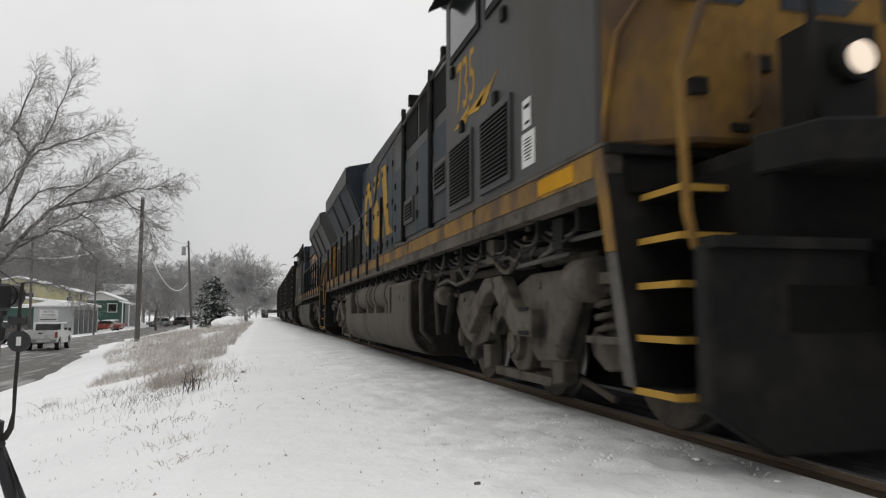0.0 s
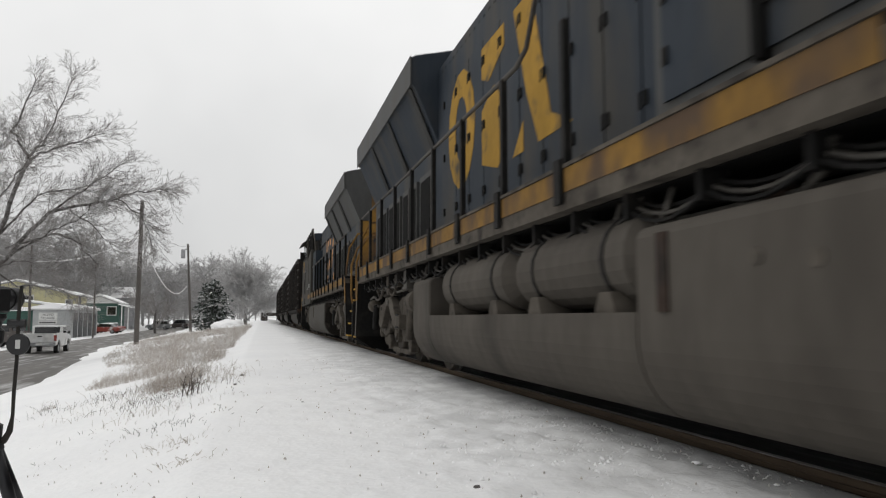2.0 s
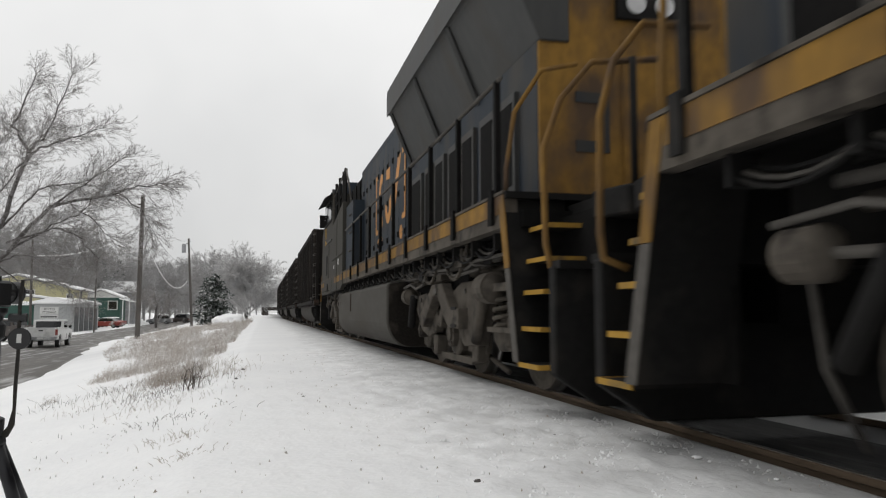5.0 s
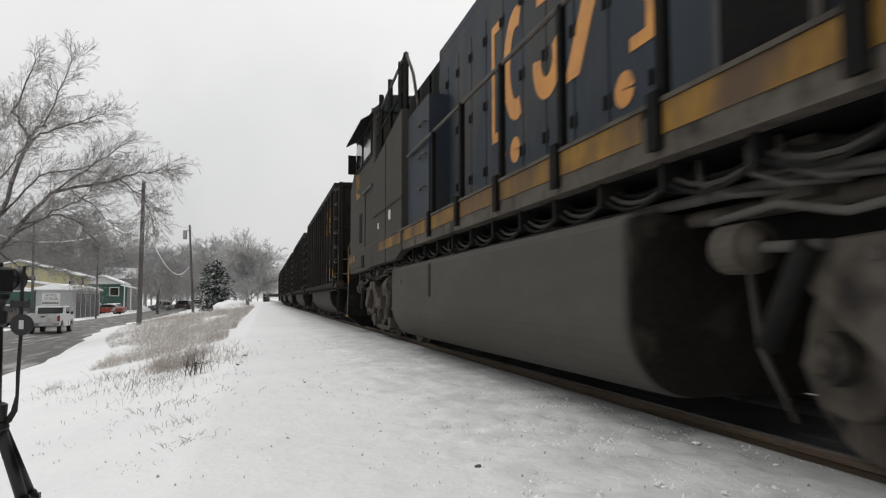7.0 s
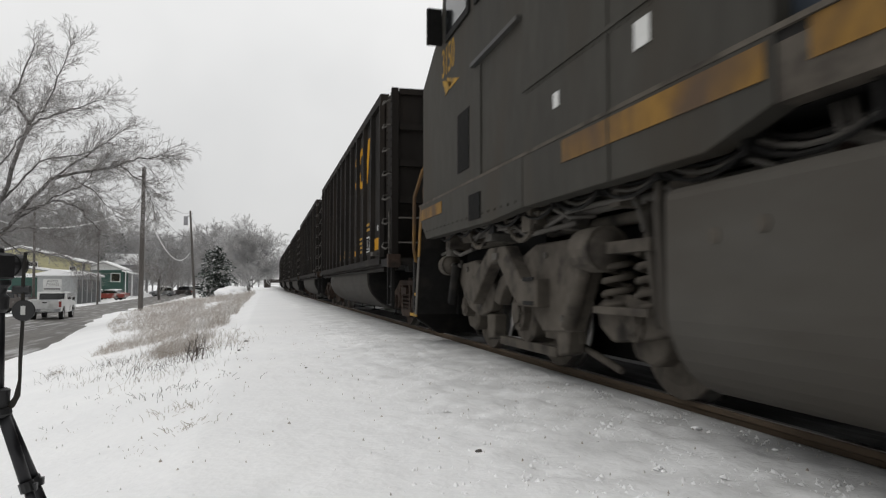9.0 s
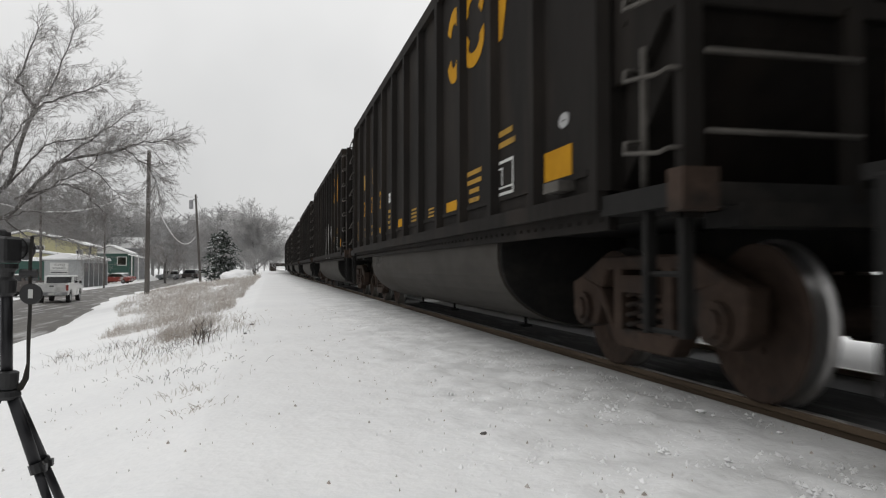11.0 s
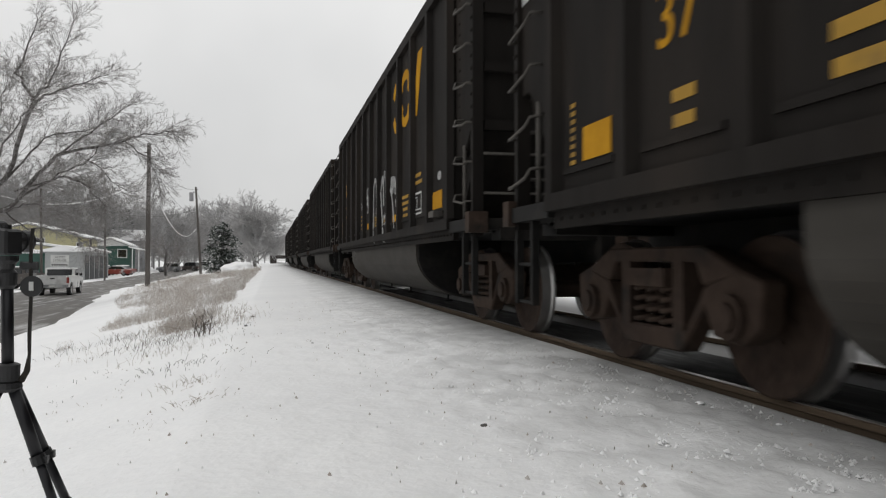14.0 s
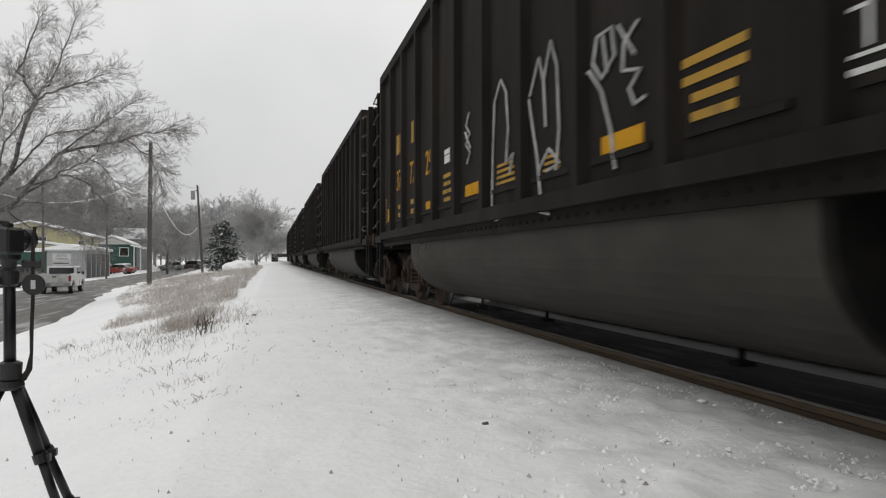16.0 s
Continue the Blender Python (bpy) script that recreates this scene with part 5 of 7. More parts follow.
        for line in ([(3.62, 0.80), (3.50, 1.02)], [(3.40, 0.84), (3.40, 1.02), (3.28, 0.98), (3.40, 0.92)], [(3.26, 0.84), (3.20, 1.04), (3.12, 0.86)], [(3.24, 0.92), (3.14, 0.92)], [(3.08, 1.03), (3.08, 0.86), (2.98, 0.88)], [(2.96, 1.05), (2.90, 0.92), (2.82, 1.06)], [(3.36, 0.82), (3.1, 0.80)]):
            tube(scrawl, [(s * 1.523, y if s < 0 else -y, z) for y, z in line], 0.008, 4)
        part("chalk_scrawl", scrawl, CHALK, car, "faint chalk scrawl")["kind"] = "stuff"
        if kind == 1:
            # loose spray lines, with no readable word
            xx = s * (W + 0.012)
            for line in ([(-0.18, 1.25), (-0.22, 1.8), (-0.27, 2.2), (-0.45, 2.36), (-0.6, 2.22), (-0.66, 1.9), (-0.6, 1.6), (-0.78, 1.66), (-0.7, 1.5)],
                         [(-1.18, 2.03), (-1.26, 1.8), (-1.36, 1.55), (-1.44, 1.2)], [(-1.2, 2.05), (-1.4, 2.3), (-1.5, 2.1), (-1.54, 1.75)], [(-1.5, 2.1), (-1.64, 2.36), (-1.76, 2.15), (-1.8, 1.7), (-1.74, 1.4)], [(-1.4, 1.45), (-1.6, 1.58), (-1.8, 1.45), (-1.55, 1.42)],
                         [(-2.02, 1.95), (-2.3, 1.97), (-2.48, 1.8), (-2.6, 1.55), (-2.66, 1.3)], [(-2.36, 2.0), (-2.42, 2.16), (-2.62, 2.16), (-2.66, 1.98), (-2.48, 1.88), (-2.36, 2.0)], [(-2.5, 2.14), (-2.56, 1.9)],
                         [(-2.94, 2.1), (-2.78, 2.02), (-2.76, 1.86), (-2.96, 1.82), (-2.84, 1.74), (-2.9, 1.64), (-3.02, 1.66)], [(-2.7, 2.14), (-2.9, 1.92)],
                         [(0.62, 2.28), (0.74, 2.16), (0.6, 2.06), (0.74, 1.96), (0.58, 1.86), (0.7, 1.76)], [(0.78, 2.1), (0.56, 1.9)], [(-0.3, 1.12), (-0.9, 1.2), (-1.6, 1.1)]):
                part("spray_line", tube(bmesh.new(), [(xx, y if s < 0 else -y, z) for y, z in line], 0.013, 4), SPRAY, car, "white spray paint scrawl")
    return car


def coal_heap():
    rnd = random.Random(8)
    bm = bmesh.new()
    nx, ny = 9, 48
    g = [[bm.verts.new((-1.44 + 2.88 * i / (nx - 1), -7.2 + 14.4 * j / (ny - 1), 3.9 + 0.42 * math.sin(math.pi * i / (nx - 1)) * min(1, 6 * min(j, ny - 1 - j) / ny) + rnd.uniform(-0.03, 0.05))) for i in range(nx)] for j in range(ny)]
    for a, b in zip(g, g[1:]):
        for i in range(nx - 1):
            bm.faces.new((a[i], a[i + 1], b[i + 1], b[i]))
    return bm


CAR_A, CAR_B, PITCH = 56.75, 72.92, 16.1
models = [coal_car(0), coal_car(1), coal_car(2)]
order = [0, 1, 2] + [2, 0, 2, 2, 0, 2, 1, 2, 0, 2, 2, 2, 0]
used = set()
for i, kind in enumerate(order):
    src = models[kind]
    if kind in used:
        car = copy_thing(src, pose(0, 0, 0))
        if i < 8:
            for w in [c for c in car.children if c.name.startswith("wheelset")]:
                WHEELS.append((w, tuple(w.matrix_basis.translation), 0.457, car))
    else:
        car = src
        used.add(kind)
    MOVERS.append((car, CAR_B + PITCH * (i - 1) if i else CAR_A, 0))


# ---------------------------------------------------------------- surroundings: materials
BARK = material("frosted dark bark", (0.075, 0.068, 0.062), (0.14, 0.13, 0.125), 0.9, 0, 16, 2, 0.3, (0.42, 0.42, 0.43), 0.3)
TWIG = material("frosted twigs", (0.19, 0.175, 0.168), (0.33, 0.315, 0.305), 0.9, 0, 5, 0.6, 0, (0.46, 0.46, 0.47), 0.35)
ICETWIG = material("heavily frosted twigs", (0.38, 0.372, 0.368), (0.53, 0.522, 0.518), 0.95, 0, 1.5, 0.15, 0, (0.55, 0.55, 0.56), 0.3)
# frost grey, made paler to carry the haze of distance
FARTWIG = material("far frosted twigs paled for haze", (0.25, 0.243, 0.24), (0.40, 0.392, 0.388), 0.95, 0, 1.5, 0.15, 0, (0.5, 0.5, 0.51), 0.25)
STALK = material("dry tan weeds with frost", (0.31, 0.265, 0.225), (0.52, 0.475, 0.43), 0.95, 0, 6, 0.7, 0, (0.75, 0.745, 0.74), 0.55)
DARKSTALK = material("dark weed stems", (0.06, 0.05, 0.042), (0.13, 0.11, 0.095), 0.9, 0, 9, 1.5, 0)
NEEDLES = material("dark evergreen needles", (0.03, 0.042, 0.032), (0.085, 0.105, 0.085), 0.85, 0, 9, 1.3, 0, (0.62, 0.63, 0.64), 0.5)
POLEWOOD = material("weathered pole timber", (0.075, 0.066, 0.06), (0.13, 0.118, 0.108), 0.9, 0, 12, 1.0, 0.3, stretch=(3, 3, 0.3))
WIRE = material("dark cable", (0.05, 0.05, 0.05), (0.09, 0.09, 0.09), 0.7, 0, 9, 1, 0)
ICEWIRE = material("iced cable", (0.66, 0.66, 0.66), (0.78, 0.78, 0.78), 0.5, 0, 9, 1, 0)
METALWALL = material("grey ribbed metal wall", (0.33, 0.34, 0.34), (0.42, 0.43, 0.43), 0.55, 0.1, 6, 0.5, 0.05)
DARKDOOR = material("dark roll door", (0.045, 0.047, 0.05), (0.08, 0.083, 0.086), 0.6, 0, 6, 0.8, 0.1)
YELLOWWALL = material("pale yellow siding", (0.52, 0.49, 0.30), (0.62, 0.585, 0.38), 0.8, 0, 8, 0.7, 0.05, stretch=(0.3, 0.3, 6))
GREENWALL = material("dark green siding", (0.028, 0.07, 0.058), (0.045, 0.10, 0.082), 0.8, 0, 8, 0.7, 0.05, stretch=(0.3, 0.3, 6))
GREYWALL = material("grey siding", (0.24, 0.24, 0.25), (0.34, 0.34, 0.35), 0.8, 0, 8, 0.7, 0.05, stretch=(0.3, 0.3, 6))
TRIM = material("white trim", (0.6, 0.6, 0.6), (0.75, 0.75, 0.75), 0.7, 0, 8, 1, 0)
CARWHITE = material("white car paint", (0.52, 0.52, 0.51), (0.62, 0.62, 0.61), 0.3, 0, 4, 0.6, 0, (0.3, 0.29, 0.28), 0.3)
CARDARK = material("dark brown car paint", (0.05, 0.042, 0.038), (0.085, 0.07, 0.062), 0.35, 0, 4, 0.6, 0, (0.3, 0.3, 0.3), 0.3)
CARRED = material("dull red car paint", (0.20, 0.035, 0.028), (0.30, 0.06, 0.045), 0.4, 0, 4, 0.6, 0, (0.5, 0.5, 0.5), 0.35)
CARGREY = material("grey car paint", (0.15, 0.155, 0.16), (0.22, 0.225, 0.23), 0.35, 0, 4, 0.6, 0, (0.5, 0.5, 0.5), 0.35)
TYRE = material("tyre rubber", (0.015, 0.015, 0.015), (0.03, 0.03, 0.03), 0.85, 0, 14, 2, 0.1)
REDLENS = material("red tail lamp", (0.18, 0.02, 0.015), (0.25, 0.03, 0.02), 0.25, 0, 5, 1, 0)
BLACKPLASTIC = material("black camera plastic", (0.008, 0.008, 0.009), (0.016, 0.016, 0.017), 0.5, 0, 60, 6, 0.1)
BLACKTUBE = material("black anodised tube", (0.008, 0.008, 0.01), (0.015, 0.015, 0.018), 0.4, 0.3, 40, 4, 0)
STRAP = material("woven strap", (0.012, 0.011, 0.010), (0.03, 0.026, 0.02), 0.9, 0, 90, 6, 0.3)
STONE = material("dark wet stone", (0.05, 0.045, 0.042), (0.12, 0.11, 0.10), 0.8, 0, 25, 4, 0.4)


# ---------------------------------------------------------------- trees
def grow(bm, p, d, length, r, level, rnd, droop=0.0, twig_r=0.006, kids=(7, 6, 5), mi=0):
    """A limb that bends as it goes, with side shoots of the next level."""
    seg = 5 if level < 2 else 3
    pts, q, way = [Vector(p)], Vector(p), Vector(d).normalized()
    for i in range(seg):
        way = (way + Vector((rnd.gauss(0, 0.13), rnd.gauss(0, 0.13), rnd.gauss(0, 0.10) - droop * i / seg))).normalized()
        q = q + way * length / seg
        pts.append(q.copy())
    tube(bm, pts, r, 6 if level == 0 else (4 if level == 1 else 3), max(r * 0.3, twig_r), mi)
    if level >= len(kids):
        return
    n = kids[level]
    for k in range(n):
        t = 0.22 + 0.78 * (k + rnd.random() * 0.8) / n
        i = min(int(t * seg), seg - 1)
        base = pts[i].lerp(pts[i + 1], t * seg - i)
        axis = (pts[i + 1] - pts[i]).normalized()
        turn = Vector((rnd.gauss(0, 1), rnd.gauss(0, 1), rnd.gauss(0.25, 0.8)))
        side = (turn - axis * turn.dot(axis)).normalized()
        ang = rnd.uniform(0.45, 0.95)
        grow(bm, base, axis * math.cos(ang) + side * math.sin(ang), length * rnd.uniform(0.36, 0.58) * (1.15 - 0.5 * t), max(r * 0.45, twig_r), level + 1, rnd, droop + 0.05, twig_r, kids, mi)


def bare_tree(name, x, y, h, spread, seed, label, kids=(9, 7, 5), mat=None, twig_r=0.010, limbs=7, low=False):
    rnd = random.Random(seed)
    z = ground_z(x, y) - 0.1
    tree = thing(name, label, "tree", at=pose(x, y, z))
    trunk = tube(bmesh.new(), [(0, 0, 0), (rnd.gauss(0, 0.1), rnd.gauss(0, 0.1), h * 0.2), (rnd.gauss(0, 0.2), rnd.gauss(0, 0.2), h * 0.42)], h * 0.022, 8, h * 0.014)
    part("trunk", trunk, BARK, tree)
    crown = bmesh.new()
    for k in range(limbs):
        a = 2 * math.pi * k / limbs + rnd.uniform(-0.3, 0.3)
        up = rnd.uniform(0.7, 2.0) if not low else rnd.choice((0.5, 1.0, 1.8, 3.0))
        grow(crown, (0, 0, h * (rnd.uniform(0.07, 0.42) if not low else rnd.uniform(0.02, 0.42))), (math.cos(a) * spread, math.sin(a) * spread, up), h * rnd.uniform(0.40, 0.58), h * 0.010, 0, rnd, 0.12, twig_r, kids)
    part("crown", crown, mat or TWIG, tree, "bare frosted twigs")
    return tree


def big_tree():
    """The leaning bare tree by the road: two guided limbs with shoots along them."""
    tree = thing("bare_tree", "large leaning bare tree with frosted twigs beside the road", "tree", at=pose(-17.6, 40, -1.3))
    o = Vector((-17.6, 40, -1.3))
    k = 40 / 36
    part("trunk", tube(bmesh.new(), [(0, 0, -0.1), (0.5, 0, 1.5), (1.4, 0.1, 3.2), (2.4, 0.1, 4.6)], 0.36, 10, 0.24), BARK, tree)
    limbs = (([(-15.2, 0, 3.3), (-12.7, 0, 5.85), (-11.6, 0.2, 9.8), (-12.4, 0.4, 11.2), (-11.5, 0.4, 13.9)], 0.20, 0.03),
             ([(-11.6, 0.2, 9.8), (-10.5, -0.2, 11.0), (-9.6, -0.4, 13.8)], 0.10, 0.02),
             ([(-11.6, 0.2, 9.8), (-10.2, 0.6, 10.6), (-8.3, 0.7, 11.4)], 0.09, 0.02),
             ([(-15.4, 0, 2.8), (-12.6, 0, 4.45), (-10.4, -0.4, 6.95), (-8.1, -0.6, 7.6), (-6.5, -0.7, 8.05), (-4.9, -0.8, 8.35)], 0.18, 0.02),
             ([(-10.4, -0.4, 6.95), (-9.0, 0.3, 8.3), (-7.3, 0.6, 9.8)], 0.08, 0.02),
             ([(-12.2, 0, 4.8), (-10.4, 0.3, 6.1), (-9.2, 0.4, 5.7), (-8.3, 0.5, 4.6)], 0.08, 0.02),
             ([(-12.6, 0.1, 6.0), (-11.2, 0.6, 8.0), (-9.0, 0.8, 8.6)], 0.08, 0.02),
             ([(-13.2, 0, 5.2), (-14.5, 0.5, 8.2), (-15.2, 0.8, 11.5)], 0.12, 0.03),
             ([(-12.4, 0.1, 5.2), (-10.8, -0.8, 5.6), (-9.0, -1.0, 6.6), (-7.8, -1.1, 7.9)], 0.07, 0.015),
             ([(-13.4, -0.2, 4.6), (-12.6, -0.9, 7.4), (-11.4, -1.2, 9.0), (-10.6, -1.3, 10.4)], 0.08, 0.015),
             ([(-9.4, -0.5, 7.2), (-8.2, -1.0, 6.4), (-7.2, -1.2, 5.2)], 0.05, 0.012),
             ([(-13.6, 0.3, 5.6), (-13.4, 0.8, 8.8), (-13.0, 1.0, 11.0)], 0.08, 0.015),
             ([(-12.8, -0.3, 4.2), (-11.4, -0.9, 4.6), (-10.0, -1.0, 4.1)], 0.06, 0.012),
             ([(-7.2, -0.6, 7.85), (-6.2, -0.2, 7.0), (-5.6, 0.0, 5.9)], 0.05, 0.015),
             ([(-13.0, 0.2, 4.4), (-12.0, 0.8, 3.4), (-10.2, 1.0, 3.3), (-9.2, 1.1, 2.6)], 0.06, 0.015))
    rnd = random.Random(21)
    for pts, r, r2 in limbs:
        pts = [Vector((x + 17.6, y, z + 0.3)) for x, y, z in pts]
        fine = []
        for a, b in zip(pts, pts[1:]):
            fine += [a.lerp(b, i / 5) + Vector((rnd.gauss(0, 0.05), rnd.gauss(0, 0.05), rnd.gauss(0, 0.05))) for i in range(5)]
        fine.append(pts[-1])
        part("limb", tube(bmesh.new(), fine, r * 0.74, 7, r2 * 0.8), BARK, tree)
        shoots = bmesh.new()
        n = len(fine)
        for j in range(3, n):
            for _ in range(4 if j < n - 1 else 6):
                ax = (fine[min(j + 1, n - 1)] - fine[j - 1]).normalized()
                turn = Vector((rnd.gauss(0.2, 1), rnd.gauss(0, 1), rnd.gauss(0.15, 0.9)))
                side = (turn - ax * turn.dot(ax)).normalized()
                ang = rnd.uniform(0.35, 1.0)
                grow(shoots, fine[j], ax * math.cos(ang) + side * math.sin(ang), rnd.uniform(0.8, 1.75), 0.014, 1, rnd, 0.08, 0.0045, (0, 8, 5))
        part("twig_spray", shoots, TWIG, tree, "fine frosted twigs")["kind"] = "stuff"


big_tree()
bare_tree("bare_tree", -2.4, 120, 12.6, 0.62, 3, "rounded bare tree white with frost beside the track", (11, 8, 7), ICETWIG, 0.013, 30, True)
bare_tree("bare_tree", -14.2, 108, 8.5, 1.0, 5, "bare frosted tree beside the road", (8, 7, 5), TWIG, 0.014)
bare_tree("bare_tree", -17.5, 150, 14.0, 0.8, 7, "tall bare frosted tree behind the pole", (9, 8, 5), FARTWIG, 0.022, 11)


def conifer(x, y, h, w, seed, label, rows=16):
    rnd = random.Random(seed)
    tree = thing("evergreen_tree", label, "tree", at=pose(x, y, ground_z(x, y) - 0.05))
    part("trunk", tube(bmesh.new(), [(0, 0, 0), (0, 0, h * 0.95)], h * 0.025, 7, 0.02), BARK, tree)
    boughs, snow = bmesh.new(), bmesh.new()
    for i in range(rows):
        t = i / (rows - 1)
        z = h * (0.06 + 0.92 * t)
        rad = w * (math.sin(math.pi * (0.20 + 0.765 * t)) ** (0.55 if rows == 17 else 0.8)) * (1 if rows == 17 else 1 - 0.25 * t)
        for k in range(max(5, int(13 * (1 - t * 0.6)))):
            a = rnd.uniform(0, 2 * math.pi)
            ln = rad * rnd.uniform(0.7, 1.1)
            for j in range(9):                  # sprays of needles along the bough
                f = (j + 1) / 9
                c = Vector((math.cos(a) * ln * f, math.sin(a) * ln * f, z - 0.12 * ln * f * f + rnd.gauss(0, 0.05)))
                for _ in range(6):
                    v = Vector((rnd.gauss(0, 1), rnd.gauss(0, 1), rnd.gauss(0.1, 0.6))).normalized() * rnd.uniform(0.2, 0.42) * (h / 5.5)
                    u = v.cross(Vector((rnd.gauss(0, 0.4), rnd.gauss(0, 0.4), 1))).normalized() * 0.10 * (h / 5.5)
                    vs = [boughs.verts.new(c - u), boughs.verts.new(c + u), boughs.verts.new(c + v)]
                    boughs.faces.new(vs)
                if rnd.random() < 0.6 and f > 0.45:
                    r = rnd.uniform(0.04, 0.10) * (h / 5.5)
                    bmesh.ops.create_icosphere(snow, subdivisions=1, radius=r, matrix=Matrix.Translation(c + Vector((0, 0, 0.05))) @ Matrix.Rotation(rnd.uniform(0, 3), 4, "Z") @ Matrix.Diagonal((2.3, 0.9, 0.45, 1)))
    part("needle_mass", boughs, NEEDLES, tree)
    part("snow_clumps", snow, SNOW, tree, "clumps of snow on the boughs")["kind"] = "stuff"


conifer(-5.75, 94, 6.1, 2.45, 11, "snow-laden dark green pine beside the road", 17)
conifer(-30.5, 170, 13.0, 3.0, 12, "tall dark evergreen behind the houses", 18)
conifer(-34.5, 172, 15.0, 3.2, 13, "tall dark evergreen behind the houses", 18)


def far_woods():
    """A frosted bare wood behind the houses, as one mass of limbs and twigs, its colour paled for haze."""
    kinds = []
    for seed in range(5):
        rnd = random.Random(50 + seed)
        bm = bmesh.new()
        tube(bm, [(0, 0, 0), (rnd.gauss(0, 0.2), 0, 5), (rnd.gauss(0, 0.4), 0, 10)], 0.2, 5, 0.06)
        for k in range(11):
            a = rnd.uniform(0, 6.28)
            grow(bm, (0, 0, rnd.uniform(0.5, 8.5)), (math.cos(a), math.sin(a), rnd.uniform(0.6, 1.6)), rnd.uniform(3.2, 5.2), 0.06, 1, rnd, 0.05, 0.021, (0, 10, 7))
        me = bpy.data.meshes.new("tmp")
        bm.to_mesh(me)
        bm.free()
        co = np.empty(len(me.vertices) * 3)
        me.vertices.foreach_get("co", co)
        kinds.append((co.reshape(-1, 3), [tuple(p.vertices) for p in me.polygons]))
        bpy.data.meshes.remove(me)
    rnd = random.Random(99)
    verts, faces, base = [], [], 0
    spots = [(x, rnd.uniform(140, 185)) for x in np.arange(-105, -17, 1.25)] + [(x, rnd.uniform(195, 250)) for x in np.arange(-140, -6, 2.0)] + [(x, rnd.uniform(250, 300)) for x in np.arange(-30, 3, 2.0)] + [(x, rnd.uniform(176, 225)) for x in np.arange(-31, -4, 1.3)]
    for x, y in spots:
        v, f = rnd.choice(kinds)
        s = rnd.uniform(1.25, 1.75) * (1.0 if x < -31 else 0.78)
        a = rnd.uniform(0, 6.28)
        m = np.array([[math.cos(a), -math.sin(a), 0], [math.sin(a), math.cos(a), 0], [0, 0, 1]])
        verts.append(v @ m.T * s + np.array([x, y, -1.0]))
        faces += [tuple(i + base for i in p) for p in f]
        base += len(v)
    me = bpy.data.meshes.new("far_woods")
    me.from_pydata(np.concatenate(verts).tolist(), [], faces)
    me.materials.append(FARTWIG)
    tagged(new("far_woods", me), "bare frosted woods behind the houses, haze put into their colour", "woods", kind="stuff")


far_woods()


# ---------------------------------------------------------------- weeds and grass
def weed_field():
    rnd = random.Random(77)
    verts, faces = [], []

    def blade(p, q, w):
        i = len(verts)
        d = (q - p)
        u = Vector((rnd.gauss(0, 1), rnd.gauss(0, 1), 0)).normalized() * w
        verts.extend([tuple(p - u), tuple(p + u), tuple(q)])
        faces.append((i, i + 1, i + 2))

    def weed(x, y, h, w, twigs):
        p = Vector((x, y, ground_z(x, y) - 0.03))
        lean = Vector((rnd.gauss(0.05, 0.34), rnd.gauss(0, 0.34), 1))
        tip = p + lean * h
        blade(p, tip, w)
        for _ in range(twigs):
            t = rnd.uniform(0.3, 0.95)
            b = p.lerp(tip, t)
            blade(b, b + Vector((rnd.gauss(0, 0.8), rnd.gauss(0, 0.8), rnd.uniform(-0.2, 0.9))) * h * 0.42, w * 0.7)

    count = 0
    while count < 15000:
        y = 11 + 69 * rnd.random() ** 1.4
        edge = road_near(y)
        inner = -0.9 - 0.25 * noise.noise((y * 0.3, 4, 1))
        outer = edge + 1.0 + 2.2 * (1 - smooth01(13, 40, y))
        x = rnd.uniform(outer, inner)
        clump = noise.noise((x * 0.55, y * 0.35, 2)) + 0.5 * noise.noise((x * 1.7, y * 1.1, 7))
        near = smooth01(11, 17, y)
        if clump < 0.24 - 0.28 * near - 0.12 * smooth01(25, 50, y) or rnd.random() < 0.25:
            continue
        h = min(0.6, 0.175 * math.exp(rnd.gauss(0, 0.45))) * (0.6 + 0.4 * near) * (1 + 0.7 * clump) * (0.55 + 0.45 * smooth01(outer, outer + 2.5, x))
        weed(x, y, h, 0.003 + 0.00011 * y, 8)
        count += 1
    me = bpy.data.meshes.new("dry_weeds")
    me.from_pydata(verts, [], faces)
    me.materials.append(STALK)
    tagged(new("dry_weeds", me), "tangle of dry tan weeds with frost on the bank", "weeds", kind="stuff")


weed_field()


def tuft(x, y, n, h, spread, seed, mat, label="dry grass stems sticking out of the snow"):
    rnd = random.Random(seed)
    bm = bmesh.new()
    for _ in range(n):
        dx, dy = rnd.gauss(0, spread), rnd.gauss(0, spread)
        z = ground_z(x + dx, y + dy) - 0.03
        ln = h * rnd.uniform(0.4, 1.1)
        lx, ly = rnd.gauss(0, 0.5) * ln, rnd.gauss(0, 0.5) * ln
        tube(bm, [(x + dx, y + dy, z), (x + dx + lx * 0.35, y + dy + ly * 0.35, z + ln * 0.6), (x + dx + lx, y + dy + ly, z + ln * rnd.uniform(0.75, 1.0))], 0.0028, 3, 0.001)
    tagged(new("grass_tuft", finish(bm, "grass_tuft", mat)), label, "grass", group="grass tufts in the snow", kind="stuff")


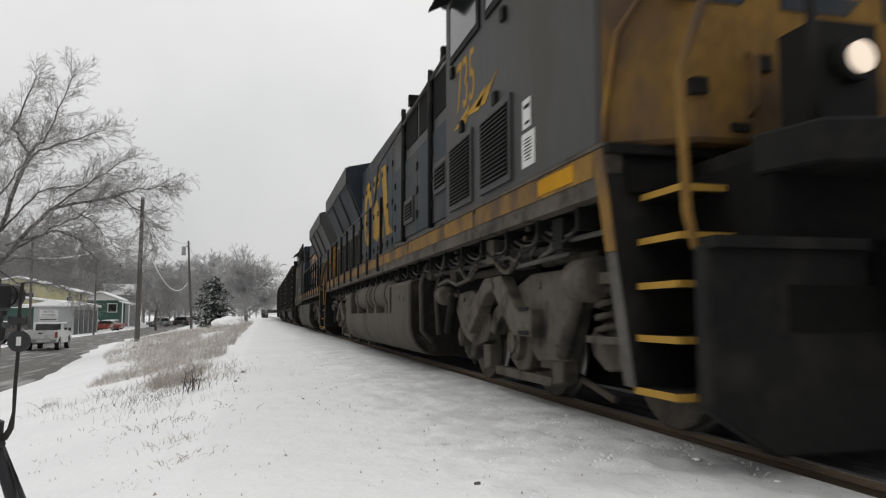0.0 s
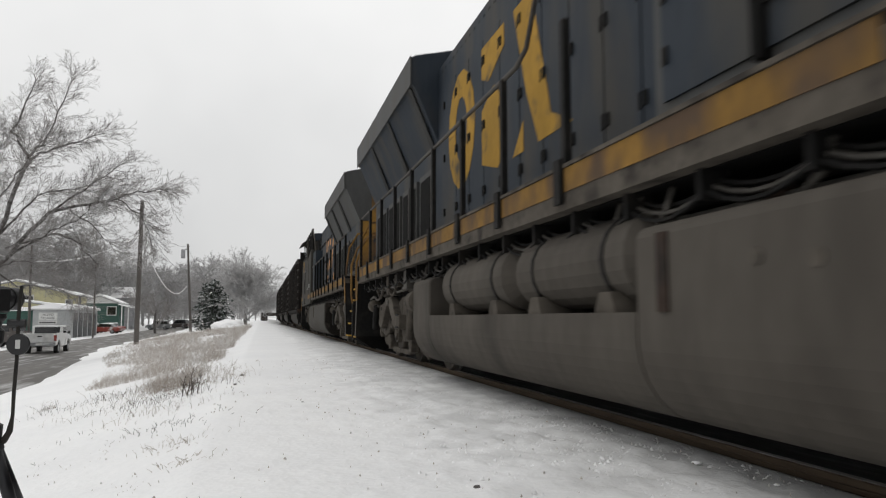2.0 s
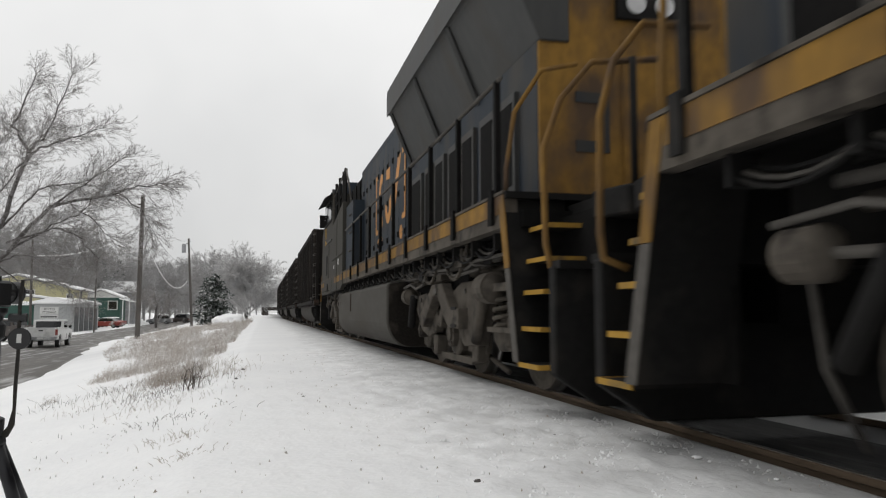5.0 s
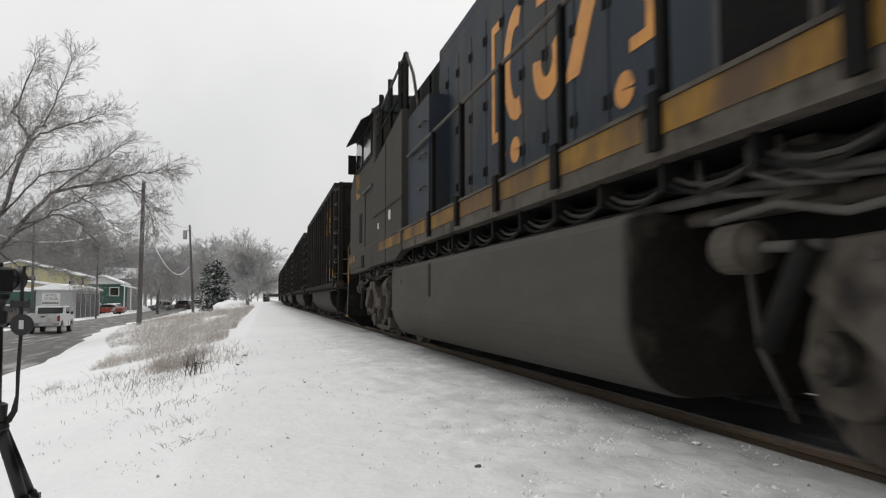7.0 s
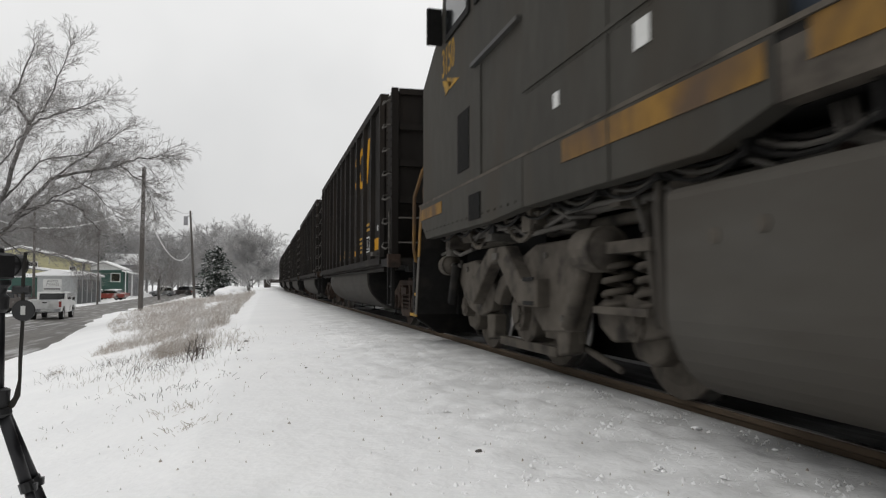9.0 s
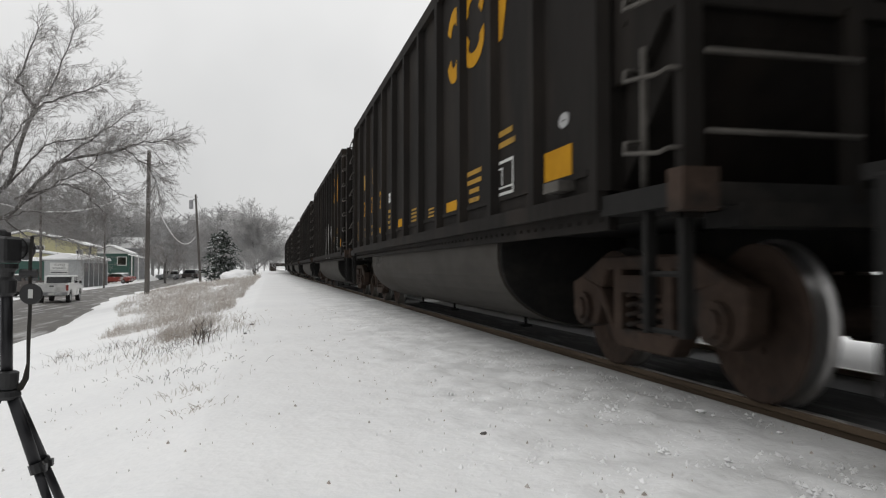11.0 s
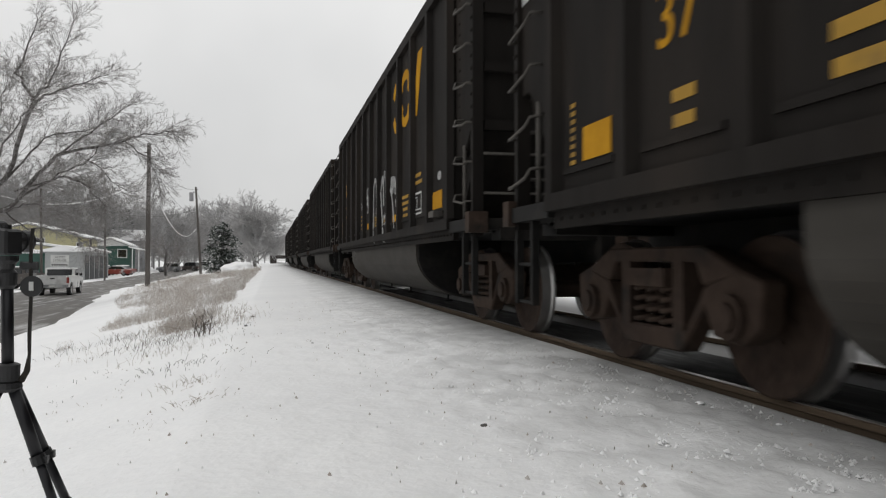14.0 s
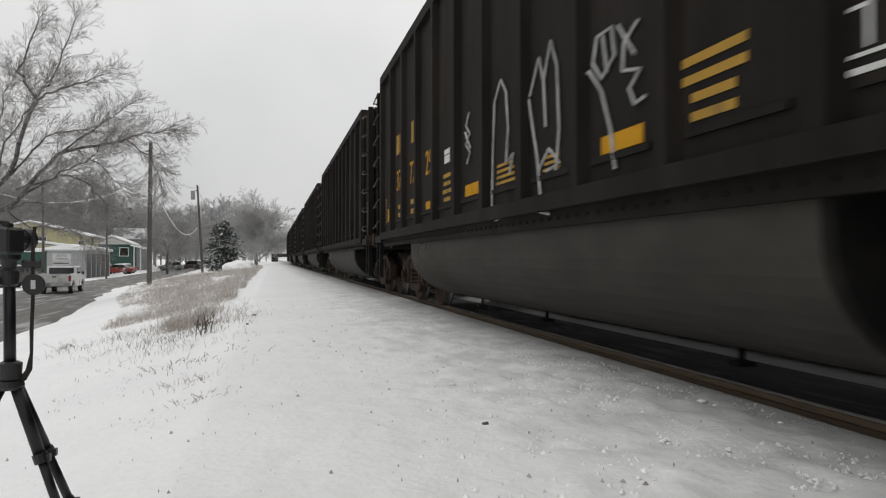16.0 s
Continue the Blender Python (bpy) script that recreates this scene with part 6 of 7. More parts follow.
for i, (x, y, n, h, sp) in enumerate(((-1.72, 7.5, 8, 0.10, 0.22), (-1.18, 5.9, 8, 0.08, 0.16), (-0.63, 4.2, 12, 0.07, 0.08), (-0.75, 6.8, 30, 0.13, 0.22), (-0.41, 4.7, 26, 0.09, 0.09), (-0.55, 5.6, 34, 0.12, 0.13), (-1.16, 9.7, 60, 0.22, 0.35),
                                      (-0.39, 8.4, 20, 0.08, 0.14), (-0.74, 4.6, 8, 0.06, 0.10), (-1.56, 6.3, 5, 0.08, 0.12), (-1.7, 10.0, 34, 0.2, 0.35), (-0.95, 8.2, 40, 0.17, 0.25), (-2.2, 12.0, 50, 0.25, 0.45), (-1.4, 11.6, 70, 0.3, 0.45), (-0.7, 10.8, 60, 0.26, 0.28), (-0.25, 4.2, 4, 0.04, 0.06), (-0.9, 3.6, 6, 0.05, 0.1), (-1.0, 12.6, 60, 0.32, 0.3))):
    tuft(x, y, int(n * 2.3), h * 0.72, sp * 1.1, 200 + i, STALK if i % 3 else DARKSTALK)


def dark_weed():
    rnd = random.Random(5)
    bm = bmesh.new()
    z = ground_z(-0.82, 9.6) - 0.04
    for k in range(7):
        grow(bm, (-0.82 + rnd.gauss(0, 0.04), 9.6 + rnd.gauss(0, 0.04), z), (rnd.gauss(0, 0.2), rnd.gauss(0, 0.2), 1), rnd.uniform(0.18, 0.32), 0.007, 2, rnd, 0, 0.003, (0, 0, 8))
    tagged(new("dead_weed", finish(bm, "dead_weed", DARKSTALK)), "dark dead weed standing in the snow", "weed")


dark_weed()


def pebble(name, x, y, r, seed, mat, label, cat, flat=0.6):
    rnd = random.Random(seed)
    bm = bmesh.new()
    bmesh.ops.create_icosphere(bm, subdivisions=2, radius=r)
    for v in bm.verts:
        v.co *= 1 + 0.3 * noise.noise(v.co * (1.6 / r) + Vector((seed, 0, 0)))
        v.co.z *= flat
    tagged(new(name, finish(bm, name, mat, smooth=True)), label, cat, group=cat + "s on the snow").matrix_basis = pose(x, y, ground_z(x, y) + r * flat * 0.25)


for i, (x, y, r) in enumerate(((1.01, 3.40, 0.018), (1.68, 3.5, 0.010), (-0.25, 11.0, 0.03), (1.25, 5.3, 0.012), (0.4, 7.2, 0.014), (-0.3, 9.6, 0.02), (1.9, 4.6, 0.012))):
    pebble("stone", x, y, r, i, STONE, "small dark stone lying on the snow", "stone")
for i, (x, y, r) in enumerate(((2.39, 3.72, 0.028), (2.46, 3.15, 0.016), (2.5, 4.6, 0.014), (2.42, 5.6, 0.016), (1.7, 2.9, 0.014))):
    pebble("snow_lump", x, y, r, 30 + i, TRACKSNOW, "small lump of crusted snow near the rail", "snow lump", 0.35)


def snow_mound():
    bm = bmesh.new()
    bmesh.ops.create_icosphere(bm, subdivisions=4, radius=1)
    for v in bm.verts:
        k = 1 + 0.25 * noise.noise(v.co * 1.7)
        v.co = Vector((v.co.x * 2.0 * k, v.co.y * 4.0 * k, v.co.z * 0.95 * k))
    tagged(new("snow_mound", finish(bm, "snow_mound", SNOW, smooth=True)), "ploughed mound of snow beside the track", "snow mound").matrix_basis = pose(-3.6, 90, -0.35)


snow_mound()


def snow_crust():
    """Crumbs and flakes of crusted snow along the trodden strip by the rail."""
    rnd = random.Random(61)
    verts, faces = [], []
    for _ in range(5200):
        y = 2.2 + 15 * rnd.random() ** 1.6
        x = 2.66 - 2.6 * abs(rnd.gauss(0, 0.42))
        if x < -0.4 or noise.noise((x * 1.6, y * 0.9, 11)) < -0.12:
            continue
        r = rnd.uniform(0.003, 0.011) * (1 + 0.05 * y)
        z = ground_z(x, y) + 0.004 * noise.noise((x * 2.1, y * 1.5, 0))
        n, b = 5, len(verts)
        a0 = rnd.uniform(0, 6.28)
        k = rnd.uniform(1.0, 2.6)
        for j in range(n):
            a = a0 + 2 * math.pi * j / n
            verts.append((x + r * rnd.uniform(0.7, 1.2) * math.cos(a), y + r * k * rnd.uniform(0.7, 1.2) * math.sin(a), z - 0.006))
        verts.append((x + rnd.gauss(0, r * 0.2), y, z + r * rnd.uniform(0.5, 0.9)))
        faces += [(b + j, b + (j + 1) % n, b + n) for j in range(n)]
    me = bpy.data.meshes.new("snow_crust")
    me.from_pydata(verts, [], faces)
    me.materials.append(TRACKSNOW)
    tagged(new("snow_crust", me), "crumbs of crusted snow beside the rail", "snow", kind="stuff")


snow_crust()


def snow_specks():
    """Tiny dark grains and bits of stalk scattered over the snow."""
    rnd = random.Random(71)
    verts, faces = [], []
    for _ in range(420):
        y = 2.1 + 13 * rnd.random() ** 1.5
        x = rnd.uniform(-1.6, 2.6)
        r = rnd.uniform(0.0015, 0.0036) * (1 + 0.07 * y)
        z, a, k, b = ground_z(x, y) + 0.010, rnd.uniform(0, 3.14), rnd.uniform(1, 3.5), len(verts)
        ux, uy = math.cos(a) * r * k, math.sin(a) * r * k
        verts += [(x - ux, y - uy, z - 0.012), (x + uy / k, y - ux / k, z - 0.012), (x + ux, y + uy, z - 0.010), (x - uy / k, y + ux / k, z - 0.012), (x, y, z + r)]
        faces += [(b + j, b + (j + 1) % 4, b + 4) for j in range(4)]
    me = bpy.data.meshes.new("snow_specks")
    me.from_pydata(verts, [], faces)
    me.materials.append(STALK)
    tagged(new("snow_specks", me), "tiny bits of stalk and grit on the snow", "grit", kind="stuff")


snow_specks()


# ---------------------------------------------------------------- poles and wires
def utility_pole(x, y, top, r, lean, label, can=False):
    z = ground_z(x, y)
    p = thing("utility_pole", label, "utility pole", group="poles along the road", at=pose(x, y, z))
    part("shaft", tube(bmesh.new(), [(0, 0, -0.3), (lean * 0.5, 0, (top - z) * 0.5), (lean, 0, top - z)], r, 10, r * 0.7), POLEWOOD, p)
    h = top - z
    part("bracket", boxes((lean - 0.3, lean + 0.05, -0.05, 0.05, h - 0.75, h - 0.65)), POLEWOOD, p)
    for zz in (0.3, 2.6, 3.0):
        part("insulator", disc(bmesh.new(), (lean * 0.9 + 0.16, 0), 0.05, "z", h - zz - 0.12, h - zz, 8), GREYWALL, p)
    if can:
        part("transformer", disc(bmesh.new(), (lean - 0.55, 0), 0.27, "z", h - 1.9, h - 0.75, 14), GREYWALL, p, "grey transformer can")
    return Vector((x + lean, y, top))


T1 = utility_pole(-8.75, 57, 9.4, 0.19, 0.05, "tall weathered timber utility pole beside the road")
T2 = utility_pole(-8.9, 101, 10.5, 0.18, -0.7, "leaning timber utility pole with a transformer", True)
T3 = utility_pole(-12.5, 190, 11.5, 0.18, 0.1, "far timber utility pole beside the road")
T4 = utility_pole(-17.2, 62, 6.4, 0.11, -0.1, "slender timber pole by the storage building")
T5 = utility_pole(-17.4, 85, 7.1, 0.10, 0.05, "slender timber pole by the red vehicles")


def wire(a, b, sag, r, mat, label="slack overhead cable between poles"):
    bm = tube(bmesh.new(), [Vector(a).lerp(Vector(b), i / 20) - Vector((0, 0, sag * (1 - (2 * i / 20 - 1) ** 2))) for i in range(21)], r, 4)
    tagged(new("overhead_cable", finish(bm, "overhead_cable", mat)), label, "cable", group="overhead cables")


D = Vector
wire(T1 - D((0, 0, 1.3)), T2 - D((0, 0, 0.3)), 0.7, 0.014, WIRE)
wire(T1 - D((0, 0, 1.2)), T2 - D((0, 0, 3.4)), 1.2, 0.02, WIRE)
wire(T1 - D((0, 0, 2.6)), T2 - D((0, 0, 5.6)), 2.3, 0.04, ICEWIRE, "iced cable sagging between the poles")
wire(T2 - D((0, 0, 0.5)), T3 - D((0, 0, 0.5)), 1.2, 0.02, WIRE)
wire(T1 - D((0, 0, 2.45)), D((-18.4, 44.4, 6.33)), 2.29, 0.04, ICEWIRE, "iced service cable sagging from the pole")
wire(T1 - D((0, 0, 2.3)), T5 - D((0, 0, 0.6)), 0.9, 0.014, WIRE)
wire(T4 - D((0, 0, 0.3)), T5 - D((0, 0, 0.4)), 0.5, 0.014, WIRE)
wire(T5 - D((0, 0, 0.9)), T2 - D((0, 0, 3.0)), 0.8, 0.014, WIRE)


# ---------------------------------------------------------------- buildings
def gable(bm, x0, x1, y0, y1, ze, zr, over, t, ridge="y"):
    """A two-sided roof slab; ridge: the axis along which it runs."""
    if ridge == "y":
        xm = (x0 + x1) / 2
        k = (zr - ze) / (xm - x0)
        prism(bm, [(x0 - over, ze - over * k), (xm, zr), (x1 + over, ze - over * k), (x1 + over, ze - over * k + t), (xm, zr + t), (x0 - over, ze - over * k + t)], "y", y0 - over, y1 + over)
    else:
        ym = (y0 + y1) / 2
        k = (zr - ze) / (ym - y0)
        prism(bm, [(y0 - over, ze - over * k), (ym, zr), (y1 + over, ze - over * k), (y1 + over, ze - over * k + t), (ym, zr + t), (y0 - over, ze - over * k + t)], "x", x0 - over, x1 + over)
    return bm


def house(x0, x1, y0, y1, ze, zr, ridge, wallmat, label, windows, cap=None):
    zg = min(ground_z(x, y) for x in (x0, x1) for y in (y0, y1)) - 0.05
    h = thing("house", label, "house", group="houses along the road")
    bm = bmesh.new()
    if ridge == "y":
        prism(bm, [(x0, zg), (x0, ze), ((x0 + x1) / 2, zr), (x1, ze), (x1, zg)], "y", y0, y1)
    else:
        prism(bm, [(y0, zg), (y0, ze), ((y0 + y1) / 2, zr), (y1, ze), (y1, zg)], "x", x0, x1)
    part("wall", bm, wallmat, h)
    part("roof", gable(bmesh.new(), x0, x1, y0, y1, ze, zr, 0.6, 0.12, ridge), GREYWALL, h)
    part("roof_snow", gable(bmesh.new(), x0, x1, y0, y1, ze + 0.13, zr + 0.13, 0.56, 0.22, ridge), SNOW, h, "snow lying on the roof")
    for face, a, z, w, hh in windows:           # face y: on the front at y0; x: on the side at x1
        if face == "y":
            f = part("window", boxes((a - w / 2, a + w / 2, y0 - 0.08, y0 + 0.02, z, z + hh)), TRIM, h)
            part("pane", boxes((a - w / 2 + 0.12, a + w / 2 - 0.12, y0 - 0.1, y0 - 0.08, z + 0.12, z + hh - 0.12)), GLASS, f)
        else:
            f = part("window", boxes((x1 - 0.02, x1 + 0.08, a - w / 2, a + w / 2, z, z + hh)), TRIM, h)
            part("pane", boxes((x1 + 0.08, x1 + 0.1, a - w / 2 + 0.12, a + w / 2 - 0.12, z + 0.12, z + hh - 0.12)), GLASS, f)
    return h


yellow = house(-40.4, -25.4, 112, 119, 3.95, 5.85, "y", YELLOWWALL, "two-storey pale yellow house with snowy gable roof", (("y", -26.2, 2.2, 0.9, 1.2), ("x", 114.5, 2.6, 1.3, 1.4), ("y", -31.4, 2.7, 1.5, 1.3)))
house(-37.5, -23.2, 105, 108.5, 1.9, 2.9, "y", YELLOWWALL, "low pale yellow annexe with a snowy roof", (("y", -30, 0.0, 1.5, 1.2),))
green = house(-28.8, -22.8, 130, 135, 3.2, 4.35, "y", GREENWALL, "dark green house with white snowy gable roof", (("y", -23.9, 1.2, 1.5, 1.5), ("y", -27.0, 1.2, 1.5, 1.5)))
part("gable_trim", prism(bmesh.new(), [(-28.8, 3.2), (-25.8, 4.32), (-22.8, 3.2)], "y", 129.9, 129.98), TRIM, green, "white gable boards")
part("porch_roof", prism(bmesh.new(), [(-22.8, 2.95), (-20.9, 2.5), (-20.9, 2.7), (-22.8, 3.15)], "y", 129.0, 134.5), SNOW, green)
part("porch_post", boxes((-22.3, -22.15, 129.2, 129.35, -1.3, 2.8)), TRIM, green)
part("porch_post", boxes((-21.3, -21.15, 129.2, 129.35, -1.3, 2.5)), TRIM, green)
house(-29.6, -23.9, 150, 158, 4.7, 6.5, "x", GREYWALL, "grey house with a broad snow-covered roof", (("x", 153, 2.6, 1.3, 1.5),))


def storage_building():
    x0, x1, y0, y1 = -24.1, -20.25, 88, 101
    zg, ze = ground_z(-22, 92) - 0.05, 1.72
    b = thing("storage_building", "grey metal storage building with roll doors and sign", "storage building")
    part("wall", boxes((x0, x1, y0, y1, zg, ze)), METALWALL, b)
    part("roof_edge", boxes((x0 - 0.3, x1 + 0.35, y0 - 0.3, y1 + 0.3, ze, ze + 0.12)), TRIM, b)
    part("roof_snow", prism(bmesh.new(), [(x0 - 0.25, ze + 0.12), (x1 + 0.3, ze + 0.12), (x1 + 0.28, ze + 0.28), ((x0 + x1) / 2, ze + 0.75), (x0 - 0.2, ze + 0.28)], "y", y0 - 0.25, y1 + 0.25), SNOW, b, "snow lying on the flat roof")
    for k in range(36):
        x = x0 + 0.1 + 0.2 * k
        if x < x1 - 0.05:
            part("rib", boxes((x - 0.03, x + 0.03, y0 - 0.035, y0, zg, ze)), METALWALL, b)
    for k in range(5):
        y = y0 + 0.9 + 2.4 * k
        d = part("roll_door", boxes((x1, x1 + 0.03, y, y + 1.8, zg + 0.05, ze - 0.35)), DARKDOOR, b, "dark roll-up door")
        for j in range(8):
            part("slat", boxes((x1 + 0.03, x1 + 0.05, y + 0.03, y + 1.77, zg + 0.1 + 0.3 * j, zg + 0.3 + 0.3 * j)), DARKDOOR, d)
    sign = part("sign", boxes((-23.5, -21.65, y0 - 0.09, y0 - 0.04, 0.55, 1.38)), WHITE, b, "white sign with dark lettering")
    for text, z in (("AUTO", 1.02), ("STORAGE", 0.66)):
        me = words(text, 0.36)
        me.materials.clear()
        me.materials.append(BLACK)
        w = max(v.co.x for v in me.vertices)
        me.transform(Matrix.Diagonal((1.1 if w < 1.2 else 0.85, 1, 1, 1)))
        w = max(v.co.x for v in me.vertices)
        part("lettering", me, None, sign, at=Matrix.Translation((-22.575 - w / 2, y0 - 0.093, z)) @ pose(0, 0, 0, 90))
    low = part("sign", boxes((-23.5, -21.65, y0 - 0.09, y0 - 0.04, 0.12, 0.48)), WHITE, b)
    bm = bmesh.new()
    for k in range(7):
        box(bm, -23.4 + 0.235 * k, -23.22 + 0.235 * k, y0 - 0.097, y0 - 0.09, 0.22, 0.38)
    part("lettering", bm, BLACK, low, "dark bars of lettering")
    part("side_wing", boxes((-29.5, x0, y0 + 0.6, y1, zg, ze - 0.15)), GREENWALL, b, "dark green side wing")
    part("wing_roof", prism(bmesh.new(), [(-29.8, ze - 0.15), (x0 - 0.3, ze - 0.15), (x0 - 0.3, ze + 0.1), (-26.8, ze + 0.35), (-29.8, ze + 0.1)], "y", y0 + 0.3, y1), SNOW, b, "snow lying on the wing")


storage_building()


# ---------------------------------------------------------------- vehicles
def tyres(v, xs, ys, r):
    for y in ys:
        for s in (-1, 1):
            w = part("wheel", disc(bmesh.new(), (y, r), r, "x", s * xs, s * (xs - 0.22), 22), TYRE, v)
            part("rim", disc(bmesh.new(), (y, r), r * 0.6, "x", s * (xs + 0.005), s * (xs - 0.03), 14), CARGREY, w)


def pickup(x, y, turn, paint, label):
    """A pickup truck seen from behind, tail at -y."""
    v = thing("pickup_truck", label, "pickup truck", group="parked vehicles", at=pose(x, y, ground_z(x, y) + (0.05 if -16.5 < x < -9 else 0), 0, 0, turn))
    w = 0.90
    prof = [(-2.5, 0.55), (-2.5, 1.12), (-0.35, 1.14), (1.55, 1.10), (2.45, 1.0), (2.5, 0.55), (2.15, 0.45), (1.95, 0.75), (1.55, 0.85), (1.2, 0.72), (1.1, 0.42), (-1.1, 0.42), (-1.2, 0.72), (-1.55, 0.85), (-1.95, 0.75), (-2.1, 0.5)]
    part("body", prism(bmesh.new(), prof, "x", -w, w), paint, v, bevel=0.02)
    part("bed", boxes((-w + 0.1, w - 0.1, -2.4, -0.45, 1.125, 1.15)), SNOW, v, "bed floor with snow")
    for s in (-1, 1):
        part("bed_rail", boxes(tuple(sorted((s * (w - 0.1), s * w))) + (-2.5, -0.4, 1.12, 1.24)), paint, v, bevel=0.015)
    part("cabin", prism(bmesh.new(), [(-0.4, 1.12), (-0.28, 1.66), (0.95, 1.68), (1.6, 1.10)], "x", -w + 0.06, w - 0.06), paint, v, bevel=0.04)
    part("rear_window", prism(bmesh.new(), [(-0.40, 1.20), (-0.31, 1.58), (-0.33, 1.58), (-0.42, 1.20)], "x", -w + 0.2, w - 0.2), GLASS, v)
    for s in (-1, 1):
        for a, b in ((-0.2, 0.42), (0.48, 1.25)):
            part("side_window", prism(bmesh.new(), [(a, 1.20), (a + 0.02, 1.58), (min(b, 0.98), 1.58), (b, 1.20)], "x", s * (w - 0.065), s * (w - 0.045)), GLASS, v)
        part("tail_lamp", boxes(tuple(sorted((s * (w - 0.13), s * (w + 0.005)))) + (-2.52, -2.42, 0.78, 1.12)), REDLENS, v)
        part("mirror", boxes(tuple(sorted((s * w, s * (w + 0.16)))) + (1.05, 1.12, 1.16, 1.32)), BLACK, v, bevel=0.02)
    part("tailgate", boxes((-w + 0.16, w - 0.16, -2.52, -2.5, 0.72, 1.2)), paint, v, bevel=0.012)
    part("tailgate_handle", boxes((-0.12, 0.12, -2.535, -2.52, 1.02, 1.09)), BLACK, v)
    part("bumper", boxes((-w + 0.02, w - 0.02, -2.66, -2.5, 0.50, 0.68)), CARGREY, v, bevel=0.03)
    part("plate", boxes((-0.16, 0.16, -2.668, -2.66, 0.54, 0.66)), WHITE, v)
    tyres(v, w - 0.02, (-1.57, 1.58), 0.35)


def saloon(x, y, turn, paint, label, tall=0.0):
    v = thing("car", label, "car", group="parked vehicles", at=pose(x, y, ground_z(x, y), 0, 0, turn))
    prof = [(-2.2, 0.4), (-2.25, 0.85 + tall * 0.5), (-1.5, 0.95 + tall * 0.3), (1.0, 0.95 + tall * 0.2), (2.1, 0.78 + tall * 0.2), (2.2, 0.4), (1.75, 0.32), (1.0, 0.3), (-1.0, 0.3), (-1.8, 0.32)]
    part("body", prism(bmesh.new(), prof, "x", -0.86, 0.86), paint, v, bevel=0.05)
    part("cabin", prism(bmesh.new(), [(-1.9 if tall else -1.5, 0.93), (-1.6 if tall else -0.9, 1.38 + tall), (0.3, 1.40 + tall), (1.1, 0.93)], "x", -0.74, 0.74), GLASS, v, bevel=0.05)
    part("roof", prism(bmesh.new(), [(-1.6 if tall else -0.95, 1.36 + tall), (-1.5 if tall else -0.8, 1.46 + tall), (0.2, 1.47 + tall), (0.35, 1.38 + tall)], "x", -0.72, 0.72), SNOW, v, "snow on the roof")
    for s in (-1, 1):
        part("tail_lamp", boxes(tuple(sorted((s * 0.6, s * 0.85))) + (-2.27, -2.2, 0.66, 0.82)), REDLENS, v)
    tyres(v, 0.86, (-1.35, 1.35), 0.32)


pickup(-12.9, 50.5, 4, CARWHITE, "white pickup truck parked on the slushy road edge")
pickup(-17.9, 61, 70, CARDARK, "dark brown pickup truck parked by the storage building")
saloon(-24.2, 116, 75, CARRED, "dull red car parked in the snowy yard")
saloon(-22.3, 120, 60, CARRED, "dull red car with snow parked near the houses")
saloon(-21.4, 112, 80, CARRED, "low red car under patches of snow")
saloon(-18.5, 145, 85, CARGREY, "grey car parked beside the road", 0.3)
saloon(-16.4, 160, 70, CARDARK, "dark van parked beside the road", 0.45)
saloon(-14.6, 170, 60, CARWHITE, "white van with snow on its roof", 0.5)
saloon(-22.8, 70, 80, CARGREY, "grey car parked behind the pickup", 0.2)


def far_bridge():
    b = thing("road_bridge", "dark low bridge crossing behind the trees", "bridge")
    part("deck", boxes((-0.1, 9.0, 205, 212, 1.3, 2.2)), TIE, b)
    part("abutment", boxes((0.0, 1.6, 205.6, 211, -1.6, 1.3)), TIE, b)


far_bridge()


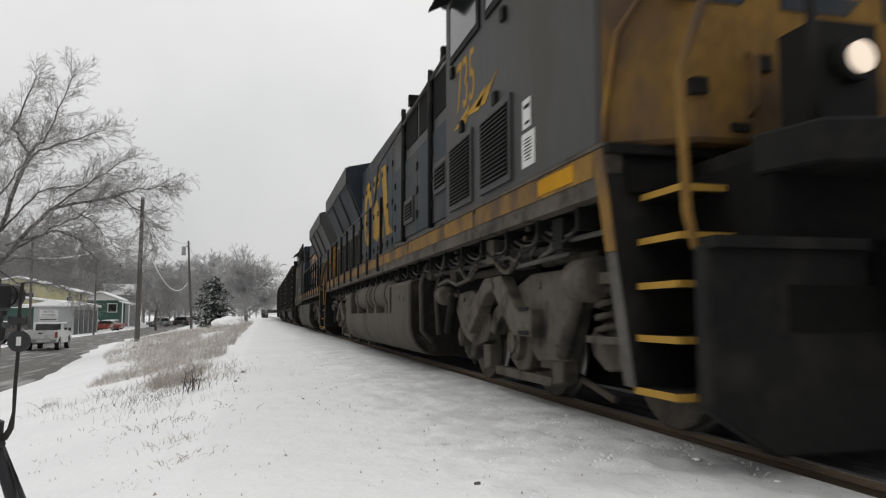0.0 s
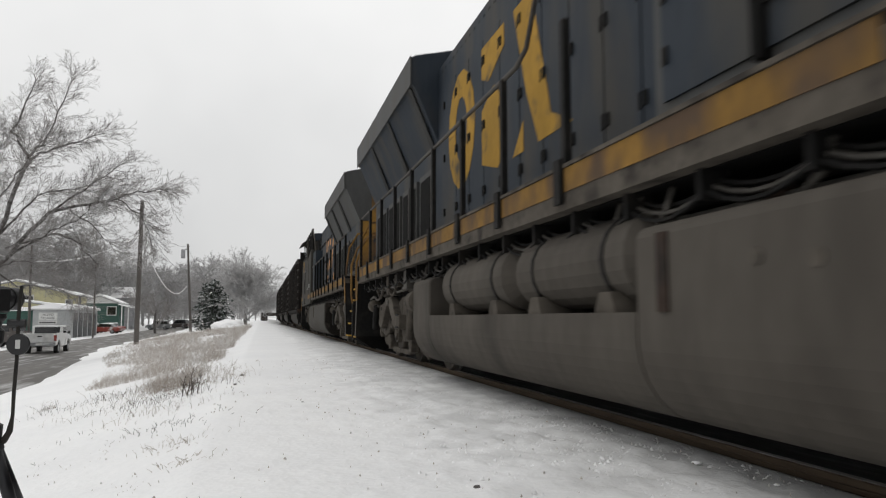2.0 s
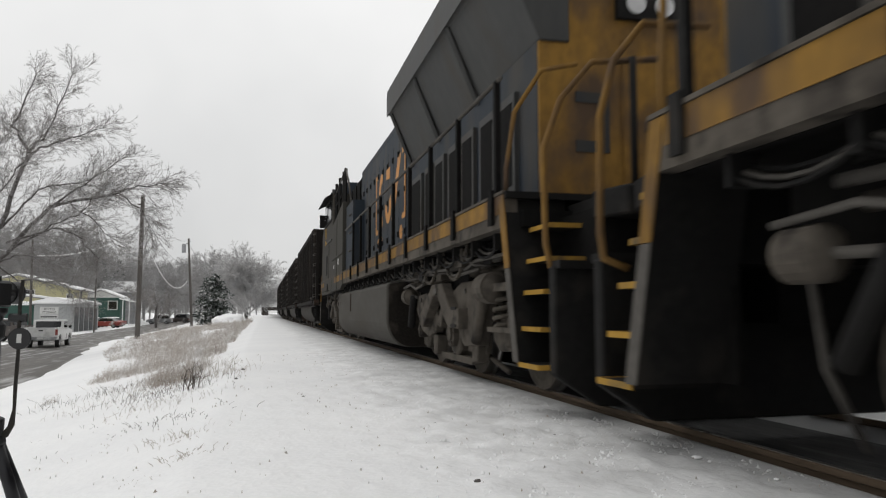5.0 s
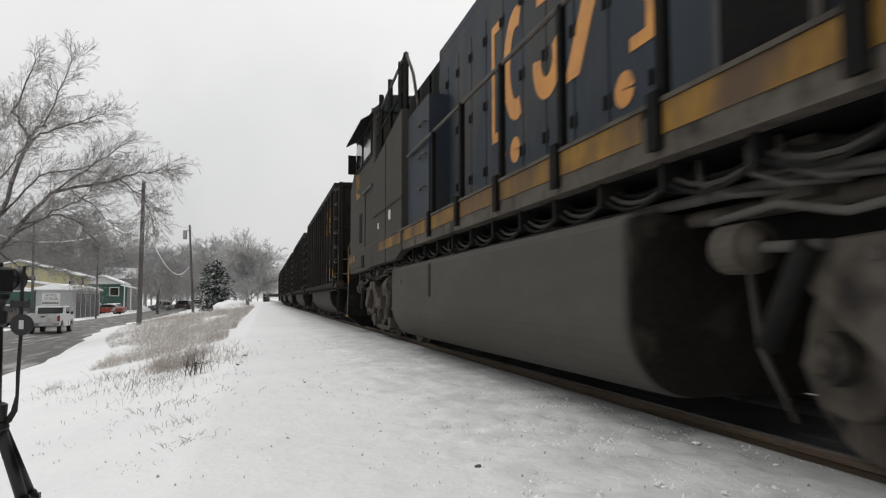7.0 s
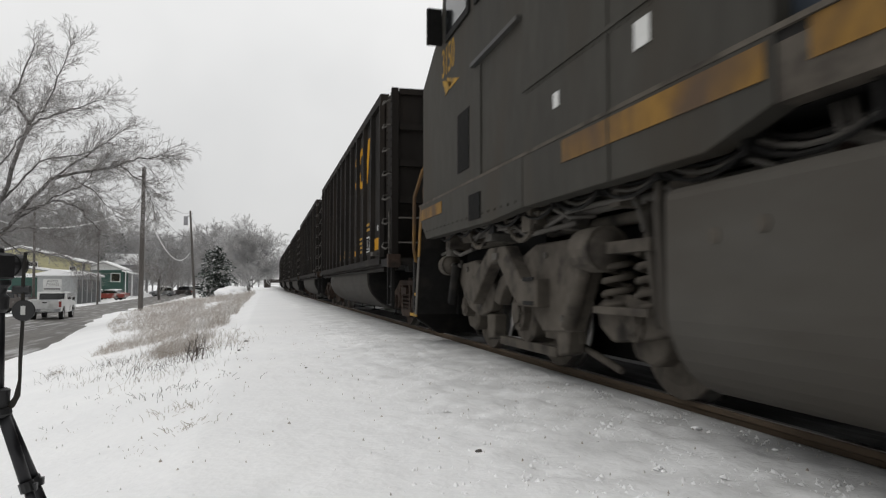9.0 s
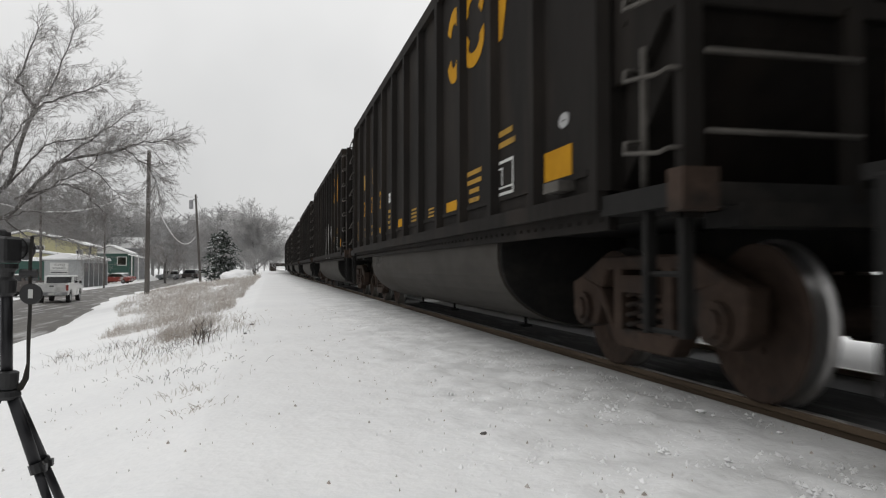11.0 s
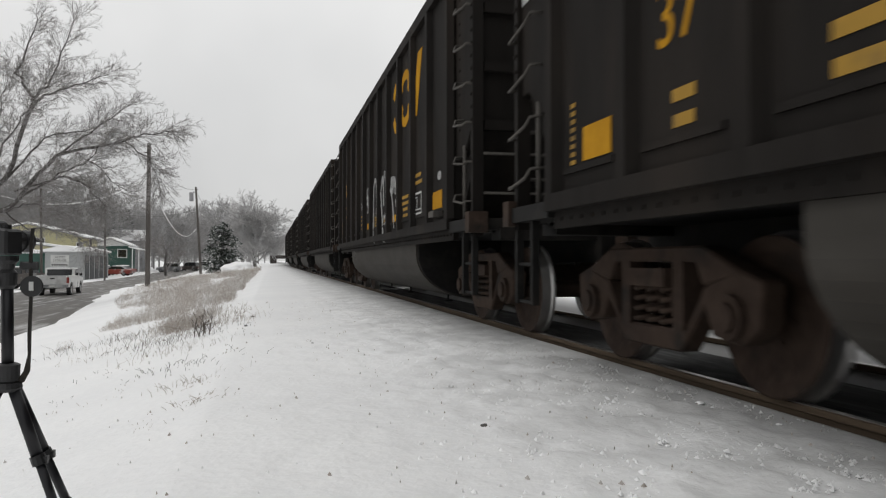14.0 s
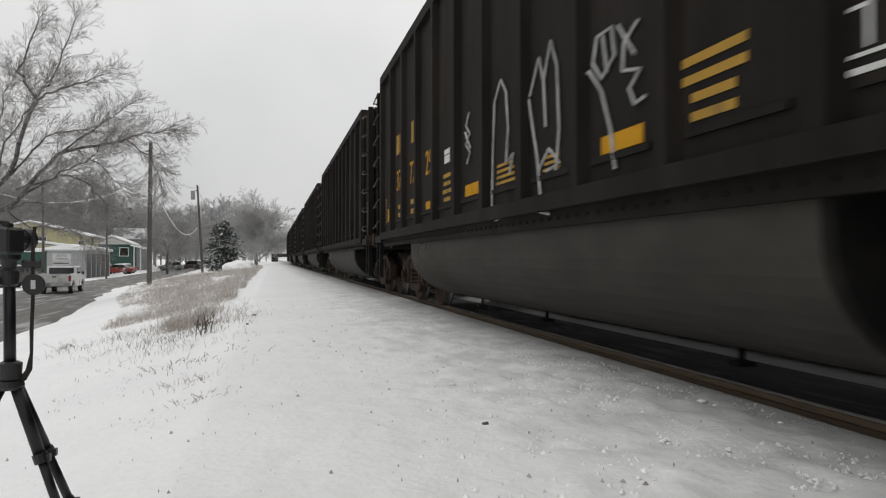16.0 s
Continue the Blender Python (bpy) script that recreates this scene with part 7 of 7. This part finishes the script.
# ---------------------------------------------------------------- second camera on its tripod
def tripod():
    t = thing("tripod", "black photo tripod standing in the snow", "tripod")
    ax, ay = -0.722, 2.30
    part("column", tube(bmesh.new(), [(ax, ay, 0.40), (ax - 0.005, ay, 0.74)], 0.016, 14), BLACKTUBE, t, smooth=True)
    part("collar", lathe_z(ax, ay, [(0.425, 0.02), (0.43, 0.029), (0.475, 0.031), (0.48, 0.022)]), BLACKPLASTIC, t)
    part("collar", lathe_z(ax, ay, [(0.40, 0.03), (0.41, 0.037), (0.425, 0.034), (0.43, 0.02)]), BLACKPLASTIC, t)
    part("head", lathe_z(ax - 0.005, ay, [(0.69, 0.016), (0.70, 0.025), (0.735, 0.027), (0.745, 0.018), (0.76, 0.022), (0.77, 0.03), (0.783, 0.03)]), BLACKPLASTIC, t)
    part("knob", disc(bmesh.new(), (ay, 0.755), 0.013, "x", ax + 0.03, ax + 0.075, 10), BLACKPLASTIC, t)
    part("pan_handle", tube(bmesh.new(), [(ax - 0.03, ay - 0.02, 0.72), (ax - 0.04, ay - 0.06, 0.50)], 0.011, 8), BLACKTUBE, t)
    for (ex, ey) in ((-0.53, 2.26), (-0.53, 2.40), (-1.05, 2.34)):
        g = ground_z(ex, ey)
        a, b = Vector((ax + (ex - ax) * 0.06, ay + (ey - ay) * 0.06, 0.42)), Vector((ex, ey, g - 0.01))
        leg = part("leg", tube(bmesh.new(), [a, a.lerp(b, 0.42)], 0.0165, 12), BLACKTUBE, t, smooth=True)
        part("lower_tube", tube(bmesh.new(), [a.lerp(b, 0.40), a.lerp(b, 0.72)], 0.0125, 10), BLACKTUBE, leg, smooth=True)
        part("lower_tube", tube(bmesh.new(), [a.lerp(b, 0.70), b], 0.0095, 10), BLACKTUBE, leg, smooth=True)
        for k in (0.41, 0.71):
            part("clamp", tube(bmesh.new(), [a.lerp(b, k - 0.025), a.lerp(b, k + 0.025)], 0.0205 - 0.005 * (k > 0.5), 10), BLACKPLASTIC, leg)
            c = a.lerp(b, k)
            part("clamp_lever", boxes((c.x + 0.010, c.x + 0.025, c.y - 0.010, c.y + 0.010, c.z - 0.010, c.z + 0.010)), BLACKPLASTIC, leg, bevel=0.004)


def lathe_z(x, y, prof, n=18):
    bm = bmesh.new()
    rings = [[bm.verts.new((x + r * math.cos(2 * math.pi * i / n), y + r * math.sin(2 * math.pi * i / n), z)) for i in range(n)] for z, r in prof]
    for a, b in zip(rings, rings[1:]):
        for i in range(n):
            bm.faces.new((a[i], a[(i + 1) % n], b[(i + 1) % n], b[i]))
    bm.faces.new(rings[0])
    bm.faces.new(rings[-1])
    bmesh.ops.recalc_face_normals(bm, faces=bm.faces)
    return bm


tripod()


def photo_camera():
    c = thing("photo_camera", "black photo camera with a hanging strap and lens cap", "camera", at=pose(-0.766, 2.30, 0.785, 0, 0, -24))
    part("body", prism(bmesh.new(), [(-0.072, 0), (-0.072, 0.07), (-0.03, 0.078), (-0.02, 0.098), (0.02, 0.098), (0.03, 0.078), (0.072, 0.072), (0.072, 0)], "y", -0.03, 0.035), BLACKPLASTIC, c, bevel=0.006)
    part("screen", boxes((-0.05, 0.025, -0.034, -0.03, 0.012, 0.06)), GLASS, c)
    part("eyepiece", boxes((-0.016, 0.016, -0.045, -0.03, 0.070, 0.092)), BLACKPLASTIC, c, bevel=0.004)
    part("lens", lathe(0, 0.042, [(0.03, 0.031), (0.05, 0.032), (0.05, 0.028), (0.10, 0.029), (0.10, 0.033), (0.13, 0.034), (0.13, 0.028)]), BLACKPLASTIC, c)
    for x in (-0.05, 0.045):
        part("dial", disc(bmesh.new(), (x, 0.0), 0.014, "z", 0.072, 0.086, 12), BLACKPLASTIC, c)
    s = thing("camera_strap", "black woven strap hanging from the camera", "strap")
    x0, y0 = -0.662, 2.30
    pts = [(x0, y0, 0.862), (x0 - 0.003, y0 - 0.005, 0.78), (x0 - 0.003, y0, 0.66), (x0 - 0.006, y0, 0.56), (x0 - 0.006, y0, 0.50), (x0 - 0.012, y0, 0.455), (x0 - 0.03, y0, 0.425), (x0 - 0.06, y0, 0.405), (x0 - 0.1, y0, 0.40), (x0 - 0.13, y0, 0.42)]
    bm = bmesh.new()
    rows = []
    for i, p in enumerate(pts):
        w = 0.004 if i < 3 else 0.007 + 0.004 * math.sin(i * 1.3)
        rows.append([bm.verts.new((p[0] + dx * w, p[1] + dy * 0.004, p[2])) for dx, dy in ((-1, -1), (1, -1), (1, 1), (-1, 1))])
    for a, b in zip(rows, rows[1:]):
        for i in range(4):
            bm.faces.new((a[i], a[(i + 1) % 4], b[(i + 1) % 4], b[i]))
    part("webbing", bm, STRAP, s)
    cap = thing("lens_cap", "round black lens cap hanging on a cord", "lens cap")
    part("disc", disc(bmesh.new(), (x0 + 0.002, 0.697), 0.030, "y", y0 - 0.016, y0 - 0.007, 24), BLACKPLASTIC, cap, bevel=0.002)
    part("cord", tube(bmesh.new(), [(x0, y0 - 0.012, 0.72), (x0, y0 - 0.006, 0.80), (x0, y0 - 0.004, 0.855)], 0.002, 5), STRAP, cap)
    part("grip", boxes((x0 - 0.004, x0 + 0.008, y0 - 0.018, y0 - 0.016, 0.685, 0.71)), WHITE, cap)


photo_camera()

# ---------------------------------------------------------------- what moves
def motions():
    turned = {v: turn for v, _, turn in MOVERS}
    for v, c, turn in MOVERS:
        walk(v, [(t * 0.5, track_pose(c - run(t * 0.5)) @ pose(0, 0, 0, 0, 0, turn)) for t in range(0, 33)])
    steps = [k / 9 for k in range(0, 145)]
    rolls = {}
    for r, turn in {(r, turned[v]) for _, _, r, v in WHEELS}:
        d = 1 if turn == 0 else -1
        rolls[r, turn] = [(t, d * math.degrees(run(t) / r)) for t in steps]
    for w, (x, y, z), r, v in WHEELS:
        walk(w, [(t, pose(x, y, z, a)) for t, a in rolls[r, turned[v]]])


motions()
